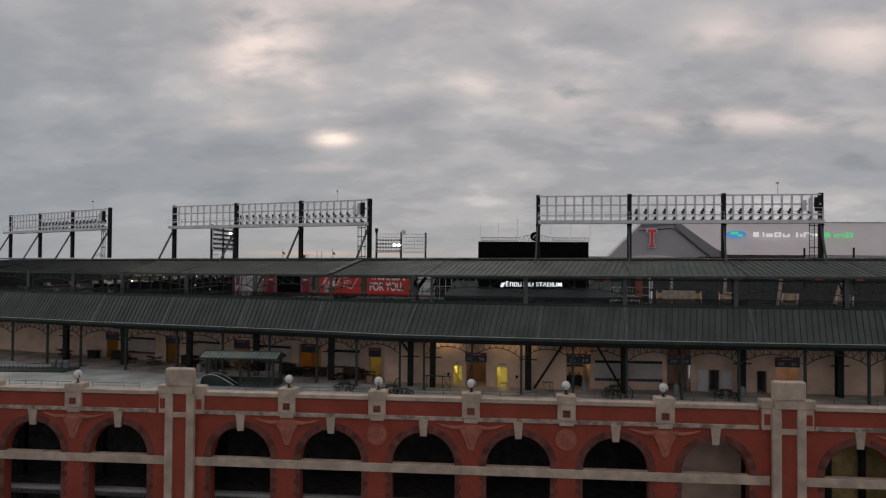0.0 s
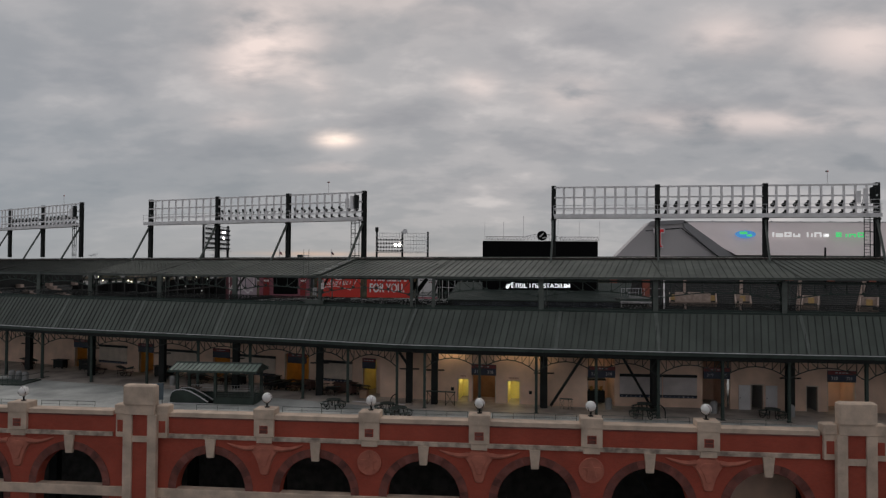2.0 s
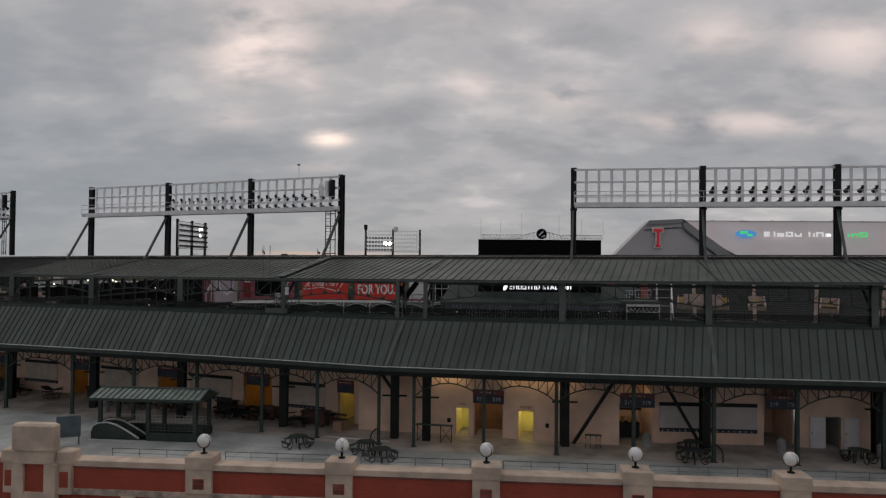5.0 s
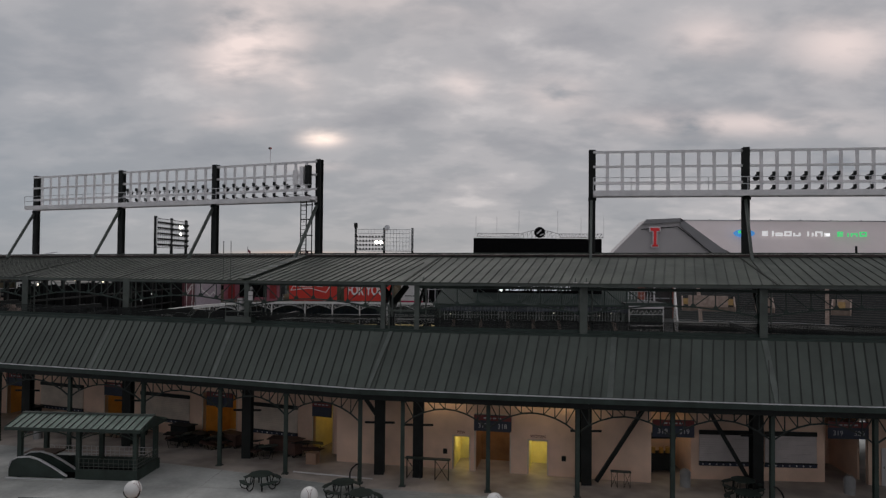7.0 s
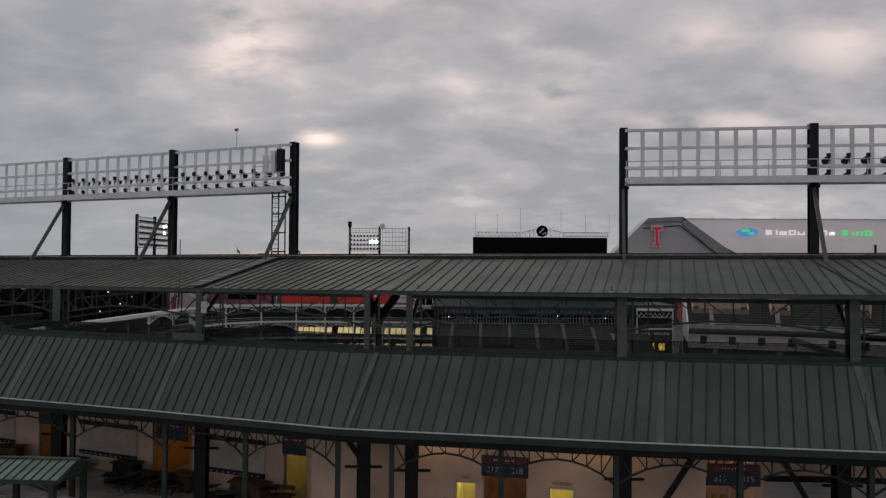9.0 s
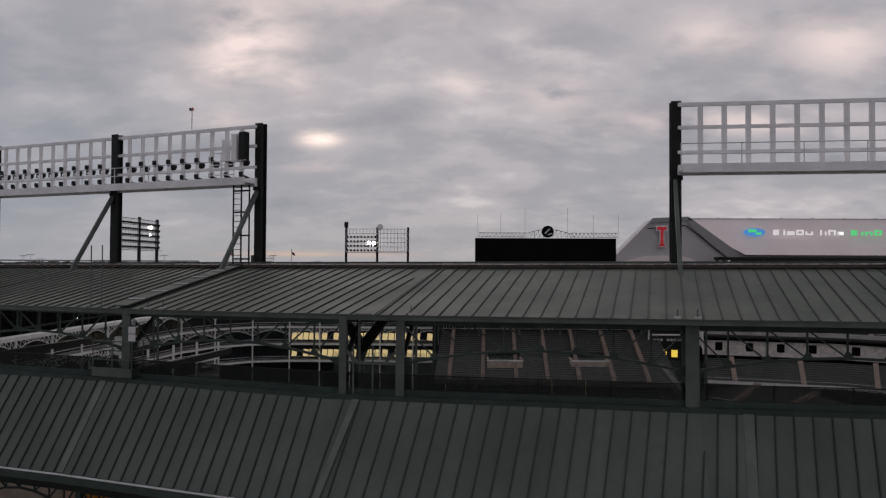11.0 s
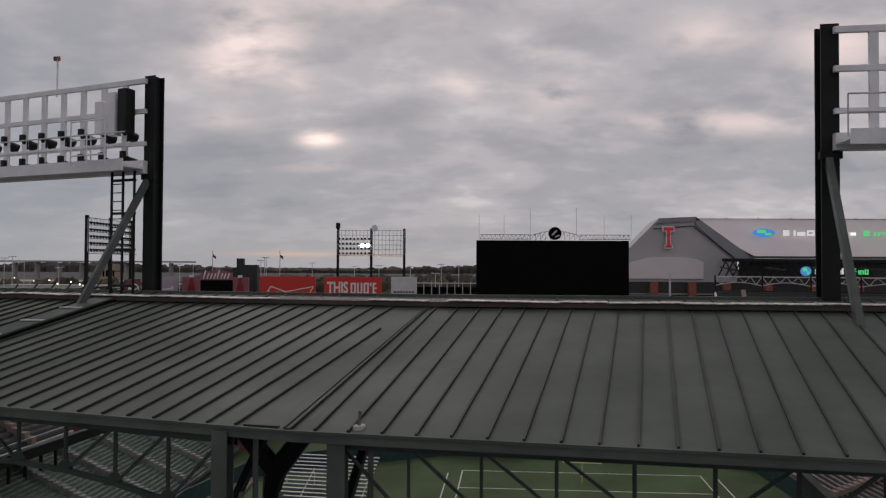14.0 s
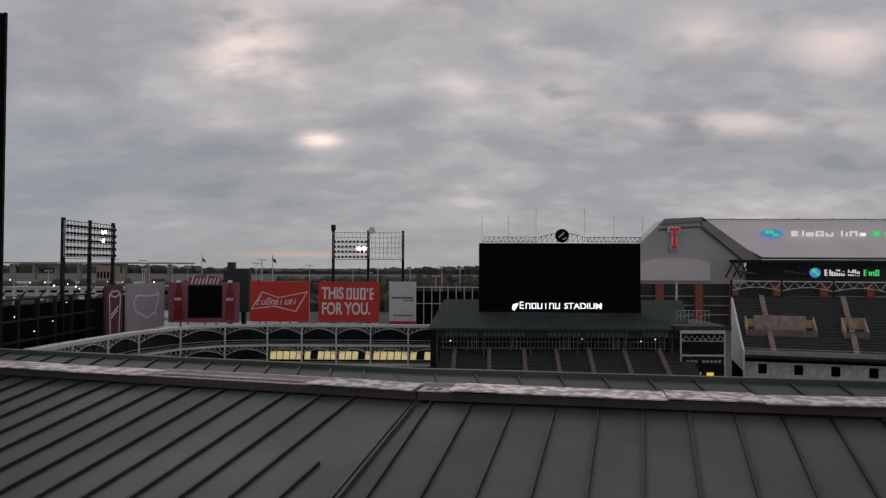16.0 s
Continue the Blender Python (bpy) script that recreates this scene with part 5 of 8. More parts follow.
# ---- stair kiosk ----
def stair_kiosk():
    k = thing("stair_kiosk", "green steel stair shelter with a seamed gable roof", "stair shelter", pose(-22.42, 70.2, Z_FLOOR, 0, 0, -3))
    hw, z0, z1, yr, yb = 4.08, 3.0, 3.5, 1.25, 2.9
    for x in (-3.45, 0.12, 3.55):
        for y in (0.1, 2.5):
            part("post", MB().box(x - 0.12, x + 0.12, y - 0.12, y + 0.12, 0, z0 + 0.05), GREEN, k)
            part("knee_brace", MB().beam((x, y, 2.3), (x + (0.7 if x < 3 else -0.7), y, 2.85), 0.06), GREEN, k)
    KR = mat("kiosk_roof", (0.10, 0.155, 0.128), 0.5, vary=0.25, scale=1.5)
    roof = part("roof", MB().slab([(-hw, -0.4, z0), (hw, -0.4, z0), (hw, yr, z1), (-hw, yr, z1)], 0.08).slab([(-hw, yr, z1), (hw, yr, z1), (hw, yb, z0), (-hw, yb, z0)], 0.08), KR, k, "pale green seamed metal roof")
    n = 19
    for i in range(n + 1):
        x = -hw + 2 * hw * i / n
        part("seam", MB().beam((x, -0.4, z0 + 0.02), (x, yr, z1 + 0.02), 0.04, 0.06), SEAM, roof)
    part("ridge_cap", MB().box(-hw - 0.03, hw + 0.03, yr - 0.1, yr + 0.1, z1 + 0.01, z1 + 0.07), GREEN2, roof)
    part("eaves_board", MB().box(-hw, hw, -0.46, -0.4, z0 - 0.16, z0 + 0.03), GREEN, k)
    for x in (-hw, hw):
        part("gable_board", MB().solid([(x - 0.03, -0.4, z0 - 0.16), (x + 0.03, -0.4, z0 - 0.16), (x + 0.03, yb, z0 - 0.16), (x - 0.03, yb, z0 - 0.16)], [(x - 0.03, yr - 0.05, z1 - 0.02), (x + 0.03, yr - 0.05, z1 - 0.02), (x + 0.03, yr + 0.05, z1 - 0.02), (x - 0.03, yr + 0.05, z1 - 0.02)]), GREEN, k)
    for y in (0.1, 2.5):
        tr = MB()
        for x0, x1 in ((-3.45, 0.12), (0.12, 3.55)):
            for i in range(8):
                f0, f1 = i / 8, (i + 1) / 8
                tr.beam((x0 + (x1 - x0) * f0, y, 2.25 + 0.45 * math.sin(math.pi * f0)), (x0 + (x1 - x0) * f1, y, 2.25 + 0.45 * math.sin(math.pi * f1)), 0.06)
        part("arched_truss", tr, GREEN, k)
    # low sheet walls of the stair well, with a mesh rail over them
    for a, b in (((0.2, -0.02), (3.75, -0.02)), ((3.7, 0.0), (3.7, 2.6)), ((-3.6, 2.62), (3.75, 2.62))):
        part("curb_wall", MB().beam((*a, 0.3), (*b, 0.3), 0.1, 0.6), GREEN, k)
        L = math.dist(a, b)
        r = MB()
        for z in (0.75, 0.95, 1.2):
            r.beam((*a, z), (*b, z), 0.03)
        for i in range(int(L / 0.3) + 1):
            p = lerp(a, b, min(1, 0.3 * i / L))
            r.beam((*p, 0.6), (*p, 1.2), 0.022)
        part("mesh_rail", r, GALV if b[1] > 2.6 and a[1] > 2 else GREEN2, k, "fine metal guard rail")
    part("stair_void", MB().box(-3.4, 3.6, 0.15, 2.5, 0.0, 0.03), BLACK, k, "dark stair opening")
    part("landing", MB().box(-4.2, -2.2, 1.5, 2.5, 0.95, 1.05), mat("landing_brown", (0.13, 0.09, 0.075), 0.8), k, "brown landing plate")
    # curved sheet sides of the escalator
    top = [(-4.05, 0.55), (-3.9, 0.95), (-3.5, 1.15), (-2.8, 1.2), (-2.2, 1.05), (-1.4, 0.65), (-0.5, 0.12)]
    for y in (-0.05, 1.05):
        ring = [(-4.05, 0.05)] + top + [(-0.5, 0.05)]
        side = part("stair_side", MB().solid([(x, y, z) for x, z in ring], [(x, y + 0.06, z) for x, z in ring]), GREEN, k, "curved dark green stair side")
        cap = MB()
        for p, q in zip(top, top[1:]):
            cap.beam((p[0], y + 0.03, p[1] + 0.03), (q[0], y + 0.03, q[1] + 0.03), 0.14, 0.07)
        part("handrail", cap, GALV, side, "rounded grey handrail")
    part("kick_strip", MB().box(-4.1, -0.6, -0.3, -0.2, 0.0, 0.06), GALV, k, "pale strip along the foot")
    part("strip_light", MB().box(-3.3, -2.5, 0.35, 0.43, z0 - 0.2, z0 - 0.13), mat("tube_glow", (0.9, 0.9, 0.7), 0.5, emit=(1, 0.93, 0.7, 3.0)), k, "glowing fluorescent tube")


stair_kiosk()


def picnic_table(m):
    t = thing("picnic_table", "dark green round picnic table with curved seats on bent tubes", "picnic table", m, "picnic tables")
    part("tabletop", MB().tube((0, 0, 0.72), (0, 0, 0.77), 0.66, 8), GREEN, t)
    for i in range(4):
        a0 = math.pi / 2 * i + 0.4
        se = MB()
        for j in range(3):
            a, b = a0 - 0.5 + 0.33 * j, a0 - 0.5 + 0.33 * (j + 1)
            ring = [(0.88 * math.cos(a), 0.88 * math.sin(a)), (1.16 * math.cos(a), 1.16 * math.sin(a)), (1.16 * math.cos(b), 1.16 * math.sin(b)), (0.88 * math.cos(b), 0.88 * math.sin(b))]
            se.solid([(x, y, 0.42) for x, y in ring], [(x, y, 0.47) for x, y in ring])
        part("seat", se, GREEN, t)
        for da in (-0.38, 0.38):
            c, s = math.cos(a0 + da), math.sin(a0 + da)
            pts = [(0.5, 0.7), (0.56, 0.25), (0.66, 0.08), (0.82, 0.02), (1.0, 0.08), (1.1, 0.25), (1.04, 0.42)]
            lg = MB()
            for p, q in zip(pts, pts[1:]):
                lg.tube((p[0] * c, p[0] * s, p[1]), (q[0] * c, q[0] * s, q[1]), 0.03, 6)
            part("leg_loop", lg, DARK, t, "bent tube leg")
    return t


pt = picnic_table(pose(-11.3, 69.2, Z_FLOOR, 0, 0, 20))
for x, y, r in ((-6.4, 68.0, 40), (-5.2, 66.3, 10), (15.2, 67.1, 30), (15.9, 69.3, 5), (26.2, 67.8, 0)):
    copy_thing(pt, pose(x, y, Z_FLOOR, 0, 0, r))


def rail_stand(m):
    b = thing("queue_rail", "thin dark steel standing rail table", "rail", m, "standing rails")
    part("top", MB().cbox(-1.35, 1.35, -0.2, 0.2, 1.22, 1.28, 0.02), GREEN, b)
    for x in (-1.25, -0.45, 0.45, 1.25):
        part("leg", MB().tube((x, 0, 0), (x, 0, 1.22), 0.03, 8), DARK, b)
    for x in (-1.25, 0.45):
        for z in (0.05, 1.17):
            part("crossbar", MB().tube((x, 0, z), (x + 0.8, 0, 1.22 - z), 0.02, 6), DARK, b)
    return b


rs = rail_stand(pose(-1.9, 70.9, Z_FLOOR, 0, 0, -10))
copy_thing(rs, pose(9.2, 69.9, Z_FLOOR, 0, 0, -10) @ Matrix.Diagonal((0.42, 1, 0.75, 1)))


def bin_(m, ma=DARK):
    b = thing("waste_bin", "dark round waste bin with a domed lid", "bin", m, "waste bins")
    part("drum", MB().tube((0, 0, 0), (0, 0, 0.85), 0.3, 14), ma, b)
    part("lid", MB().tube((0, 0, 0.85), (0, 0, 1.02), 0.31, 14, 0.16), ma, b)
    return b


b0 = bin_(pose(13.0, 70.3, Z_FLOOR), mat("grey_bin", (0.25, 0.25, 0.25), 0.5))
for x, y in ((28.0, 68.3), (21.9, 69.4), (-47.5, 80.8), (-46.4, 80.2), (-48.6, 81.3), (-30.0, 79.0)):
    copy_thing(b0, pose(x, y, Z_FLOOR))
# stored carts and dark furniture along the recessed wall
rng = random.Random(9)


def cart(m, w, h, ma):
    c = thing("stored_cart", "dark covered vending cart parked by the wall", "cart", m, "stored carts")
    part("body", MB().cbox(-w / 2, w / 2, -0.4, 0.4, 0.18, h, 0.06), ma, c)
    part("shelf", MB().box(-w / 2 - 0.1, w / 2 + 0.1, -0.5, 0.5, h, h + 0.06), ma, c)
    for x in (-w / 2 + 0.15, w / 2 - 0.15):
        for y in (-0.3, 0.3):
            part("wheel", MB().tube((x, y - 0.04, 0.12), (x, y + 0.04, 0.12), 0.12, 10), DARK, c)


BROWN = mat("brown_box", (0.085, 0.042, 0.032), 0.8, vary=0.3)
for x, back, w, h, ma in ((-19.6, 1.3, 1.6, 1.1, DARK), (-18.0, 1.8, 1.2, 0.8, DARK), (-15.6, 1.2, 1.5, 0.9, BROWN), (-12.0, 1.0, 1.3, 0.9, BROWN), (-10.8, 1.6, 0.8, 1.1, BROWN), (-23.5, 1.4, 1.4, 0.9, DARK), (-29, 1.2, 1.8, 1.0, BROWN), (-33.5, 1.4, 1.4, 1.2, DARK), (-44, 1.5, 1.8, 1.2, DARK), (-48, 1.6, 1.5, 1.0, DARK)):
    y = 101.0 + (x + 76) * (76.2 - 101.0) / (-8.6 + 76) - back
    cart(pose(x, y, Z_FLOOR, 0, 0, -20 + rng.uniform(-15, 15)), w, h, ma)
# folded tables and chairs stacked near the columns
def furniture_stack(m, n, seed):
    r = random.Random(seed)
    t = thing("furniture_stack", "heap of dark folding tables and chairs stacked on the concourse", "stacked furniture", m, "stacked furniture")
    for i in range(n):
        x, y, z = r.uniform(-0.9, 0.9), r.uniform(-0.4, 0.4), 0.42 + 0.14 * (i % 5)
        M = pose(x, y, z, r.uniform(-5, 5), r.uniform(-14, 14), r.uniform(-40, 40))
        ma = (DARK, BROWN, DARK, GREEN)[i % 4]
        part("board", MB().cbox(-0.6, 0.6, -0.35, 0.35, 0, 0.045, 0.01), ma, t, m=M)
        part("leg_frame", MB().tube((-0.5, 0, 0), (-0.3, 0, -z * 0.98), 0.02, 6).tube((-0.3, 0, -z * 0.98), (0.3, 0, -z * 0.98), 0.02, 6).tube((0.3, 0, -z * 0.98), (0.5, 0, 0), 0.02, 6), DARK, t, m=pose(x, y, z, 0, 0, r.uniform(-40, 40)))


for i, (x, back, n) in enumerate(((-10.2, 1.3, 5), (-13.0, 2.6, 6), (-16.6, 2.2, 8), (-19.0, 2.8, 5), (-24.8, 2.2, 7), (-27.6, 2.8, 6), (-32.4, 2.0, 8), (-37.5, 2.4, 6), (-42.0, 2.8, 7), (-52.0, 2.6, 6))):
    y = 101.0 + (x + 76) * (75.85 - 101.0) / (-7.65 + 76) - back
    furniture_stack(pose(x, y, Z_FLOOR, 0, 0, -20 + 9 * (i % 3)), n, i)
# tall planter and boxes by the bright wall end
crate = thing("storage_crate", "tan cardboard crate on the concourse floor", "crate", pose(-9.3, 73.9, Z_FLOOR, 0, 0, -12))
part("box", MB().cbox(-0.35, 0.35, -0.3, 0.3, 0, 0.7, 0.02), mat("cardboard", (0.35, 0.22, 0.15), 0.8), crate)
part("flap", MB().box(-0.36, 0.36, -0.31, -0.05, 0.7, 0.72), mat("cardboard", (0.35, 0.22, 0.15), 0.8), crate)
wp = thing("floor_pipe", "long white plastic pipe lying on the floor", "pipe", pose(-7.6, 71.36, Z_FLOOR + 0.06, 0, 0, -13.6))
part("pipe", MB().tube((-2.55, 0, 0), (2.55, 0, 0), 0.05, 8), OFFWHITE, wp)
part("coupling", MB().tube((-0.1, 0, 0), (0.1, 0, 0), 0.062, 8), OFFWHITE, wp)
for x, y in ((-5.8, along(POSTS, -5.8)), (16.45, along(POSTS, 16.45))):
    gd = thing("post_guard", "bent dark steel guard hoop beside a post", "guard hoop", pose(x, y, Z_FLOOR), "post guards")
    sx = -1 if x < 0 else 1
    hp = MB()
    pts = [(0.55, 0.0), (0.55, 0.6), (0.45, 0.85), (0.2, 1.1), (0.0, 1.15)]
    for p, q in zip(pts, pts[1:]):
        hp.tube((sx * p[0], -0.1, p[1]), (sx * q[0], -0.1, q[1]), 0.045, 8)
    part("hoop", hp, DARK, gd)
# drinks cooler in the bay behind the second gate sign
ck = thing("snack_cart", "dim snack cart with amber jars in the bay", "cart", pose(12.4, 73.3, Z_FLOOR))
part("body", MB().cbox(-0.8, 0.8, -0.4, 0.4, 0.15, 1.15, 0.03), DARK, ck)
part("canopy", MB().cbox(-0.9, 0.9, -0.5, 0.5, 2.1, 2.25, 0.03), DARK, ck)
for x in (-0.75, 0.75):
    part("canopy_post", MB().tube((x, -0.3, 1.1), (x, -0.3, 2.1), 0.03, 6), GALV, ck)
for x in (-0.4, 0.1, 0.5):
    part("jar", MB().tube((x, -0.1, 1.15), (x, -0.1, 1.5), 0.14, 12), mat("amber_jar", (0.5, 0.28, 0.06), 0.3), ck)
for x in (-0.6, 0.6):
    part("wheel", MB().tube((x, -0.35, 0.15), (x, -0.3, 0.15), 0.15, 10), DARK, ck)
# service doors standing open on the east wall
for s in (0.7, 3.0):
    dr = thing("service_door", "white steel door standing open against the wall", "door", wc.matrix_world @ pose(s, -0.06, Z_FLOOR), "service doors")
    part("leaf", MB().cbox(0, 1.0, -0.05, 0.0, 0.02, 2.2, 0.01), OFFWHITE, dr)
    part("handle", MB().tube((0.1, -0.1, 1.0), (0.1, -0.1, 1.15), 0.02, 8), DARK, dr)


def sign_panel():
    p = thing("information_board", "blue-grey notice panel on four legs", "notice board", pose(-27.2, 68.8, Z_FLOOR, 0, 0, 25))
    part("panel", MB().cbox(-0.75, 0.75, -0.12, 0.12, 0.55, 2.0, 0.03), mat("blue_grey", (0.07, 0.10, 0.12), 0.5), p)
    for x in (-0.65, 0.65):
        for y in (-0.1, 0.1):
            part("leg", MB().tube((x, y, 0), (x, y, 0.6), 0.03, 6), DARK, p)


sign_panel()
# low dark planter ring and rails at the west end of the terrace
pl = thing("ramp_rail", "low green rail round a ramp opening in the terrace", "railing", pose(-50, 77.5, Z_FLOOR, 0, 0, 0))
rr = MB()
for z in (0.5, 1.05):
    rr.tube((-6, 0, z), (5, 0, z), 0.03, 6).tube((5, 0, z), (6, 3, z), 0.03, 6)
for i in range(23):
    rr.tube((-6 + 0.5 * i, 0, 0), (-6 + 0.5 * i, 0, 1.05), 0.02, 5)
part("rail", rr, GREEN, pl)
part("ramp_edge", MB().box(-6, 4.8, 0.2, 3.5, 0.0, 0.12), GREEN, pl)

# ---- playing field ----
fld = MB()
fld.slab([(-60, 92, Z_FIELD), (70, 92, Z_FIELD), (84, 130, Z_FIELD), (62, 170, Z_FIELD), (40, 180, Z_FIELD), (5, 183, Z_FIELD), (-30, 204, Z_FIELD), (-58, 196, Z_FIELD)], 0.15)
tagged(part("field", fld, GRASS), "dull green turf of the playing field", "field", kind="structure")
lines = MB()
for a, b in (((1.3, 169.4), (38.4, 167.5)), ((1.3, 169.4), (-3.5, 118)), ((38.4, 167.5), (33.6, 116)), ((40.6, 167.0), (35.8, 116)), ((-1.0, 168), (-5.7, 118)), ((0.6, 161), (37.7, 159)), ((0.0, 155), (37, 153)), ((-0.6, 149), (36.4, 147)), ((-1.2, 143), (35.9, 141))):
    lines.beam((*a, Z_FIELD + 0.012), (*b, Z_FIELD + 0.012), 0.16, 0.016)
tagged(part("field_lines", lines, LINE), "white painted lines on the turf", "marking", kind="structure")
YELP = mat("pale_yellow_paint", (0.75, 0.66, 0.30), 0.5, vary=0.1)
gp = thing("goal_post", "yellow football goal post with two uprights", "goal post", pose(19.2, 163.5, Z_FIELD, 0, 0, -6))
part("stem", MB().tube((0, 0, 0), (0, 0, 3.05), 0.09, 8), YELP, gp)
part("crossbar", MB().tube((-2.82, 0, 3.05), (2.82, 0, 3.05), 0.07, 8), YELP, gp)
for x in (-2.82, 2.82):
    part("upright", MB().tube((x, 0, 3.05), (x, 0, 12.5), 0.06, 8), YELP, gp)
WALLLINE = [(-36.6, 112), (-36, 150), (-31, 165), (-22, 170), (-11.8, 173.8), (-2.5, 177.5), (27, 176.8), (40.1, 175.6), (48.2, 170.2), (48.0, 153), (49, 130), (52, 108)]
wl2 = thing("outfield_wall", "dark green padded outfield wall with navy sign boards", "wall", kind="structure")
for a, b in zip(WALLLINE, WALLLINE[1:]):
    part("pad", MB().beam((*a, Z_FIELD + 1.4), (*b, Z_FIELD + 1.4), 0.3, 2.8), WALLGREEN, wl2)
for x0, x1 in ((-3.0, 3.6), (4.4, 11.4)):
    y0, y1 = along(WALLLINE, x0) - 0.2, along(WALLLINE, x1) - 0.2
    bd = part("sign_board", MB().beam((x0, y0, 1.6), (x1, y1, 1.6), 0.1, 2.2), BLUE, wl2, "navy sign board with pale bars")
    for k in range(5):
        f = 0.25 + 0.13 * k
        p = lerp((x0, y0), (x1, y1), f)
        part("sign_bar", MB().box(p[0], p[0] + 0.6, p[1] - 0.09, p[1] - 0.06, 1.2, 2.0), INK, bd)


DECK = mat("dark_deck", (0.052, 0.046, 0.043), 0.85, vary=0.3)
AISLE_E = mat("pinkish_aisle", (0.40, 0.31, 0.265), 0.85, vary=0.25)
DECKG = mat("grey_green_deck", (0.125, 0.135, 0.12), 0.85, vary=0.3)
AISLE2 = mat("grey_aisle", (0.26, 0.26, 0.25), 0.85, vary=0.3)


def seat_rows(name, line, depth, n, z0, z1, ma, label, aisles=(), aisle_w=1.1, thing_name="seating_deck", inward=1, deck=None, aisle_ma=None):
    """Rows of seats on a raked deck; line is the front edge."""
    dk = thing(thing_name, label, "seating", kind="structure")
    steps = MB()
    rows_mb = MB()
    edge_mb = MB()
    hseat = max(0.22, 0.62 * (z1 - z0) / n)
    for k in range(n):
        a_, b_ = offset(line, inward * depth * k / n), offset(line, inward * depth * (k + 1) / n)
        z = z0 + (z1 - z0) * k / n
        mid = offset(line, inward * depth * (k + 0.55) / n)
        mid2 = offset(line, inward * depth * (k + 0.9) / n)
        for a, b, c, d in zip(a_, a_[1:], b_[1:], b_):
            steps.slab([(*a, z), (*b, z), (*c, z), (*d, z)], (z1 - z0) / n + 0.25)
            edge_mb.beam((*d, z + hseat + 0.12), (*c, z + hseat + 0.12), 0.09, 0.07)
        for a, b, c, d in zip(mid, mid[1:], mid2[1:], mid2):
            rows_mb.solid([(*a, z + 0.1), (*b, z + 0.1), (*c, z + 0.1), (*d, z + 0.1)], [(*lerp(a, d, 0.55), z + 0.1 + hseat), (*lerp(b, c, 0.55), z + 0.1 + hseat), (*c, z + 0.1 + hseat), (*d, z + 0.1 + hseat)])
    part("deck_steps", steps, deck or (DECK if ma is SEATBLUE else CONC2), dk)
    tagged(part("seat_row", rows_mb, ma, dk, "rows of tip-up seats"), kind="stuff")
    if ma is SEATBLUE:
        tagged(part("seat_edge", edge_mb, mat("worn_seat_edge", (0.085, 0.078, 0.072), 0.6, vary=0.3), dk, "worn pale seat edges"), kind="stuff")
    # aisles: stepped strips standing just over the seats
    for f in aisles:
        L = [math.dist(a, b) for a, b in zip(line, line[1:])]
        s, tot = f * sum(L), 0
        for (a, b), l in zip(zip(line, line[1:]), L):
            if s <= tot + l or (a, b) == (line[-2], line[-1]):
                t = (s - tot) / l
                i = line.index(a)
                f0, f1 = lerp(a, b, t), None
                far = offset(line, inward * depth)
                f1 = lerp(far[i], far[i + 1], t)
                break
            tot += l
        am = MB()
        for k in range(n):
            p, q = lerp(f0, f1, k / n), lerp(f0, f1, (k + 1) / n)
            z = z0 + (z1 - z0) * k / n
            am.beam((*p, z + 0.45), (*q, z + 0.45), aisle_w, 0.9)
        part("aisle", am, aisle_ma or AISLE, dk, "pale concrete aisle")
    return dk


# ---- east stand: upper deck, suites and lower bowl ----
EAST = [(54.5, 198), (80, 191), (104, 175), (122, 151), (131, 122)]
up_deck = seat_rows("east", EAST, 17.5, 20, 15.6, 25.6, SEATBLUE, "upper deck of dark seats with pale aisles across the field", [0.045, 0.165, 0.28, 0.39, 0.5, 0.62, 0.74, 0.86, 0.95], 0.85, aisle_ma=AISLE_E)
es = thing("east_stand", "concrete front and suite level of the upper deck across the field", "stand", kind="structure")
for a, b in zip(EAST, EAST[1:]):
    part("fascia", MB().beam((*a, 15.9), (*b, 15.9), 0.4, 0.9), CONC2, es)
    part("front_rail", MB().beam((*a, 16.7), (*b, 16.7), 0.06), GALV, es)
SUITE = offset(EAST, 1.8)
for a, b in zip(SUITE, SUITE[1:]):
    part("soffit", MB().beam((*a, 14.9), (*b, 14.9), 4.0, 0.3), DARK, es)
    part("suite_wall", MB().beam((*a, 12.4), (*b, 12.4), 0.4, 3.2), mat("suite_white", (0.66, 0.60, 0.57), 0.7, vary=0.25), es, "pale suite front")
    L = math.dist(a, b)
    d = (Vector(b) - Vector(a)).normalized()
    n = Vector((d.y, -d.x))
    for k in range(int(L / 6.2)):
        c = Vector(a) + d * (6.2 * k + 3.4) + n * 0.25
        part("suite_window", MB().beam((*(c - d * 0.75), 12.7), (*(c + d * 0.75), 12.7), 0.1, 1.8), BLACK, es, "dark suite window")
BACKT = offset(EAST, 18.2)
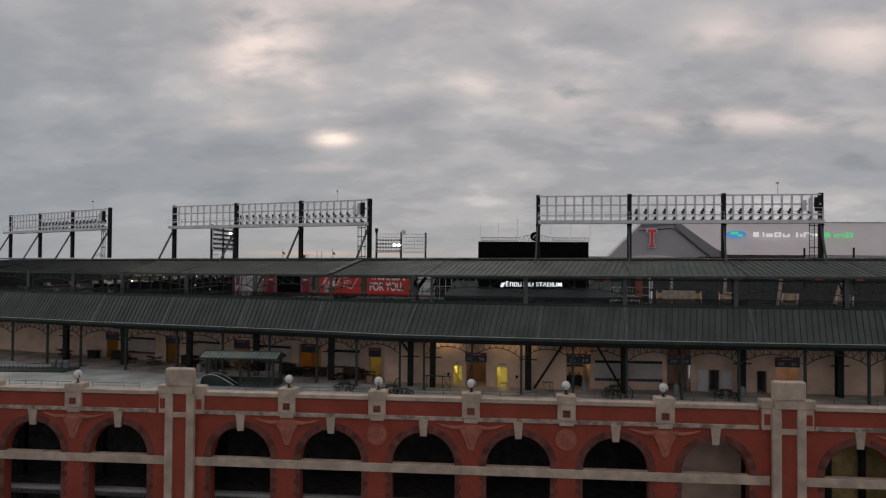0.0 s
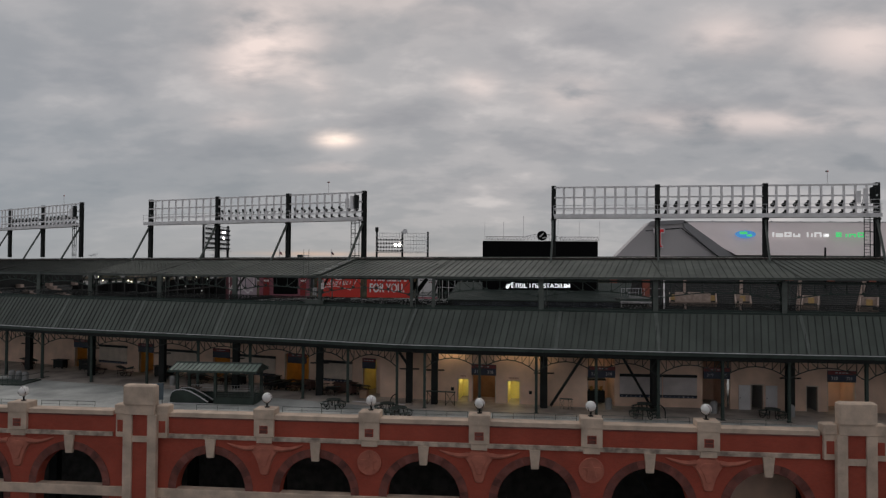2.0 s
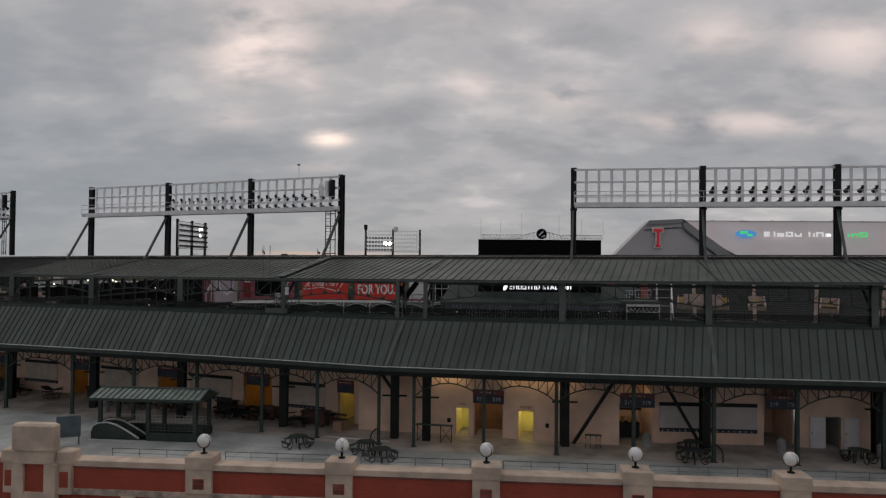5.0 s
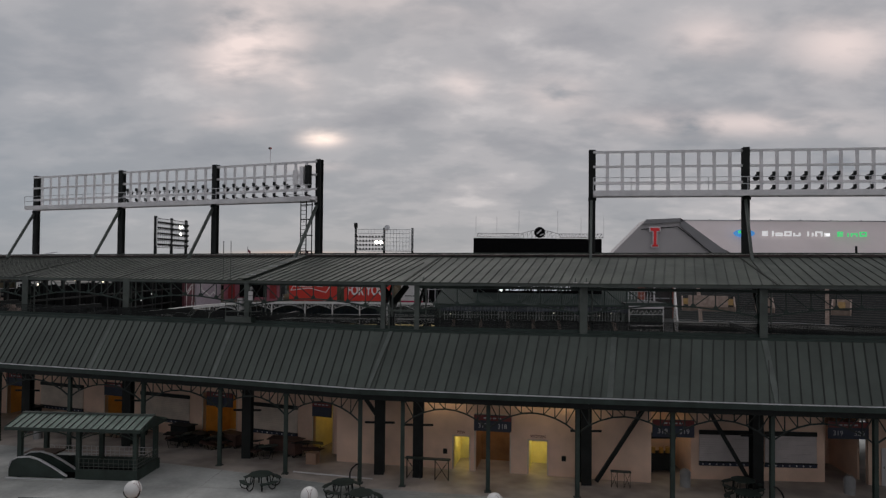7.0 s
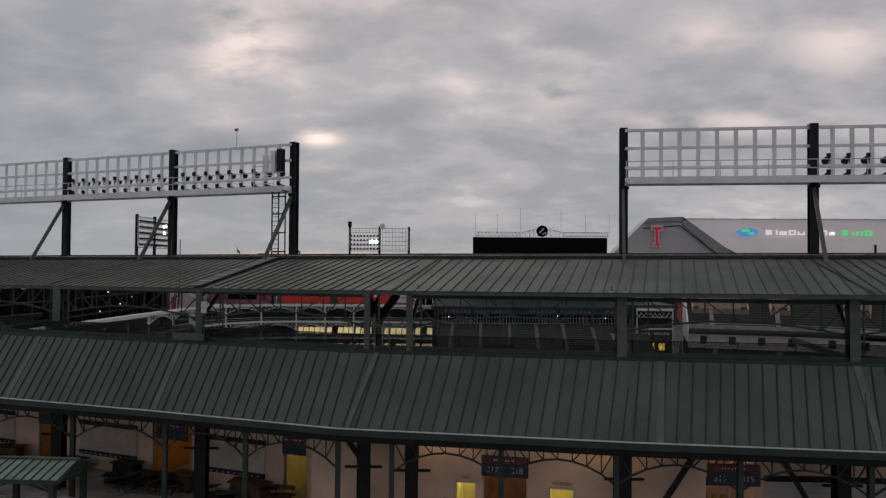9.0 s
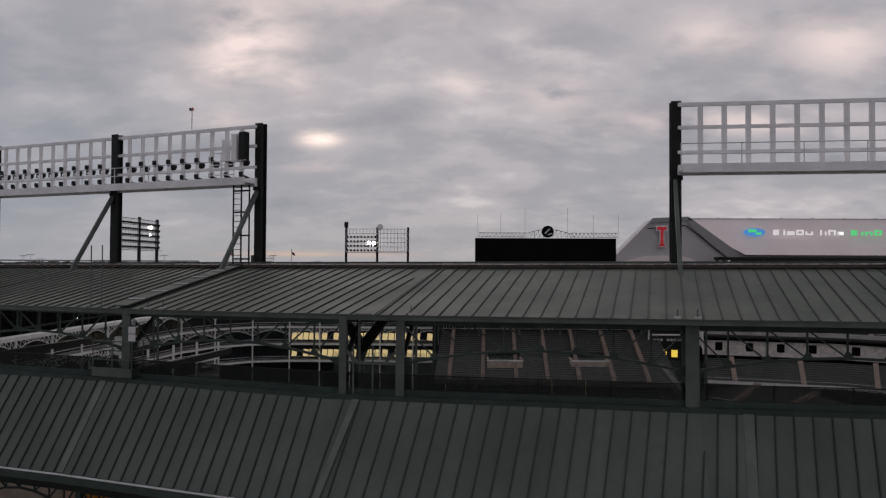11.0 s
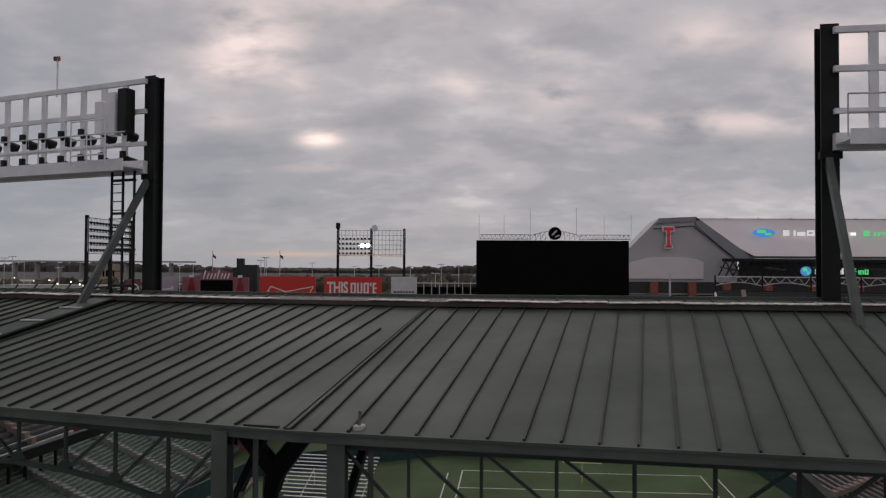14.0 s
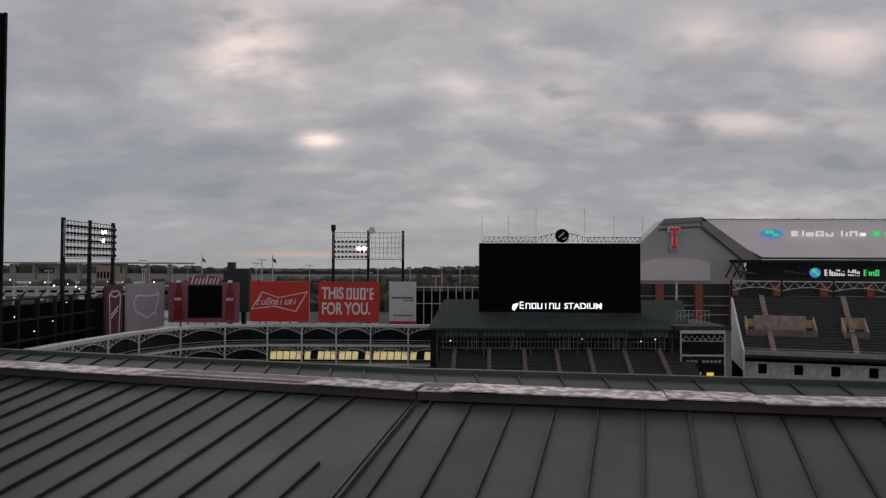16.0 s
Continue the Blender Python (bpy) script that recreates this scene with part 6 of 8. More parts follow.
for a, b in zip(BACKT, BACKT[1:]):
    part("rear_wall", MB().beam((*a, 13.0), (*b, 13.0), 0.4, 25.6), DARK, es)
    # white arched trusses along the back
    L = math.dist(a, b)
    m = max(1, int(L / 9.2))
    for k in range(m):
        p, q = lerp(a, b, k / m), lerp(a, b, (k + 1) / m)
        t = MB()
        t.beam((*p, 28.9), (*q, 28.9), 0.16, 0.22)
        nseg = 8
        lo = [(*lerp(p, q, i / nseg), 26.9 + 0.75 * math.sin(math.pi * i / nseg)) for i in range(nseg + 1)]
        for i, (u, v) in enumerate(zip(lo, lo[1:])):
            t.beam(u, v, 0.14)
            t.beam(u if i % 2 else v, (*lerp(p, q, (i + (0 if not i % 2 else 1)) / nseg), 28.9), 0.1)
        part("white_truss", t, WHITE, es)
        part("rear_post", MB().beam((*p, 25.8), (*p, 29.2), 0.3), DARK, es)
        part("roof_beam", MB().beam((*lerp(p, q, 0.5), 30.4), (p[0] + 4, p[1] + 7, 31), 0.3), DARK, es)
# end wall of the deck
part("end_wall", MB().solid([(54.0, 197.5, 12.5), (54.4, 197.5, 12.5), (58.9, 213.8, 12.5), (58.5, 213.8, 12.5)], [(54.0, 197.5, 16.4), (54.4, 197.5, 16.4), (58.9, 213.8, 25.4), (58.5, 213.8, 25.4)]), OFFWHITE, es, "pale end wall")
# entrances half-way up the deck: pale stair boxes lit amber inside
# the passage's amber light is put into a panel's colour and faint glow
AMBER = mat("amber_passage", (0.42, 0.29, 0.14), 0.7, vary=0.2, emit=(1.0, 0.6, 0.15, 0.03))
for f, seg, w in ((0.27, 0, 6.1), (0.74, 0, 1.9), (0.3, 1, 1.9), (0.72, 1, 1.9), (0.4, 2, 1.9)):
    mid = offset(EAST, 7.0)
    a, b = mid[seg], mid[seg + 1]
    p = lerp(a, b, f)
    rz = math.degrees(math.atan2(b[1] - a[1], b[0] - a[0]))
    v = thing("deck_entrance", "pale concrete stair entrance with amber light set into the seating deck", "entrance", pose(*p, 19.0, 0, 0, rz), "deck entrances")
    part("back_wall", MB().box(-w + 1.4, w - 1.4, 0.4, 0.7, 0.2, 3.4) if w > 3 else MB().box(-w, w, 1.2, 1.5, 0.2, 3.2), AISLE_E, v)
    for sx in ((-1, 1) if w > 3 else (0,)):
        x = sx * (w - 0.8)
        part("lit_passage", MB().box(x - 0.7, x + 0.7, 0.9, 1.0, 0.2, 2.6), AMBER, v, "amber lit passage")
    for x in (-w, w):
        part("cheek", MB().solid([(x - 0.15, -1.6, -0.4), (x + 0.15, -1.6, -0.4), (x + 0.15, 1.0, 0.4), (x - 0.15, 1.0, 0.4)], [(x - 0.15, -1.6, 0.9), (x + 0.15, -1.6, 0.9), (x + 0.15, 1.0, 3.2), (x - 0.15, 1.0, 3.2)]), AISLE_E, v)
    # front in a darker copy of the wall colour, standing in for its shade
    part("front_wall", MB().box(-w, w, -1.7, -1.5, -0.6, 0.75), mat("entrance_front", (0.20, 0.15, 0.12), 0.85, vary=0.25), v)
    part("landing", MB().box(-w, w, -1.5, 0.9, -0.3, 0.15), AISLE_E, v)
# lower bowl
bleach = mat("pale_bleacher", (0.40, 0.30, 0.27), 0.6, vary=0.25, scale=1, grain=3)
ELOW = [(43, 178), (50.4, 170.8), (50.2, 153), (51.2, 130), (54, 108)]
seat_rows("east_low", ELOW, 7, 10, 0.6, 3.4, SEATBLUE, "front rows of dark seats on pale steps", [0.08, 0.24, 0.4, 0.56, 0.72, 0.88], deck=bleach)
seat_rows("east_low_rear", offset(ELOW, 9.2), 8, 10, 3.8, 6.4, SEATBLUE, "rear rows of dark seats in the lower bowl", [0.08, 0.2, 0.33, 0.46, 0.6, 0.75, 0.9], deck=DECKG)
cw = thing("bowl_walkway", "pinkish concrete cross walkway between the seat rows", "walkway", kind="structure")
for a, b, c, d in zip(offset(ELOW, 7), offset(ELOW, 7)[1:], offset(ELOW, 9.2)[1:], offset(ELOW, 9.2)):
    part("walkway_floor", MB().slab([(*a, 3.3), (*b, 3.3), (*c, 3.3), (*d, 3.3)], 0.4), AISLE, cw)
    part("walkway_rail", MB().beam((*c, 4.4), (*d, 4.4), 0.08), GALV, cw)

# club deck between the lower bowl and the suites, with a pale front edge
CLUBE = offset(EAST, -10.5)
seat_rows("east_club", CLUBE, 9.0, 11, 6.6, 10.4, SEATBLUE, "club deck of dark seats under the suites", [0.05, 0.17, 0.29, 0.41, 0.53, 0.65, 0.8], 0.85, aisle_ma=AISLE_E)
ce = thing("club_edge", "pale front edge of the club deck with a dark wall below", "wall", kind="structure")
for a, b in zip(CLUBE, CLUBE[1:]):
    part("edge_beam", MB().beam((*a, 6.75), (*b, 6.75), 0.35, 0.55), OFFWHITE, ce)
    part("edge_rail", MB().beam((*a, 7.7), (*b, 7.7), 0.06), GALV, ce)
for a, b in zip(offset(CLUBE, 1.2), offset(CLUBE, 1.2)[1:]):
    part("under_wall", MB().beam((*a, 2.4), (*b, 2.4), 0.4, 8.0), DARK, ce)

# ---- right field porch with the video board ----
# aisles under the upper porch: its shadow is put into their dark colour
AISLE_D = mat("shadowed_aisle", (0.10, 0.075, 0.068), 0.85, vary=0.3)
seat_rows("porch_low", [(-3, 183), (3, 181.8), (22, 179.5), (48.5, 176.5)], 10, 14, 0.8, 7.0, SEATBLUE, "lower porch rows of dark seats", [0.12, 0.3, 0.48, 0.66, 0.84], 0.8, aisle_ma=AISLE_D)
seat_rows("porch_up", [(-4, 184.9), (22, 183.5), (44, 182.0)], 19.2, 23, 7.45, 15.4, SEATBLUE, "upper porch rows of dark seats under the roof", [0.06, 0.2, 0.34, 0.47, 0.6, 0.74, 0.88], 0.75)
porch = thing("porch", "outfield porch with a dark green seamed roof", "stand", kind="structure")
part("tier_fascia", MB().slab([(-4, 184.5, 7.4), (44, 181.6, 7.4), (44, 182.0, 7.4), (-4, 184.9, 7.4)], 0.9).beam((-4, 184.6, 8.3), (44, 181.7, 8.3), 0.06), DECK, porch)
for x0, x1 in ((6.8, 14.0), (24.0, 31.6)):
    ent = part("deck_entrance", MB().box(x0, x1, 188.2, 188.5, 8.6, 10.5).box(x0, x0 + 0.3, 188.5, 192.0, 9.0, 11.0).box(x1 - 0.3, x1, 188.5, 192.0, 9.0, 11.0), AISLE_E, porch, "pale concrete walls round a deck entrance")
    part("wall_cap", MB().box(x0 - 0.1, x1 + 0.1, 188.1, 188.6, 10.5, 10.75), OFFWHITE, ent)
    part("dark_opening", MB().box(x0 + 0.3, x1 - 0.3, 191.8, 192.0, 9.5, 12.0), DARK, ent)
part("back_wall", MB().box(-5, 47, 204.4, 204.8, 6, 20), DARK, porch)
E0, E1, PZ0, PZ1 = 200.0, 224.0, 20.0, 24.25
part("roof_slab", MB().slab([(-5.2, E0, PZ0), (45.1, E0, PZ0), (51.6, E1, PZ1), (-2.4, E1, PZ1)], 0.3), mat("porch_roof", (0.040, 0.052, 0.048), 0.9, vary=0.2, scale=0.3, grain=2, spec=0.08), porch, "dark green seamed porch roof")
ps = MB()
for i in range(90):
    f = i / 89
    ps.beam((-5.2 + 50.3 * f, E0, PZ0 + 0.02), (-2.4 + 54.0 * f, E1, PZ1 + 0.02), 0.06, 0.09)
part("roof_seam", ps, SEAM, porch)
part("gutter", MB().box(-5.3, 45.2, E0 - 0.25, E0, PZ0 - 0.45, PZ0 + 0.02), GREEN, porch)
part("name_band", MB().box(-3.6, 43.2, 200.6, 200.9, 18.1, 19.6), mat("dim_navy", (0.03, 0.035, 0.06), 0.5), porch, "dark navy name band")
bandbar = mat("dim_letter", (0.10, 0.11, 0.14), 0.5)
for x0, n in ((-2.0, 17), (18.0, 17)):
    for k in range(n):
        if k in (7,):
            continue
        part("band_bar", MB().box(x0 + 0.92 * k, x0 + 0.92 * k + 0.62, 200.54, 200.6, 18.4, 19.3), bandbar, porch)
text_part("band_word", "PAINTS", 1.5, mat("dim_letter_blue", (0.22, 0.23, 0.28), 0.5), porch, pose(38.6, 200.56, 18.85, 90), "PAINTS in grey capitals", 0.04)
for i in range(6):
    x = -3.6 + 9.1 * i
    part("roof_post", MB().box(x - 0.14, x + 0.14, 201.0, 201.3, 12.3, 19.6), GREEN2, porch)
wf = MB()
for i in range(70):
    x = -2.5 + 0.7 * i
    wf.beam((x, 203.9, 15.6), (x, 203.9, 18.4), 0.07)
for z in (15.7, 17.0, 18.3):
    wf.beam((-3, 203.9, z), (47, 203.9, z), 0.08)
part("glazing_bars", wf, GALV, porch)
for i, x in enumerate((-1.0, 25, 36.5, 39.3)):
    lm = part("porch_lamp", MB().ball((x, 203.2, 17.2 + 0.4 * (i % 2)), 0.12, 8, 6), mat("porch_glow", (1, 1, 0.9), 0.4, emit=(1.0, 0.95, 0.75, 1.6)), porch, "small lit lamp")
for x in (3.3, 12.0, 21.5, 31.3, 40.4):
    part("door_frame", MB().box(x - 0.9, x - 0.8, 203.6, 203.8, 15.4, 17.9).box(x + 0.8, x + 0.9, 203.6, 203.8, 15.4, 17.9).box(x - 0.9, x + 0.9, 203.6, 203.8, 17.8, 17.9).box(x - 0.05, x + 0.05, 203.6, 203.8, 15.4, 17.9), GALV, porch)

vb = thing("video_board", "large black video board with a lit name below the screen", "video board", pose(5.0, 213.0, 0, 0, 0, -1.0))
VW = 34.0
part("screen", MB().cbox(0, VW, 0, 1.6, 22.25, 36.8, 0.05), BLACK, vb, "matt black screen")
part("name_strip", MB().box(0, VW, -0.25, 0, 22.0, 24.4), BLACK, vb)
part("catwalk", MB().box(-0.3, VW + 0.3, -0.9, 0, 21.8, 22.0), DARK, vb)
# name: a row of plain shapes, then the plain word
x = 6.9
part("name_mark", MB().solid([(x, -0.35, 22.9), (x + 0.6, -0.35, 22.5), (x + 1.5, -0.35, 24.1), (x + 0.3, -0.35, 23.9)], [(x, -0.45, 22.9), (x + 0.6, -0.45, 22.5), (x + 1.5, -0.45, 24.1), (x + 0.3, -0.45, 23.9)]), LETTERGLOW, vb, "lit plain mark")
for k, kind in enumerate(("comb", "gate", "ring", "cup", "bar", "gate", "cup")):
    h = 1.5 if k == 0 else 1.2
    part("name_shape", glyph(MB(), kind, x + 1.7 + 1.24 * k, 22.95, 1.0, h, 0.2, -0.42, -0.3), LETTERGLOW, vb)
text_part("name_word", "STADIUM", 1.75, LETTERGLOW, vb, pose(21.9, -0.36, 23.52, 90) @ Matrix.Diagonal((1.08, 1, 1, 1)), "STADIUM in lit white capitals", 0.06, bold=0.006)
tt = MB()
for z in (37.1, 38.1):
    for u0, u1 in ((0.8, 12.2), (23, 34.4)):
        tt.beam((u0, 0.4, z), (u1, 0.4, z), 0.1)
for u0 in (0.8, 23.0):
    for k in range(12):
        tt.beam((u0 + 0.95 * k, 0.4, 37.0), (u0 + 0.95 * k + 0.5, 0.4, 38.1), 0.08).beam((u0 + 0.95 * k + 0.5, 0.4, 38.1), (u0 + 0.95 * (k + 1), 0.4, 37.0), 0.08)
arc = [(12.2 + 10.8 * i / 10, 37.9 + 1.1 * math.sin(math.pi * i / 10)) for i in range(11)]
for (ua, za), (ub, zb2) in zip(arc, arc[1:]):
    tt.beam((ua, 0.4, za), (ub, 0.4, zb2), 0.1).beam((ua, 0.4, 37), (ub, 0.4, zb2), 0.07).beam((ub, 0.4, 37), (ub, 0.4, zb2), 0.07)
part("top_truss", tt, DARK, vb, "thin dark truss along the top")
disc = part("round_mark", MB().tube((17.6, 0.2, 38.4), (17.6, 0.6, 38.4), 1.45, 28), BLACK, vb, "round black disc with a pale plain mark")
part("mark", MB().beam((16.9, 0.12, 38.0), (18.0, 0.12, 39.1), 0.1, 0.35).beam((17.6, 0.12, 37.6), (18.6, 0.12, 38.0), 0.1, 0.3), GALV, disc)
for u in (0.6, 6.2, 12.1, 22.4, 28.6, 34.6):
    part("lightning_rod", MB().tube((u, 0.5, 36.9), (u, 0.5, 42.6 if u not in (12.1, 22.4) else 44.2), 0.045, 5), GALV, vb)
for u in (4, 12, 23, 31):
    part("board_post", MB().box(u - 0.4, u + 0.4, 1.6, 2.4, -1.7, 36.5), DARK, vb)

# small link block between porch and east stand
lk = thing("link_block", "white framed link balcony beside the porch", "balcony", pose(42.6, 198.2, 0) @ Matrix.Diagonal((1.35, 1, 1, 1)), kind="structure")
part("deck_edge", MB().box(0, 6.3, 0, 0.5, 19.3, 19.9).box(0, 6.3, 0, 0.4, 15.0, 15.3), OFFWHITE, lk)
part("upper_fascia", MB().box(-0.6, 7.2, 0.2, 0.6, 19.9, 20.7), GREEN, lk)
for k in range(9):
    part("roof_rail_post", MB().box(1.4 + 0.6 * k, 1.45 + 0.6 * k, 8, 8.05, 20.7, 23.2), GALV, lk)
part("roof_rail", MB().box(1.4, 6.3, 8, 8.05, 23.1, 23.2).box(1.4, 6.3, 8, 8.05, 22.0, 22.06), GALV, lk)
part("terrace_floor", MB().box(-0.5, 7.0, 0.6, 18, 20.2, 20.6), DARK, lk)
part("post", MB().box(0, 0.16, 0, 0.3, 4, 19.2).box(6.14, 6.3, 0, 0.3, 4, 19.2), OFFWHITE, lk)
part("back", MB().box(0, 7.2, 4, 4.2, 4, 20.2), DARK, lk)
at = MB()
for i in range(8):
    at.beam((0.8 * i, 0.2, 18.9), (0.8 * i + 0.4, 0.2, 17.9 + 0.3 * math.sin(i)), 0.07).beam((0.8 * i + 0.4, 0.2, 17.9), (0.8 * i + 0.8, 0.2, 18.9), 0.07)
at.beam((0, 0.2, 17.85), (6.3, 0.2, 17.85), 0.1)
part("arched_truss", at, WHITE, lk)
for k in range(9):
    if k != 3:
        part("sign_bar", MB().box(0.8 + 0.55 * k, 1.2 + 0.55 * k, -0.05, -0.01, 13.8, 14.3), CONC2, lk)
part("sign_band", MB().box(0.3, 6.0, 0.0, 0.2, 13.4, 14.7), DARK, lk)
part("lit_window", MB().box(2.6, 3.8, 3.5, 3.6, 9.8, 11.4).box(4.6, 5.6, 3.5, 3.6, 9.8, 11.4), mat("amber_window", (0.8, 0.6, 0.1), 0.5, emit=(1.0, 0.70, 0.10, 0.7)), lk, "amber lit window")

# ---- white steel arcade and offices round the outfield ----
ARC = [(-66, 100), (-65.5, 130), (-64, 155), (-62.2, 178), (-59.6, 196), (-55.5, 205.5), (-48.5, 211.5), (-40, 213.2), (-18, 213.4), (6, 212.8)]
office = thing("outfield_offices", "dark office block behind a white steel arcade", "office building", kind="structure")
inner_line = offset(ARC, 3.2)
for a, b in zip(inner_line, inner_line[1:]):
    part("office_wall", MB().beam((*a, 8.5), (*b, 8.5), 0.4, 20.4), DARK, office)
for lev, z in enumerate((19.2, 15.0, 10.9, 6.8)):
    for a, b, c, d in zip(ARC, ARC[1:], inner_line[1:], inner_line):
        part("arcade_floor", MB().slab([(*a, z), (*b, z), (*c, z), (*d, z)], 0.35), WHITE if lev == 0 else CONC2, office)
        part("arcade_edge", MB().beam((*a, z - 0.1), (*b, z - 0.1), 0.14, 0.45 if lev else 0.6), WHITE, office)
        if lev:
            part("arcade_rail", MB().beam((*a, z + 1.05), (*b, z + 1.05), 0.07).beam((*a, z + 0.6), (*b, z + 0.6), 0.04), WHITE, office)
step = 7.4
for a, b in zip(ARC, ARC[1:]):
    L = math.dist(a, b)
    m = max(1, round(L / step))
    for k in range(m):
        p, q = lerp(a, b, k / m), lerp(a, b, (k + 1) / m)
        part("arcade_post", MB().beam((*p, -1.5), (*p, 19.2), 0.28), WHITE, office)
        t = MB()
        ns = 8
        for z in (18.9, 14.6) if a[1] > 150 else (18.9, 14.6, 10.5):
            lo = [(*lerp(p, q, i / ns), z - 1.7 + 1.3 * math.sin(math.pi * i / ns)) for i in range(ns + 1)]
            for i, (u, v) in enumerate(zip(lo, lo[1:])):
                t.beam(u, v, 0.12)
                t.beam((*u[:2], z), v, 0.08)
                t.beam(u, (*u[:2], z), 0.07)
        part("arcade_truss", t, WHITE, office, "white arched lattice truss")
        # windows, some of them lit amber
        u, v = lerp(inner_line[ARC.index(a)], inner_line[ARC.index(a) + 1], (k + 0.02) / m), lerp(inner_line[ARC.index(a)], inner_line[ARC.index(a) + 1], (k + 0.98) / m)
        d = (Vector(v) - Vector(u)).normalized()
        n = Vector((d.y, -d.x)) * 0.26
        for z in (16.2, 12.1, 8.0):
            for j in range(5):
                lit = -41 < a[0] < 0 and z != 16.2 and (3 * k + 2 * j + int(z)) % 7 != 3
                w0, w1 = lerp(u, v, j / 5 + 0.015), lerp(u, v, (j + 1) / 5 - 0.015)
                part("office_window", MB().beam((w0[0] + n.x, w0[1] + n.y, z + 0.4), (w1[0] + n.x, w1[1] + n.y, z + 0.25), 0.06, 1.75),
                     mat("lit_office", (0.7, 0.55, 0.2), 0.4, emit=(1.0, 0.80, 0.40, 0.44)) if lit else mat("dark_window", (0.02, 0.025, 0.03), 0.2), office)

# west bleachers
WLOW = [(-41, 112), (-38.8, 150), (-37.2, 178)]
seat_rows("west_low", WLOW, 15.5, 24, -0.4, 6.6, SEATGREEN, "green rows of lower outfield seats with grey aisles", [0.1, 0.22, 0.34, 0.46, 0.58, 0.7, 0.82, 0.93], 0.8, deck=DECKG, aisle_ma=AISLE2)
CLUB = [(-54, 110), (-50.6, 136.9), (-49.2, 147.2)]
seat_rows("west_club", CLUB, 9, 10, 9.8, 14.6, SEATBLUE, "club rows of dark seats over the walkway", [0.15, 0.38, 0.6, 0.82], 0.8, deck=DECK, aisle_ma=AISLE)
cf = thing("club_front", "pale concrete front edge of the club rows", "wall", kind="structure")
for a, b in zip(CLUB, CLUB[1:]):
    part("edge_beam", MB().beam((*a, 9.6), (*b, 9.6), 0.3, 0.5), CONC, cf)
    part("front_rail", MB().beam((*a, 10.7), (*b, 10.7), 0.06), GALV, cf)
    for k in range(5):
        p = lerp(a, b, k / 4)
        part("front_post", MB().box(p[0] - 2.3, p[0] - 2.0, p[1] - 0.15, p[1] + 0.15, 0, 9.4), DARK, cf)
# west end of the upper stand, whose rows face the field
WUP = [(-58.2, 100), (-57.4, 118), (-56.5, 136)]
seat_rows("west_upper", WUP, 16, 19, 16.4, 25.6, SEATBLUE, "steep upper rows of dark seats with pale aisles at the west end", [0.1, 0.3, 0.5, 0.7, 0.9], 0.85, deck=DECK, aisle_ma=AISLE_E)
wu = thing("west_upper_front", "dark front and rear walls of the west upper rows", "wall", kind="structure")
for ln, za, zb in ((WUP, 14.6, 17.2), (offset(WUP, 16.4), -1.7, 28.6)):
    for a, b in zip(ln, ln[1:]):
        part("deck_wall", MB().beam((*a, (za + zb) / 2), (*b, (za + zb) / 2), 0.3, zb - za), DARK, wu)
for k in range(5):
    p = lerp(WUP[0], WUP[2], k / 4)
    part("deck_column", MB().box(p[0] - 5.3, p[0] - 4.7, p[1] - 0.3, p[1] + 0.3, -1.5, 17.0), DARK, wu)
# low service buildings past the end of the green rows
bp = thing("bullpen_shelter", "low brick shelter with a dark green flat roof", "shelter", pose(-42, 186, Z_FIELD, 0, 0, -12))
part("wall", MB().box(-8, 8, -5, -4.6, 0, 5.6).box(-8, -7.6, -4.6, 6, 0, 5.6), mat("arena_brick", (0.30, 0.09, 0.06), 0.8), bp, "dull red brick wall")
part("roof", MB().slab([(-9, -7.5, 5.9), (9, -7.5, 5.9), (9, 7, 6.9), (-9, 7, 6.9)], 0.35), mat("shelter_roof", (0.026, 0.032, 0.029), 0.9, spec=0.1), bp)
part("opening", MB().box(-3, 5, -5.08, -5.02, 1, 4.4), BLACK, bp, "dark opening")
bq = thing("brick_enclosure", "red brick enclosure with a pinkish paved floor by the outfield wall", "enclosure", pose(-10.5, 184, Z_FIELD, 0, 0, -3))
part("front_wall", MB().box(-3.5, 4, -3, -2.6, 0, 5.0), mat("arena_brick", (0.30, 0.09, 0.06), 0.8), bq)
part("coping", MB().box(-3.6, 4.1, -3.1, -2.5, 5.0, 5.2), AISLE, bq)
part("paved_floor", MB().box(-3.5, 4, -2.6, 7, 3.6, 4.0), AISLE, bq)
pz = MB().slab([(-36, 150, Z_FIELD + 0.5), (-30, 150, Z_FIELD + 0.5), (-30, 163, Z_FIELD + 0.5), (-35, 165, Z_FIELD + 0.5)], 0.4)
tagged(part("paved_corner", pz, AISLE), "pale pinkish paved corner beside the green rows", "pavement", kind="structure")
ww = thing("west_rail", "maroon walkway wall behind the outfield seats", "wall", kind="structure")
lw = offset(WLOW, 17.0)
for a, b in zip(lw, lw[1:]):
    part("walkway_wall", MB().beam((*a, 7.2), (*b, 7.2), 0.3, 1.4), mat("maroon", (0.14, 0.03, 0.04), 0.7), ww)
tb = thing("temporary_bleacher", "pale aluminium temporary bleacher on the turf", "bleacher", pose(-19.5, 155, Z_FIELD, 0, 0, -8))
for k in range(12):
    part("plank", MB().box(-7, 7, 0.8 * k, 0.8 * k + 0.35, 0.35 + 0.3 * k, 0.42 + 0.3 * k), GALV, tb)
for x in (-6.5, -2.2, 2.2, 6.5):
    part("support", MB().beam((x, 0, 0.2), (x, 6.2, 2.5), 0.12).beam((x, 6.2, 0), (x, 6.2, 2.5), 0.1), GALV, tb)

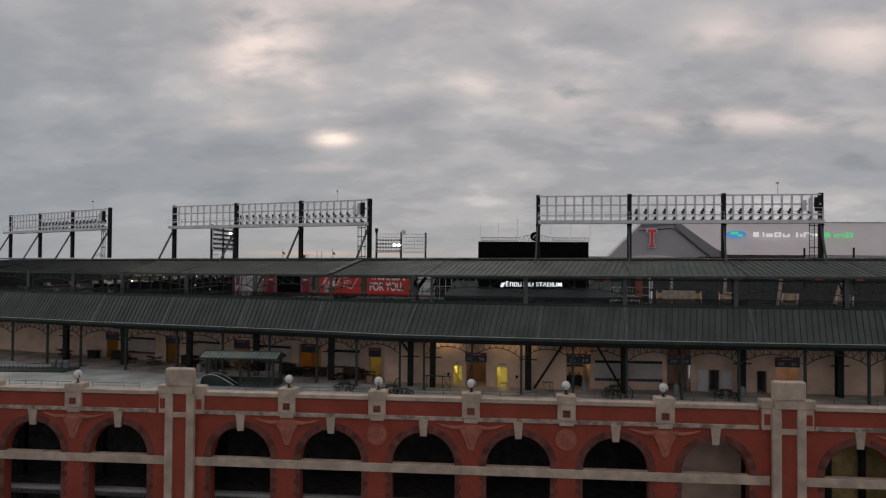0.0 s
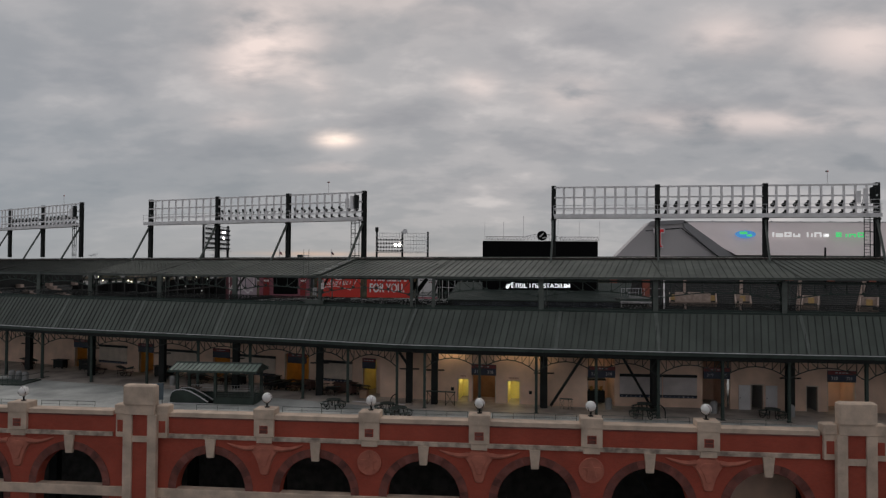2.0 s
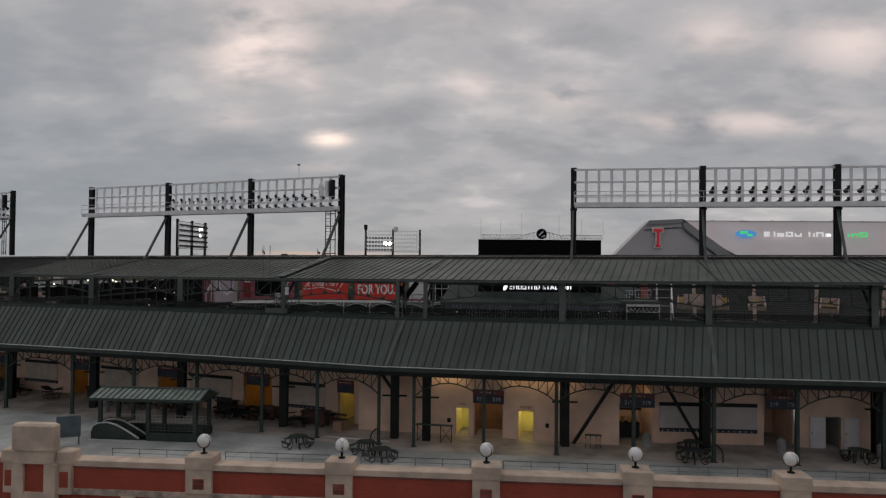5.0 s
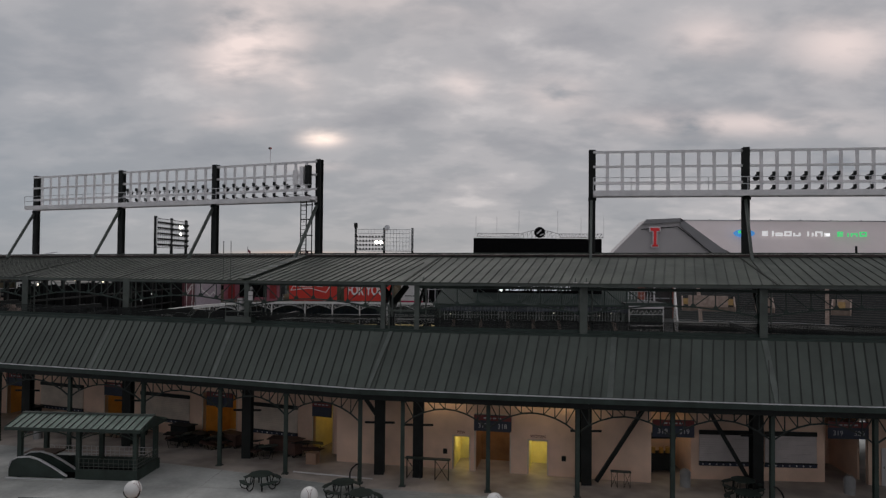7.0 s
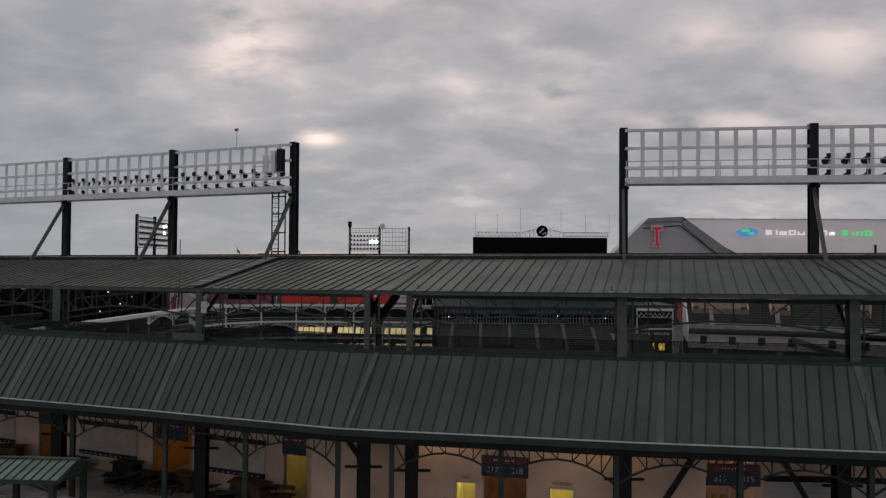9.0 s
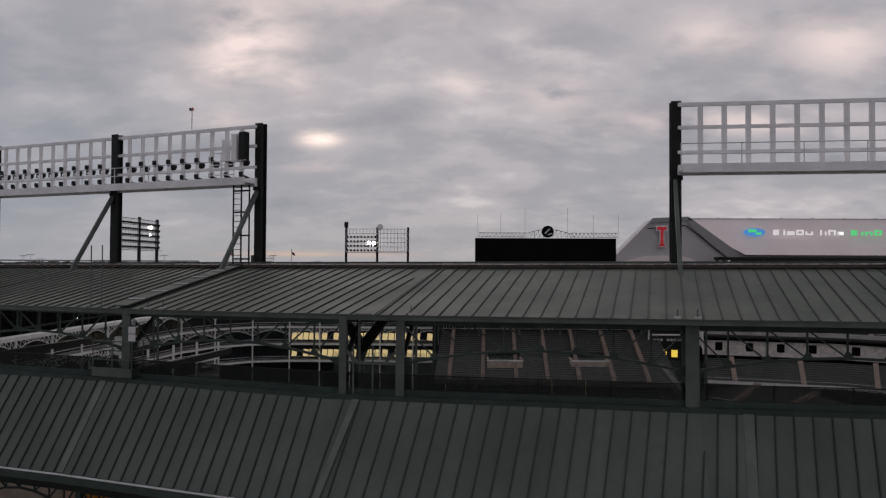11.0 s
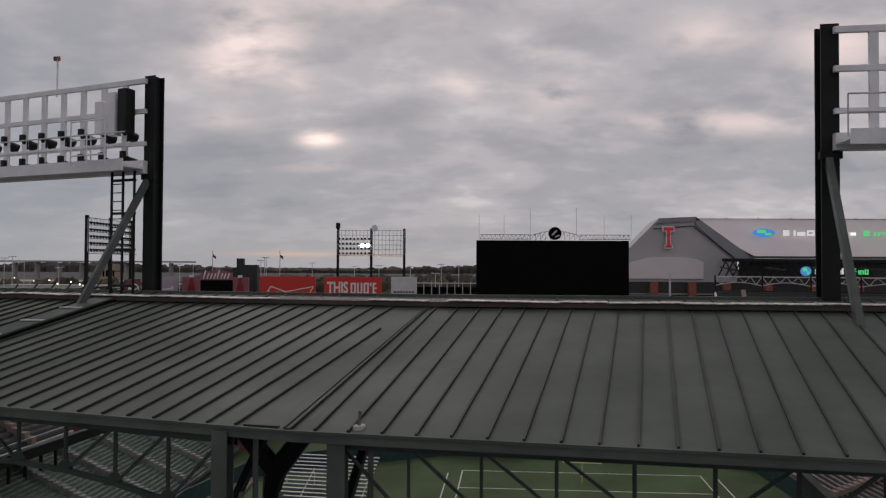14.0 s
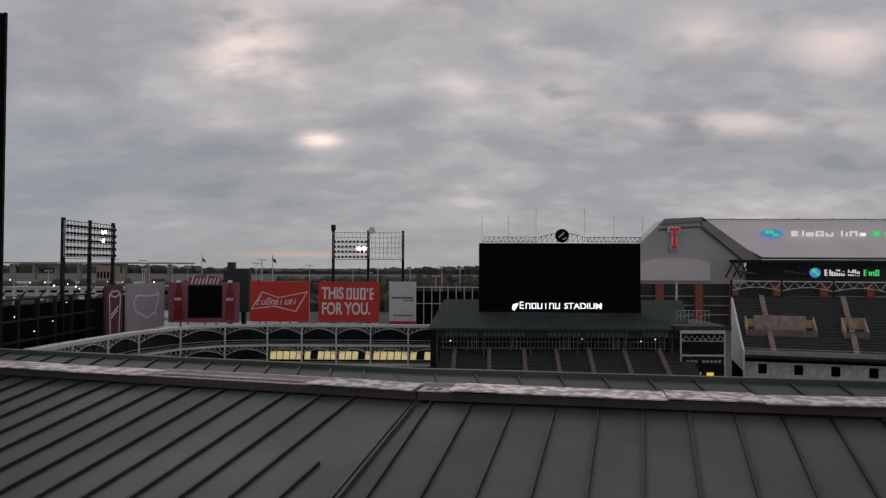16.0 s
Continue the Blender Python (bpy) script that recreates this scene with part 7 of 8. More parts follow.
# two-level terrace with brick arches before the arcade
ter = thing("outfield_terrace", "two-level white railed terrace on red brick arches", "terrace", pose(-66, 150, 0, 0, 0, math.degrees(math.atan2(39, 17))), kind="structure")
TL = math.hypot(17, 39)
for z in (11.0, 7.3):
    part("terrace_floor", MB().box(0, TL, 0, 4.5, z - 0.3, z), CONC2, ter)
    part("terrace_edge", MB().box(0, TL, -0.15, 0.0, z - 0.5, z + 0.1), WHITE, ter)
    rl = MB()
    for dz in (0.45, 0.8, 1.1):
        rl.box(0, TL, -0.12, -0.06, z + dz - 0.03, z + dz + 0.03)
    for k in range(36):
        rl.box(TL * k / 35 - 0.03, TL * k / 35 + 0.03, -0.12, -0.06, z, z + 1.1)
    part("terrace_rail", rl, WHITE, ter)
for k in range(8):
    u = TL * k / 7
    part("terrace_post", MB().box(u - 0.15, u + 0.15, -0.05, 0.3, 7.3, 14.6), WHITE, ter)
    part("brick_pier", MB().box(u - 0.5, u + 0.5, 0.02, 0.9, 0, 6.8), mat("arena_brick", (0.30, 0.09, 0.06), 0.8), ter, "red brick pier")
    if k < 7:
        ar = MB()
        for i in range(8):
            a0, a1 = math.pi * i / 8, math.pi * (i + 1) / 8
            c, r = u + TL / 14, TL / 14 - 0.5
            ar.beam((c - r * math.cos(a0), 0, 5.0 + 1.6 * math.sin(a0)), (c - r * math.cos(a1), 0, 5.0 + 1.6 * math.sin(a1)), 0.16)
        part("white_arch", ar, WHITE, ter)
part("terrace_wall", MB().box(0, TL, 4.5, 4.8, 0, 11), DARK, ter)

# ---- advertising boards above the arcade ----
def board(name, label, x0, x1, z0, z1, ma, y=222.0, rz=0.0):
    b = thing(name, label, "billboard", pose(x0, y, 0, 0, 0, rz), "billboards above the arcade")
    W = x1 - x0
    part("panel", MB().cbox(0, W, 0, 0.5, z0, z1, 0.03), ma, b)
    for u in (W * 0.15, W * 0.5, W * 0.85):
        part("leg", MB().beam((u, 1.0, -1.7), (u, 1.0, z1 - 0.5), 0.3), DARK, b)
    cat = MB().box(0, W, -1.0, -0.2, z0 - 0.35, z0 - 0.25)
    for k in range(5):
        cat.beam((W * (k + 0.5) / 5, -0.9, z0 - 0.3), (W * (k + 0.5) / 5, -0.1, z0 - 0.3), 0.12)
    part("catwalk", cat, GALV, b)
    for u in (W * 0.3, W * 0.7):
        part("board_lamp", MB().cbox(u - 0.15, u + 0.15, -1.2, -0.8, z0 - 0.3, z0 + 0.0, 0.03), DARK, b)
    return b, W


b1, W = board("slogan_board", "bright red billboard with white capitals", -30.9, -17.2, 19.2, 28.2, RED)
text_part("slogan_text", "THIS", 3.7, INK, b1, pose(0.75, -0.03, 25.55, 90) @ Matrix.Diagonal((0.66, 1, 1, 1)), "white capitals", 0.03, "LEFT", 0.028)
for k, kind in enumerate(("ring", "cup", "ring")):
    part("slogan_shape", glyph(MB(), kind, 6.35 + 1.55 * k, 24.25, 1.25, 2.6, 0.4, -0.06, -0.01), INK, b1)
part("slogan_shape", MB().box(10.95, 11.3, -0.06, -0.01, 26.0, 26.85), INK, b1)
part("slogan_shape", glyph(MB(), "comb", 11.6, 24.25, 1.2, 2.6, 0.4, -0.06, -0.01), INK, b1)
text_part("slogan_text", "FOR YOU.", 3.7, INK, b1, pose(0.75, -0.03, 22.05, 90) @ Matrix.Diagonal((0.66, 1, 1, 1)), "white capitals", 0.03, "LEFT", 0.028)
b2, W = board("bowtie_board", "bright red billboard with a white outlined bow tie", -46.4, -33.0, 19.2, 28.3, RED)
pts = [(0.4, 22.0), (2.8, 25.9), (6.4, 24.6), (13.0, 25.9), (10.4, 21.5), (5.6, 22.7)]
bt = MB()
for p, q in zip(pts, pts[1:] + pts[:1]):
    bt.beam((p[0], -0.03, p[1]), (q[0], -0.03, q[1]), 0.06, 0.2)
part("bowtie_outline", bt, INK, b2, "white bow tie outline")
for k, kind in enumerate(("comb", "cup", "ring", "gate", "comb", "bar", "cup", "comb", "bar")):
    part("script_shape", glyph(MB(), kind, 1.5 + 1.05 * k, 22.95 + 0.02 * k, 0.78 if kind != "bar" else 0.4, 1.9 if k == 0 else (1.6 if k == 2 else 1.1), 0.2, -0.07, -0.03, 0.28), INK, b2)
b3, W = board("notice_board", "white billboard with small dark bars and a red foot", -14.9, -8.8, 18.7, 28.3, OFFWHITE)
part("foot_band", MB().box(0.02, W - 0.02, -0.05, -0.01, 18.72, 19.4), mat("magenta", (0.45, 0.02, 0.08), 0.5), b3)
for k in range(7):
    part("text_bar", MB().box(0.6 + 0.72 * k, 1.15 + 0.72 * k, -0.05, -0.01, 24.5, 24.85), DARK, b3)
for k in range(4):
    part("text_bar", MB().box(3.3 + 0.6 * k, 3.75 + 0.6 * k, -0.05, -0.01, 23.9, 24.2), SIGNRED, b3)
for k in range(6):
    part("text_bar", MB().box(1.0 + 0.75 * k, 1.6 + 0.75 * k, -0.05, -0.01, 20.6, 20.85), DARK, b3)
b4, W = board("bottle_board", "dull pink billboard with a dark screen between two bottle shapes", -64.9, -48.9, 18.9, 28.0, PINK)
part("screen", MB().box(4.5, 12.2, -0.12, -0.01, 20.0, 27.3), BLACK, b4, "dark screen")
for cx in (2.3, 14.0):
    prof = [(0.95, 19.6), (1.0, 21.6), (0.85, 22.6), (1.0, 24.0), (0.75, 25.6), (0.38, 26.8), (0.36, 28.0)]
    ring = [(cx + w, z) for w, z in prof] + [(cx - w, z) for w, z in prof[::-1]]
    bo = part("bottle", MB().solid([(x, -0.02, z) for x, z in ring], [(x, -0.3, z) for x, z in ring]), mat("bottle_red", (0.25, 0.02, 0.02), 0.4), b4, "raised dark red bottle shape")
    part("bottle_cap", MB().cbox(cx - 0.5, cx + 0.5, -0.35, 0.0, 27.9, 28.5, 0.05), INK, bo)
    for k in range(4):
        part("bottle_bar", MB().box(cx - 0.8 + 0.42 * k, cx - 0.5 + 0.42 * k, -0.34, -0.3, 23.9, 24.5), INK, bo)
crest = part("crest", MB().solid([(4.6, -0.05, 28.0), (12.0, -0.05, 28.0), (12.0, -0.05, 29.0), (8.3, -0.05, 29.9), (4.6, -0.05, 29.0)], [(4.6, 0.3, 28.0), (12.0, 0.3, 28.0), (12.0, 0.3, 29.0), (8.3, 0.3, 29.9), (4.6, 0.3, 29.0)]), PINK, b4)
for k in range(8):
    part("script_bar", MB().beam((5.2 + 0.82 * k, -0.12, 27.6), (5.7 + 0.82 * k, -0.12, 28.9 if k not in (0, 4) else 29.6), 0.08, 0.3), INK, crest)
b5, W = board("map_board", "pale mauve billboard with a faint map outline", 0, 16.0, 18.2, 28.1, mat("mauve", (0.42, 0.36, 0.40), 0.6, vary=0.1), 0, 0)
b5.matrix_world = pose(-66.0, 204.5, 0, 0, 0, 87)
mp_ = [(2.6, 24.6), (4, 25.6), (8.5, 25.3), (12.3, 25.4), (13.2, 26.0), (13.0, 24.0), (11.8, 22.6), (12.0, 21.0), (10.6, 21.6), (8.4, 20.6), (6.4, 21.4), (3.2, 22.4)]
mo = MB()
for p, q in zip(mp_, mp_[1:] + mp_[:1]):
    mo.beam((p[0], -0.03, p[1]), (q[0], -0.03, q[1]), 0.06, 0.35)
part("map_outline", mo, INK, b5, "pale map outline")
b6, W = board("cup_board", "dark maroon billboard with a pale cup outline", 0, 6.2, 18.0, 28.0, mat("maroon_board", (0.12, 0.035, 0.045), 0.6), 0, 0)
b6.matrix_world = pose(-65.6, 195.5, 0, 0, 0, 89)
co = MB()
for p, q in (((1.0, 26.3), (1.5, 18.8)), ((5.2, 26.3), (4.7, 18.8)), ((1.0, 26.3), (2.2, 26.9)), ((2.2, 26.9), (4.0, 26.9)), ((4.0, 26.9), (5.2, 26.3)), ((1.0, 26.3), (3.1, 25.7)), ((3.1, 25.7), (5.2, 26.3)), ((1.8, 22.4), (4.4, 24.0)), ((1.8, 21.8), (4.2, 23.2))):
    co.beam((p[0], -0.03, p[1]), (q[0], -0.03, q[1]), 0.06, 0.25)
part("cup_outline", co, INK, b6)

# dark open frame of the left field scoreboard
lf = thing("scoreboard_frame", "dark open steel frame behind the outfield boards", "steel frame", kind="structure")
for k in range(14):
    y = 128 + 5.0 * k
    part("upright", MB().box(-68.3, -67.8, y - 0.25, y + 0.25, -1.5, 26.6), DARK, lf)
    part("raker", MB().beam((-67.9, y, 26.4), (-66.9, y + 0.4, 28.0), 0.2), DARK, lf)
    part("cladding", MB().box(-69.6, -69.4, y, y + 4.6, 8.5, 25.6 - 1.2 * (k % 3 == 1)), BLACK, lf)
for z in (26.6, 23.3, 20.1, 17.0):
    part("girt", MB().box(-67.8, -67.5, 128, 195, z - 0.15, z + 0.15), DARK, lf)
for k, (y, z) in enumerate(((168, 20.5), (171, 24.0), (176, 21.4), (181, 22.6), (185, 25.5))):
    part("work_light", MB().ball((-67.2, y, z), 0.09, 8, 6), mat("work_glow", (1, 1, 1), 0.4, emit=(1, 0.97, 0.9, 2.0)), lf, "small work light")
part("rear_wall", MB().box(-75, -74.6, 120, 224, -1.5, 25.0), BLACK, lf)


# ---- light towers beyond the field ----
def tower(m, width, posts, zt, zb, cols, rows, label, lit, bare_from):
    t = thing("light_tower", label, "light tower", m, "outfield light towers")
    for u in posts:
        part("post", MB().box(u - 0.3, u + 0.3, 0, 0.5, -1.5, zt + 0.5), DARK, t)
    for k in range(rows + 1):
        z = zb + (zt - zb) * k / rows
        part("grid_rail", MB().box(0, width, -0.1, 0.0, z - 0.06, z + 0.06), DARK if bare_from > 1 else GALV, t)
    for k in range(cols + 1):
        x = width * k / cols
        part("grid_bar", MB().box(x - 0.05, x + 0.05, -0.1, 0.0, zb, zt), GALV, t)
    fl = MB().tube((0, 0, 0), (0, -0.4, -0.15), 0.16, 8, 0.3).mesh("floodlight", DARK)
    fix_normals(fl)
    for i in range(cols):
        for k in range(rows):
            f = (i + 0.5) / cols
            if f < bare_from and (bare_from > 1 or k < rows * 0.62):
                z = zb + (zt - zb) * (k + 0.35) / rows
                part("floodlight", fl, DARK, t, m=pose(width * f, -0.1, z))
    for x, z in lit:
        part("lit_lamp", MB().tube((x, -0.45, z), (x, -0.55, z), 0.32 if bare_from > 1 else 0.5, 14), LAMPGLOW, t, "glowing flood lamp")
    part("walkway", MB().box(0, width, -0.9, -0.1, zb - 0.4, zb - 0.3), DARK, t)
    return t


tw1 = tower(pose(-29.0, 230, 0), 16.6, (0, 8.35, 16.6), 39.7, 33.7, 18, 5, "light tower beyond the billboards with two lamps lit", ((6.2, 35.9), (7.5, 35.9)), 0.5)
part("top_box", MB().cbox(-0.5, 0.5, -0.3, 0.6, 40.2, 41.6, 0.1), DARK, tw1)
part("dish", MB().tube((9.2, -0.2, 40.2), (9.2, -0.5, 40.3), 0.8, 14).beam((9.2, 0.2, 39.4), (9.2, 0.2, 41.0), 0.15), GALV, tw1)
tower(pose(-69.0, 187, 0, 0, 0, 88), 17.0, (0.2, 8.5, 16.8), 39.8, 33.4, 16, 5, "dark light tower over the open outfield frame", ((11.5, 38.2), (12.6, 38.3), (11.9, 36.6)), 2)
tw3 = thing("roof_light_bank", "low pale floodlight rack on the east stand", "light tower", pose(97, 197, 0, 0, 0, -28), "outfield light towers")
part("rack", MB().box(0, 36, 0, 0.2, 29.4, 32.6), GALV, tw3)
for k in range(34):
    for z in (30.2, 31.6):
        part("floodlight", MB().tube((0.7 + 1.05 * k, -0.05, z), (0.7 + 1.05 * k, -0.35, z - 0.1), 0.36, 8), DARK, tw3)
for u in (0, 12, 24, 36):
    part("post", MB().box(u - 0.25, u + 0.25, 0, 0.4, 24, 35.0), DARK, tw3)

# ---- the domed ballpark behind ----
PANEL = mat("pink_grey_panel", (0.72, 0.64, 0.64), 0.5, vary=0.06, scale=0.05, grain=0.4, bump=0.02)
GREYP = mat("grey_gable", (0.46, 0.435, 0.44), 0.5, vary=0.06, scale=0.05, grain=0.4, bump=0.02)
GREYD = mat("dark_gable", (0.27, 0.265, 0.275), 0.5, vary=0.06, scale=0.05, grain=0.4, bump=0.02)
arena = thing("domed_ballpark", "huge ballpark with a pale gabled roof and lit name", "stadium building")
Y0 = 445.0
gab = [(93, 34), (116, 57.4), (136.5, 58.4), (168, 35)]
part("gable", MB().solid([(x, Y0 + 0.0, z) for x, z in gab], [(x + 4, Y0 + 30, z) for x, z in gab]), GREYP, arena, "grey gable end")
part("gable_edge", MB().solid([(116, Y0 - 1.2, 57.6), (136.5, Y0 - 1.2, 58.6), (139, Y0 - 1.2, 56.6), (114, Y0 - 1.2, 54.6)], [(116, Y0, 57.6), (136.5, Y0, 58.6), (139, Y0, 56.6), (114, Y0, 54.6)]), GREYD, arena)
part("gable_edge", MB().solid([(136.5, Y0 - 1.2, 58.6), (136.5, Y0 - 1.2, 54.0), (158, Y0 - 1.2, 35.2), (169, Y0 - 1.2, 35.2)], [(136.5, Y0, 58.6), (136.5, Y0, 54.0), (158, Y0, 35.2), (169, Y0, 35.2)]), GREYD, arena)
part("main_roof", MB().solid([(136.5, Y0 + 20, 58.4), (168, Y0 - 4, 36.6), (420, Y0 - 4, 36.6), (420, Y0 + 20, 59.0)], [(136.5, Y0 + 60, 58.0), (168, Y0 + 60, 36), (420, Y0 + 60, 36), (420, Y0 + 60, 58.6)]), PANEL, arena, "pale pinkish roof")
rb = MB()
for k in range(14):
    rb.beam((143 + 19 * k, Y0 + 20, 58.9), (143 + 19 * k, Y0 + 20, 59.7), 0.5)
rb.beam((137, Y0 + 20, 58.75), (420, Y0 + 20, 59.3), 0.5)
part("ridge_line", rb, GREYD, arena)
arc = [(70, 23.7), (140.8, 23.7), (140.8, 33.1), (137.7, 34.5), (133, 35.5), (127, 35.9), (120.6, 36.0), (111.4, 35.5), (102, 33.3), (90, 29.5), (78, 25.5)]
part("lower_band", MB().solid([(x, Y0 - 1, z) for x, z in arc], [(x, Y0 + 5, z) for x, z in arc]), PANEL, arena, "pale curved lower band")
part("gable_skirt", MB().box(70, 160, Y0 + 0.2, Y0 + 5, 22, 35.0), GREYP, arena)
part("inset_line", MB().beam((113, Y0 - 0.2, 51.6), (134.8, Y0 - 0.2, 53.4), 0.5, 0.5), DARK, arena)
part("inset_line", MB().beam((134.8, Y0 - 1.4, 53.4), (157.8, Y0 - 1.4, 35.6), 0.5, 0.5), DARK, arena)
part("eave_truss", MB().box(150, 420, Y0 - 8, Y0 - 4, 33.4, 35.2), DARK, arena)
tr = MB()
for k in range(20):
    x = 146 + 4 * k
    tr.beam((x, Y0 - 9, 25.6), (x + 4, Y0 - 9, 33.6), 0.6).beam((x + 4, Y0 - 9, 33.6), (x + 8, Y0 - 9, 25.6), 0.5)
part("truss", tr, DARK, arena)
part("dark_front", MB().box(88, 160, Y0 - 3, Y0 - 2, -1.7, 22.0).box(160, 420, Y0 - 3, Y0 - 2, -1.7, 33.6), mat("arena_dark", (0.035, 0.03, 0.03), 0.7), arena)
for x in (92, 112, 133, 152, 175, 200, 225, 250):
    part("brick_pier", MB().box(x - 2.0, x + 2.0, Y0 - 6, Y0 - 3, -1.7, 21.8), mat("arena_brick", (0.30, 0.09, 0.06), 0.8), arena, "red brick pier")
for z in (5, 10, 15):
    part("floor_line", MB().box(88, 420, Y0 - 4, Y0 - 3, z, z + 0.6), GREYD, arena)
tm = part("letter_mark", MB().box(117.6, 124.4, Y0 - 1.9, Y0 - 1.3, 50.0, 53.2).box(119.6, 122.4, Y0 - 1.9, Y0 - 1.3, 41.2, 50).box(118.6, 123.4, Y0 - 1.9, Y0 - 1.3, 40.6, 42.8), mat("mark_white", (0.75, 0.75, 0.78), 0.5), arena, "red letter shape with a pale rim")
part("letter_face", MB().box(118.3, 123.7, Y0 - 2.2, Y0 - 1.92, 50.7, 52.5).box(120.2, 121.8, Y0 - 2.2, Y0 - 1.92, 41.8, 50.7).box(119.2, 122.8, Y0 - 2.2, Y0 - 1.92, 41.3, 42.1), mat("mark_red", (0.50, 0.02, 0.03), 0.5, emit=(1, 0.05, 0.05, 0.12)), tm)
GLOWW, GLOWG, GLOWB = mat("glow_white", (0.9, 0.9, 0.9), 0.5, emit=(1, 1, 1, 0.45)), mat("glow_green", (0.1, 0.8, 0.3), 0.5, emit=(0.08, 0.8, 0.22, 0.55)), mat("glow_blue", (0.1, 0.3, 0.8), 0.5, emit=(0.08, 0.35, 0.75, 0.45))


def name_bars(x, y, z, s, tall=1.0):
    """Plain glyph blocks: a round mark, nine white bars, five green bars. tall flattens them."""
    v = s * tall
    rim = [(x + 1.8 * s * math.cos(2 * math.pi * i / 20), z + 1.6 * v * math.sin(2 * math.pi * i / 20)) for i in range(20)]
    mk = part("round_mark", MB().solid([(p, y, q) for p, q in rim], [(p, y - 0.4, q) for p, q in rim]), GLOWB, arena, "round blue and green mark")
    part("mark_patch", MB().box(x - 1.0 * s, x + 0.3 * s, y - 0.6, y - 0.4, z, z + 1.1 * v), GLOWG, mk)
    part("mark_patch", MB().box(x + 0.2 * s, x + 1.1 * s, y - 0.6, y - 0.4, z - 0.9 * v, z - 0.1 * v), GLOWG, mk)
    xs = x + 3.0 * s
    for k in range(15):
        if k in (5, 10):
            xs += 0.7 * s
            continue
        ma = GLOWW if k < 10 else GLOWG
        h = (2.0 if k in (0, 1, 3, 6, 8, 11, 14) else 1.4) * v
        z0 = z - 1.0 * v
        adv = 0.75 if k in (1, 6, 7, 12) else 1.5
        kind = ("comb", "bar", "ring", "ring", "cup", "", "bar", "bar", "gate", "comb", "", "comb", "bar", "gate", "ring")[k]
        part("glyph_shape", glyph(MB(), kind, xs + 0.08 * s, z0, adv * 0.78 * s, h, 0.34 * s * min(1.0, tall + 0.3), y - 0.4, y), ma, arena)
        xs += adv * s


name_bars(177.5, Y0 + 6, 50.0, 3.6, 0.42)
name_bars(193.0, Y0 - 10, 28.4, 1.64)
part("arena_post", MB().beam((108, 400, -1.7), (108, 400, 27), 0.7).box(105.5, 110.5, 399, 400, 26.6, 27.2), OFFWHITE, arena)

# ---- distance ----
rng = random.Random(21)
TREE1 = mat("autumn_wood", (0.085, 0.065, 0.040), 0.9, vary=0.6, scale=0.03, grain=0.15, tint=(0.040, 0.045, 0.028), bump=0)
TREE2 = mat("far_wood", (0.085, 0.075, 0.062), 0.95, vary=0.4, scale=0.01, grain=0.06, bump=0)


def wood(name, y, x0, x1, ground, height, rough, ma, label, step):
    """A belt of many separate crowns of uneven size."""
    w = MB()
    x = x0
    while x < x1:
        for lay in range(2):
            hh = height * rng.uniform(1 - rough, 1.0) * (0.75 + 0.25 * math.sin(x * 0.004 + y))
            r = step * rng.uniform(0.6, 1.25)
            cx, cy = x + rng.uniform(-step, step), y + lay * step * 1.5 + rng.uniform(-step, step)
            n = 6
            ang = rng.uniform(0, 1)
            ring0 = [(cx + r * math.cos(ang + 2 * math.pi * i / n), cy + r * math.sin(ang + 2 * math.pi * i / n), ground) for i in range(n)]
            ring1 = [(cx + r * rng.uniform(0.8, 1.15) * math.cos(ang + 2 * math.pi * i / n), cy + r * math.sin(ang + 2 * math.pi * i / n), ground + hh * rng.uniform(0.5, 0.75)) for i in range(n)]
            ring2 = [(cx + r * 0.5 * rng.uniform(0.5, 1.2) * math.cos(ang + 2 * math.pi * i / n), cy + r * 0.5 * math.sin(ang + 2 * math.pi * i / n), ground + hh * rng.uniform(0.9, 1.0)) for i in range(n)]
            w.solid(ring0, ring1), w.solid(ring1, ring2)
        x += step
    tagged(part(name, w.mesh(name, ma), ma), label, "woodland", kind="stuff")


wood("near_wood", 560, -330, 130, -1.7, 17, 0.5, TREE1, "brown autumn trees behind the car parks", 5)
wood("middle_wood", 800, -520, 330, -1.7, 21, 0.5, TREE1, "belt of brown and dull green trees", 7)
wood("far_wood", 1250, -300, 800, -1.7, 27, 0.5, TREE2, "hazy far woodland", 10)
wood("skyline_wood", 2300, -1700, 1700, -1.7, 37, 0.35, TREE2, "low wooded skyline", 18)


def block(name, label, x0, x1, y0, y1, h, ma, wins=0):
    b = thing(name, label, "building", pose((x0 + x1) / 2, (y0 + y1) / 2, -1.7))
    w, d = (x1 - x0) / 2, (y1 - y0) / 2
    part("wall", MB().box(-w, w, -d, d, 0, h), ma, b)
    part("roof", MB().box(-w - 0.5, w + 0.5, -d - 0.5, d + 0.5, h, h + 0.8), CONC2, b)
    for k in range(wins):
        part("window", MB().box(-w + 2 * w * (k + 0.2) / wins, -w + 2 * w * (k + 0.8) / wins, -d - 0.1, -d, h * 0.45, h * 0.75), BLACK, b)


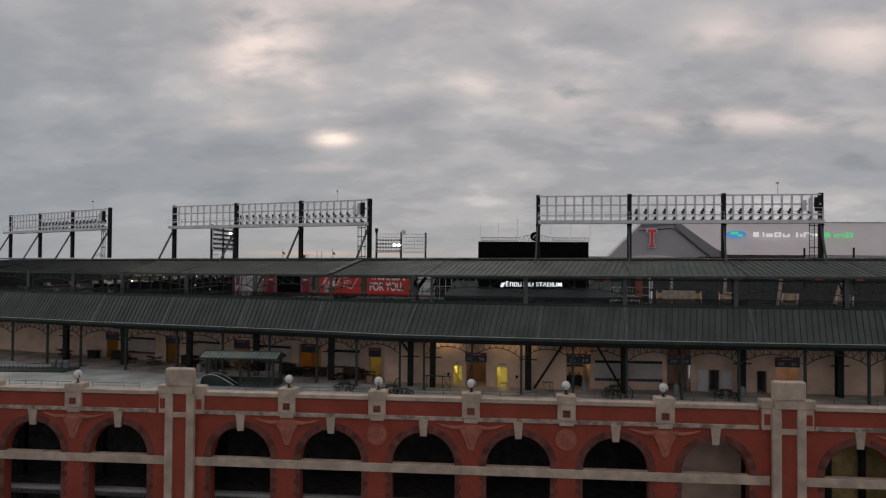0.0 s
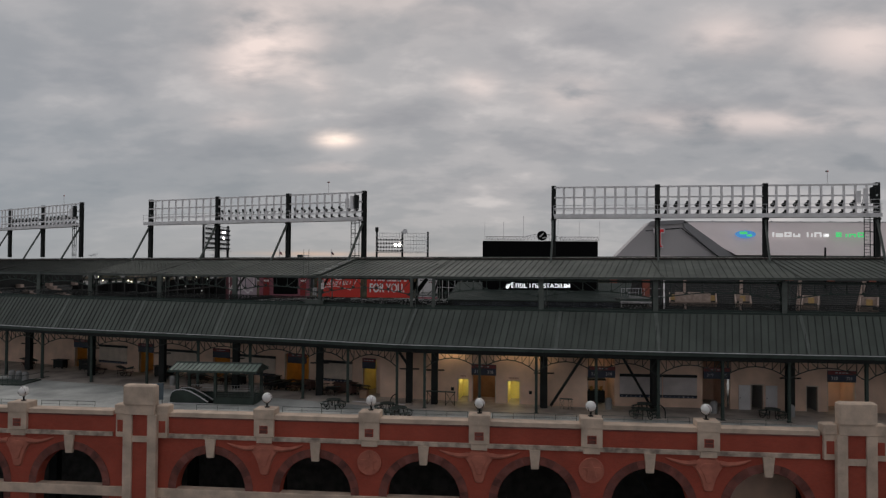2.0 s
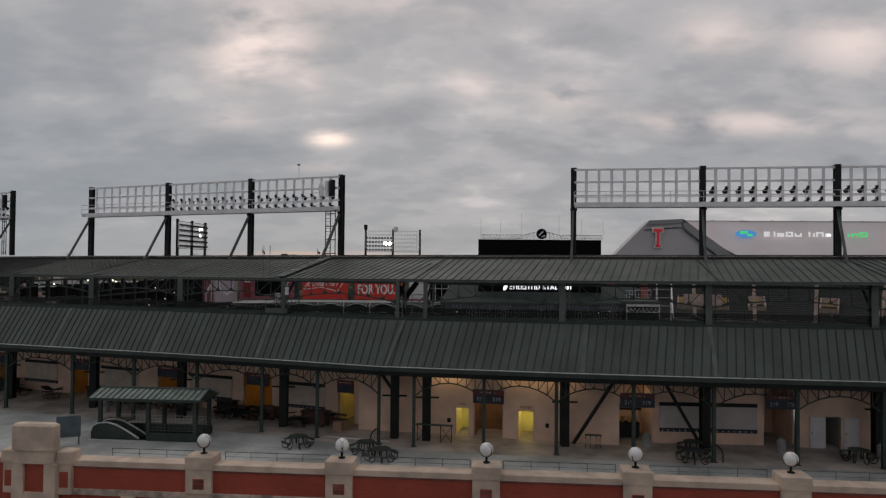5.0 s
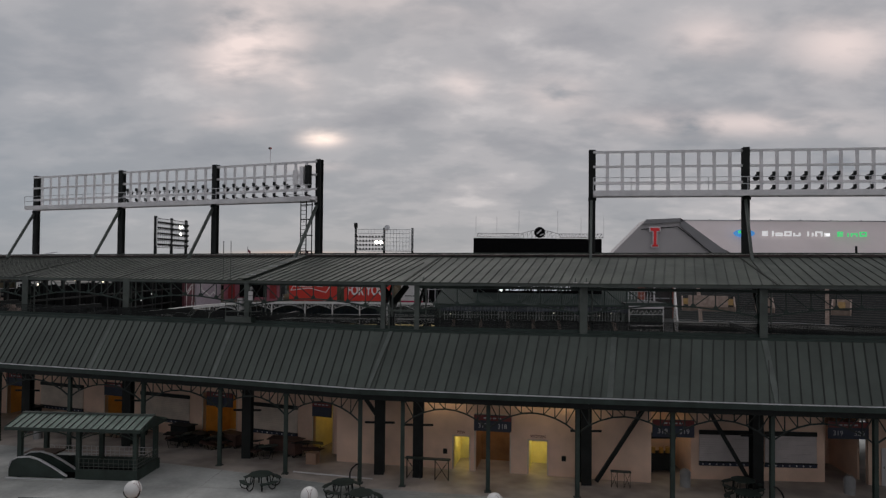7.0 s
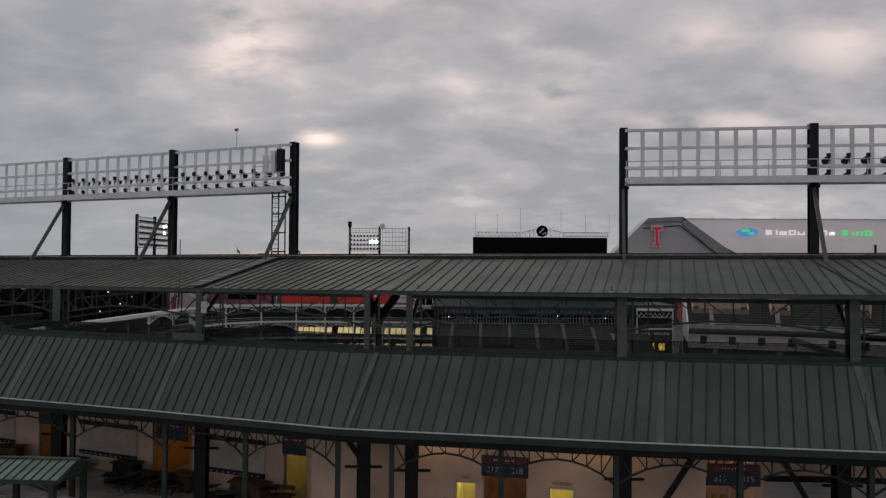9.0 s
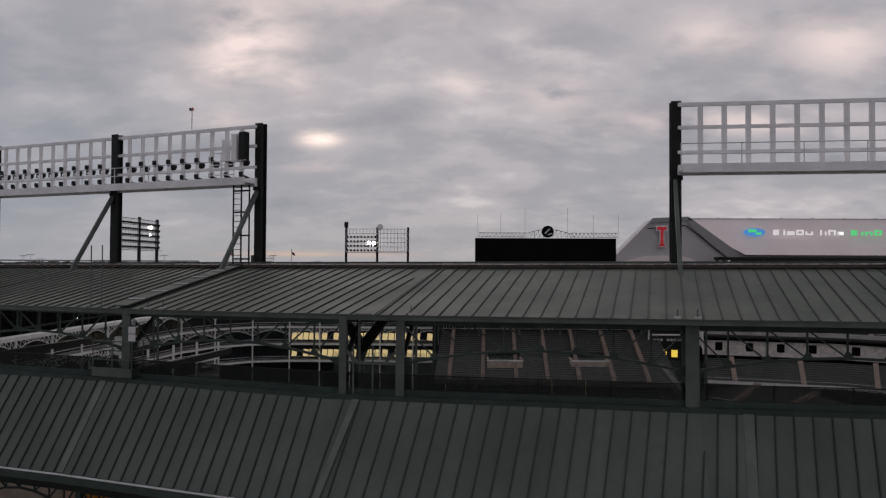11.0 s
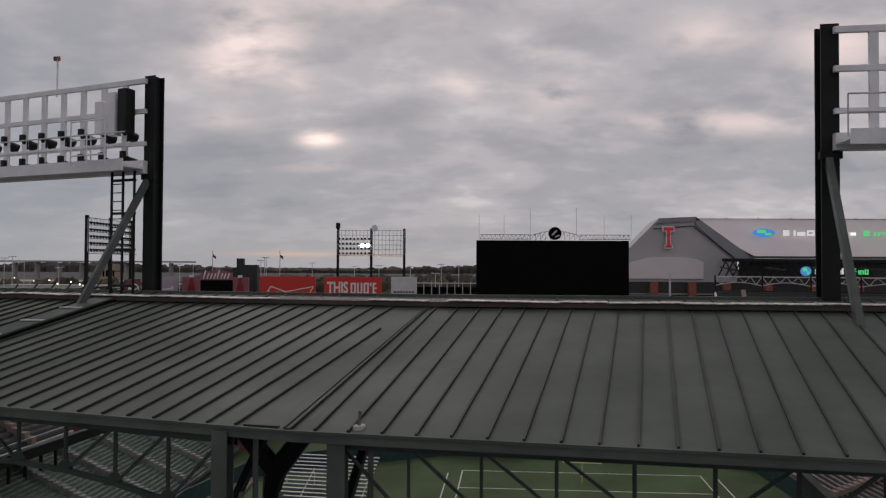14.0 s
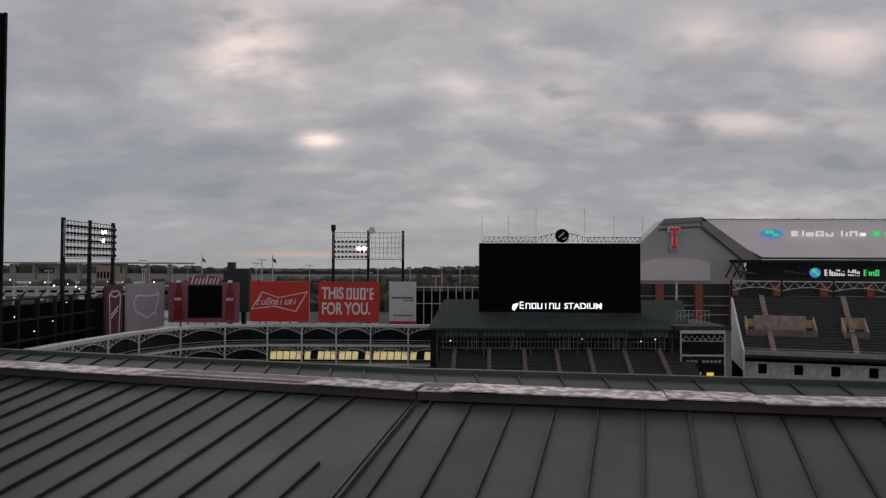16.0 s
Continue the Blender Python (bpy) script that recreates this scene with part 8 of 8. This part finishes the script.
PALE = mat("pale_shed", (0.55, 0.54, 0.52), 0.7, vary=0.1, scale=0.01, grain=0.05)
block("factory_shed", "long pale factory shed far off", -700, -400, 900, 980, 8, PALE, 20)
block("factory_shed", "wide pale shed far off", -470, -330, 760, 820, 8, PALE, 12)
block("hall", "tan office block far off", -488, -465, 1000, 1020, 29, mat("tan_block", (0.35, 0.26, 0.2), 0.8), 5)
block("hall", "low white building with a flat roof", 10, 75, 500, 520, 8, PALE, 7)
block("hall", "low brown hall by the road", -260, -190, 640, 660, 14, mat("brown_hall", (0.2, 0.13, 0.1), 0.8), 6)
ov = thing("overpass", "long pale elevated road far off", "bridge", kind="structure")
# distance haze is put into the deck's blue-grey colour
part("deck", MB().box(-1150, -390, 1080, 1100, 30.9, 33.2), mat("hazy_concrete", (0.30, 0.33, 0.37), 0.8), ov)
for k in range(22):
    part("pier", MB().box(-1140 + 34 * k, -1136 + 34 * k, 1086, 1094, -1.7, 30.2), CONC2, ov)
lot = MB()
for y0, y1, x0, x1 in ((330, 470, -330, -90), (490, 620, -560, -160), (640, 740, -640, -250), (300, 420, -60, 60)):
    lot.slab([(x0, y0, -1.6), (x1, y0, -1.6), (x1, y1, -1.6), (x0, y1, -1.6)], 0.08)
tagged(part("car_park", lot, mat("pale_lot", (0.30, 0.30, 0.29), 0.8, vary=0.25, scale=0.05, grain=0.4)), "pale concrete car parks beyond the stadium", "car park", kind="structure")


def pole(x, y, h, heads):
    p = thing("lamp_pole", "tall thin car park lamp pole", "lamp pole", pose(x, y, -1.7), "car park lamp poles")
    part("shaft", MB().tube((0, 0, 0), (0, 0, h), 0.22, 6, 0.12), GALV, p)
    part("head", MB().box(-1.6, 1.6, -0.3, 0.3, h - 0.3, h), GALV, p)
    return p


for i in range(34):
    x = -330 + 11.5 * i + rng.uniform(-4, 4)
    pole(x, 330 + 90 * rng.random(), 30 + 6 * rng.random(), 2)
pole(-6.8, 330, 29.5, 2)
lampm = MB()
for i in range(46):
    lampm.ball((-620 + 560 * rng.random(), 480 + 350 * rng.random(), rng.uniform(6, 16)), rng.uniform(0.4, 0.8), 6, 4)
tagged(part("far_lamps", lampm, mat("far_glow", (1, 0.9, 0.7), 0.4, emit=(1.0, 0.85, 0.6, 3.0))), "many small lit street lamps far off", "street lamps", kind="stuff")
for i, (x, col) in enumerate(((-62.5, (0.3, 0.1, 0.12)), (-45.0, (0.08, 0.02, 0.03)))):
    f = thing("flag_pole", "flag on a thin pole above the billboards", "flag", pose(x, 236, 0), "flags")
    part("pole", MB().tube((0, 0, -1.5), (0, 0, 34.5), 0.1, 6), GALV, f)
    fl = MB()
    for k in range(5):
        fl.solid([(0.3 * k, 0.15 * math.sin(k), 32.9 - 0.2 * k), (0.3 * k + 0.3, 0.15 * math.sin(k + 1), 32.7 - 0.2 * k), (0.3 * k + 0.3, 0.15 * math.sin(k + 1), 33.9 - 0.2 * k), (0.3 * k, 0.15 * math.sin(k), 34.2 - 0.2 * k)],
                 [(0.3 * k, 0.04 + 0.15 * math.sin(k), 32.9 - 0.2 * k), (0.3 * k + 0.3, 0.04 + 0.15 * math.sin(k + 1), 32.7 - 0.2 * k), (0.3 * k + 0.3, 0.04 + 0.15 * math.sin(k + 1), 33.9 - 0.2 * k), (0.3 * k, 0.04 + 0.15 * math.sin(k), 34.2 - 0.2 * k)])
    part("cloth", fl, mat("flag_%d" % i, col, 0.8), f, m=Matrix.Translation((0, 0, 13.2)) @ Matrix.Scale(0.6, 4))
scr = thing("service_screen", "dark steel screen of a service yard beyond the arcade", "screen", pose(-11, 262, 0), kind="structure")
for k in range(9):
    part("screen_panel", MB().box(2.3 * k, 2.3 * k + 2.2, 0, 0.3, -1.7, 24.6), BLACK, scr)
    part("screen_post", MB().box(2.3 * k - 0.12, 2.3 * k + 0.12, -0.3, 0, -1.7, 26.2), GALV, scr)
part("screen_rail", MB().box(0, 20.6, -0.2, 0, 25.6, 25.9).box(0, 20.6, -0.2, 0, 21.0, 21.2), GALV, scr)
tk = thing("dark_sign_block", "dark green stepped sign block behind the boards", "sign", pose(-58.5, 240, 0))
part("block", MB().box(0, 6.5, 0, 2, 20, 30.2).box(1.0, 2.6, 0, 2, 30.2, 32.6).box(2.6, 6.5, 0, 2, 30.2, 30.9), mat("dark_sign", (0.02, 0.03, 0.03), 0.6), tk)
part("leg", MB().box(1, 2, 0.5, 1.5, -1.7, 20).box(4.5, 5.5, 0.5, 1.5, -1.7, 20), DARK, tk)
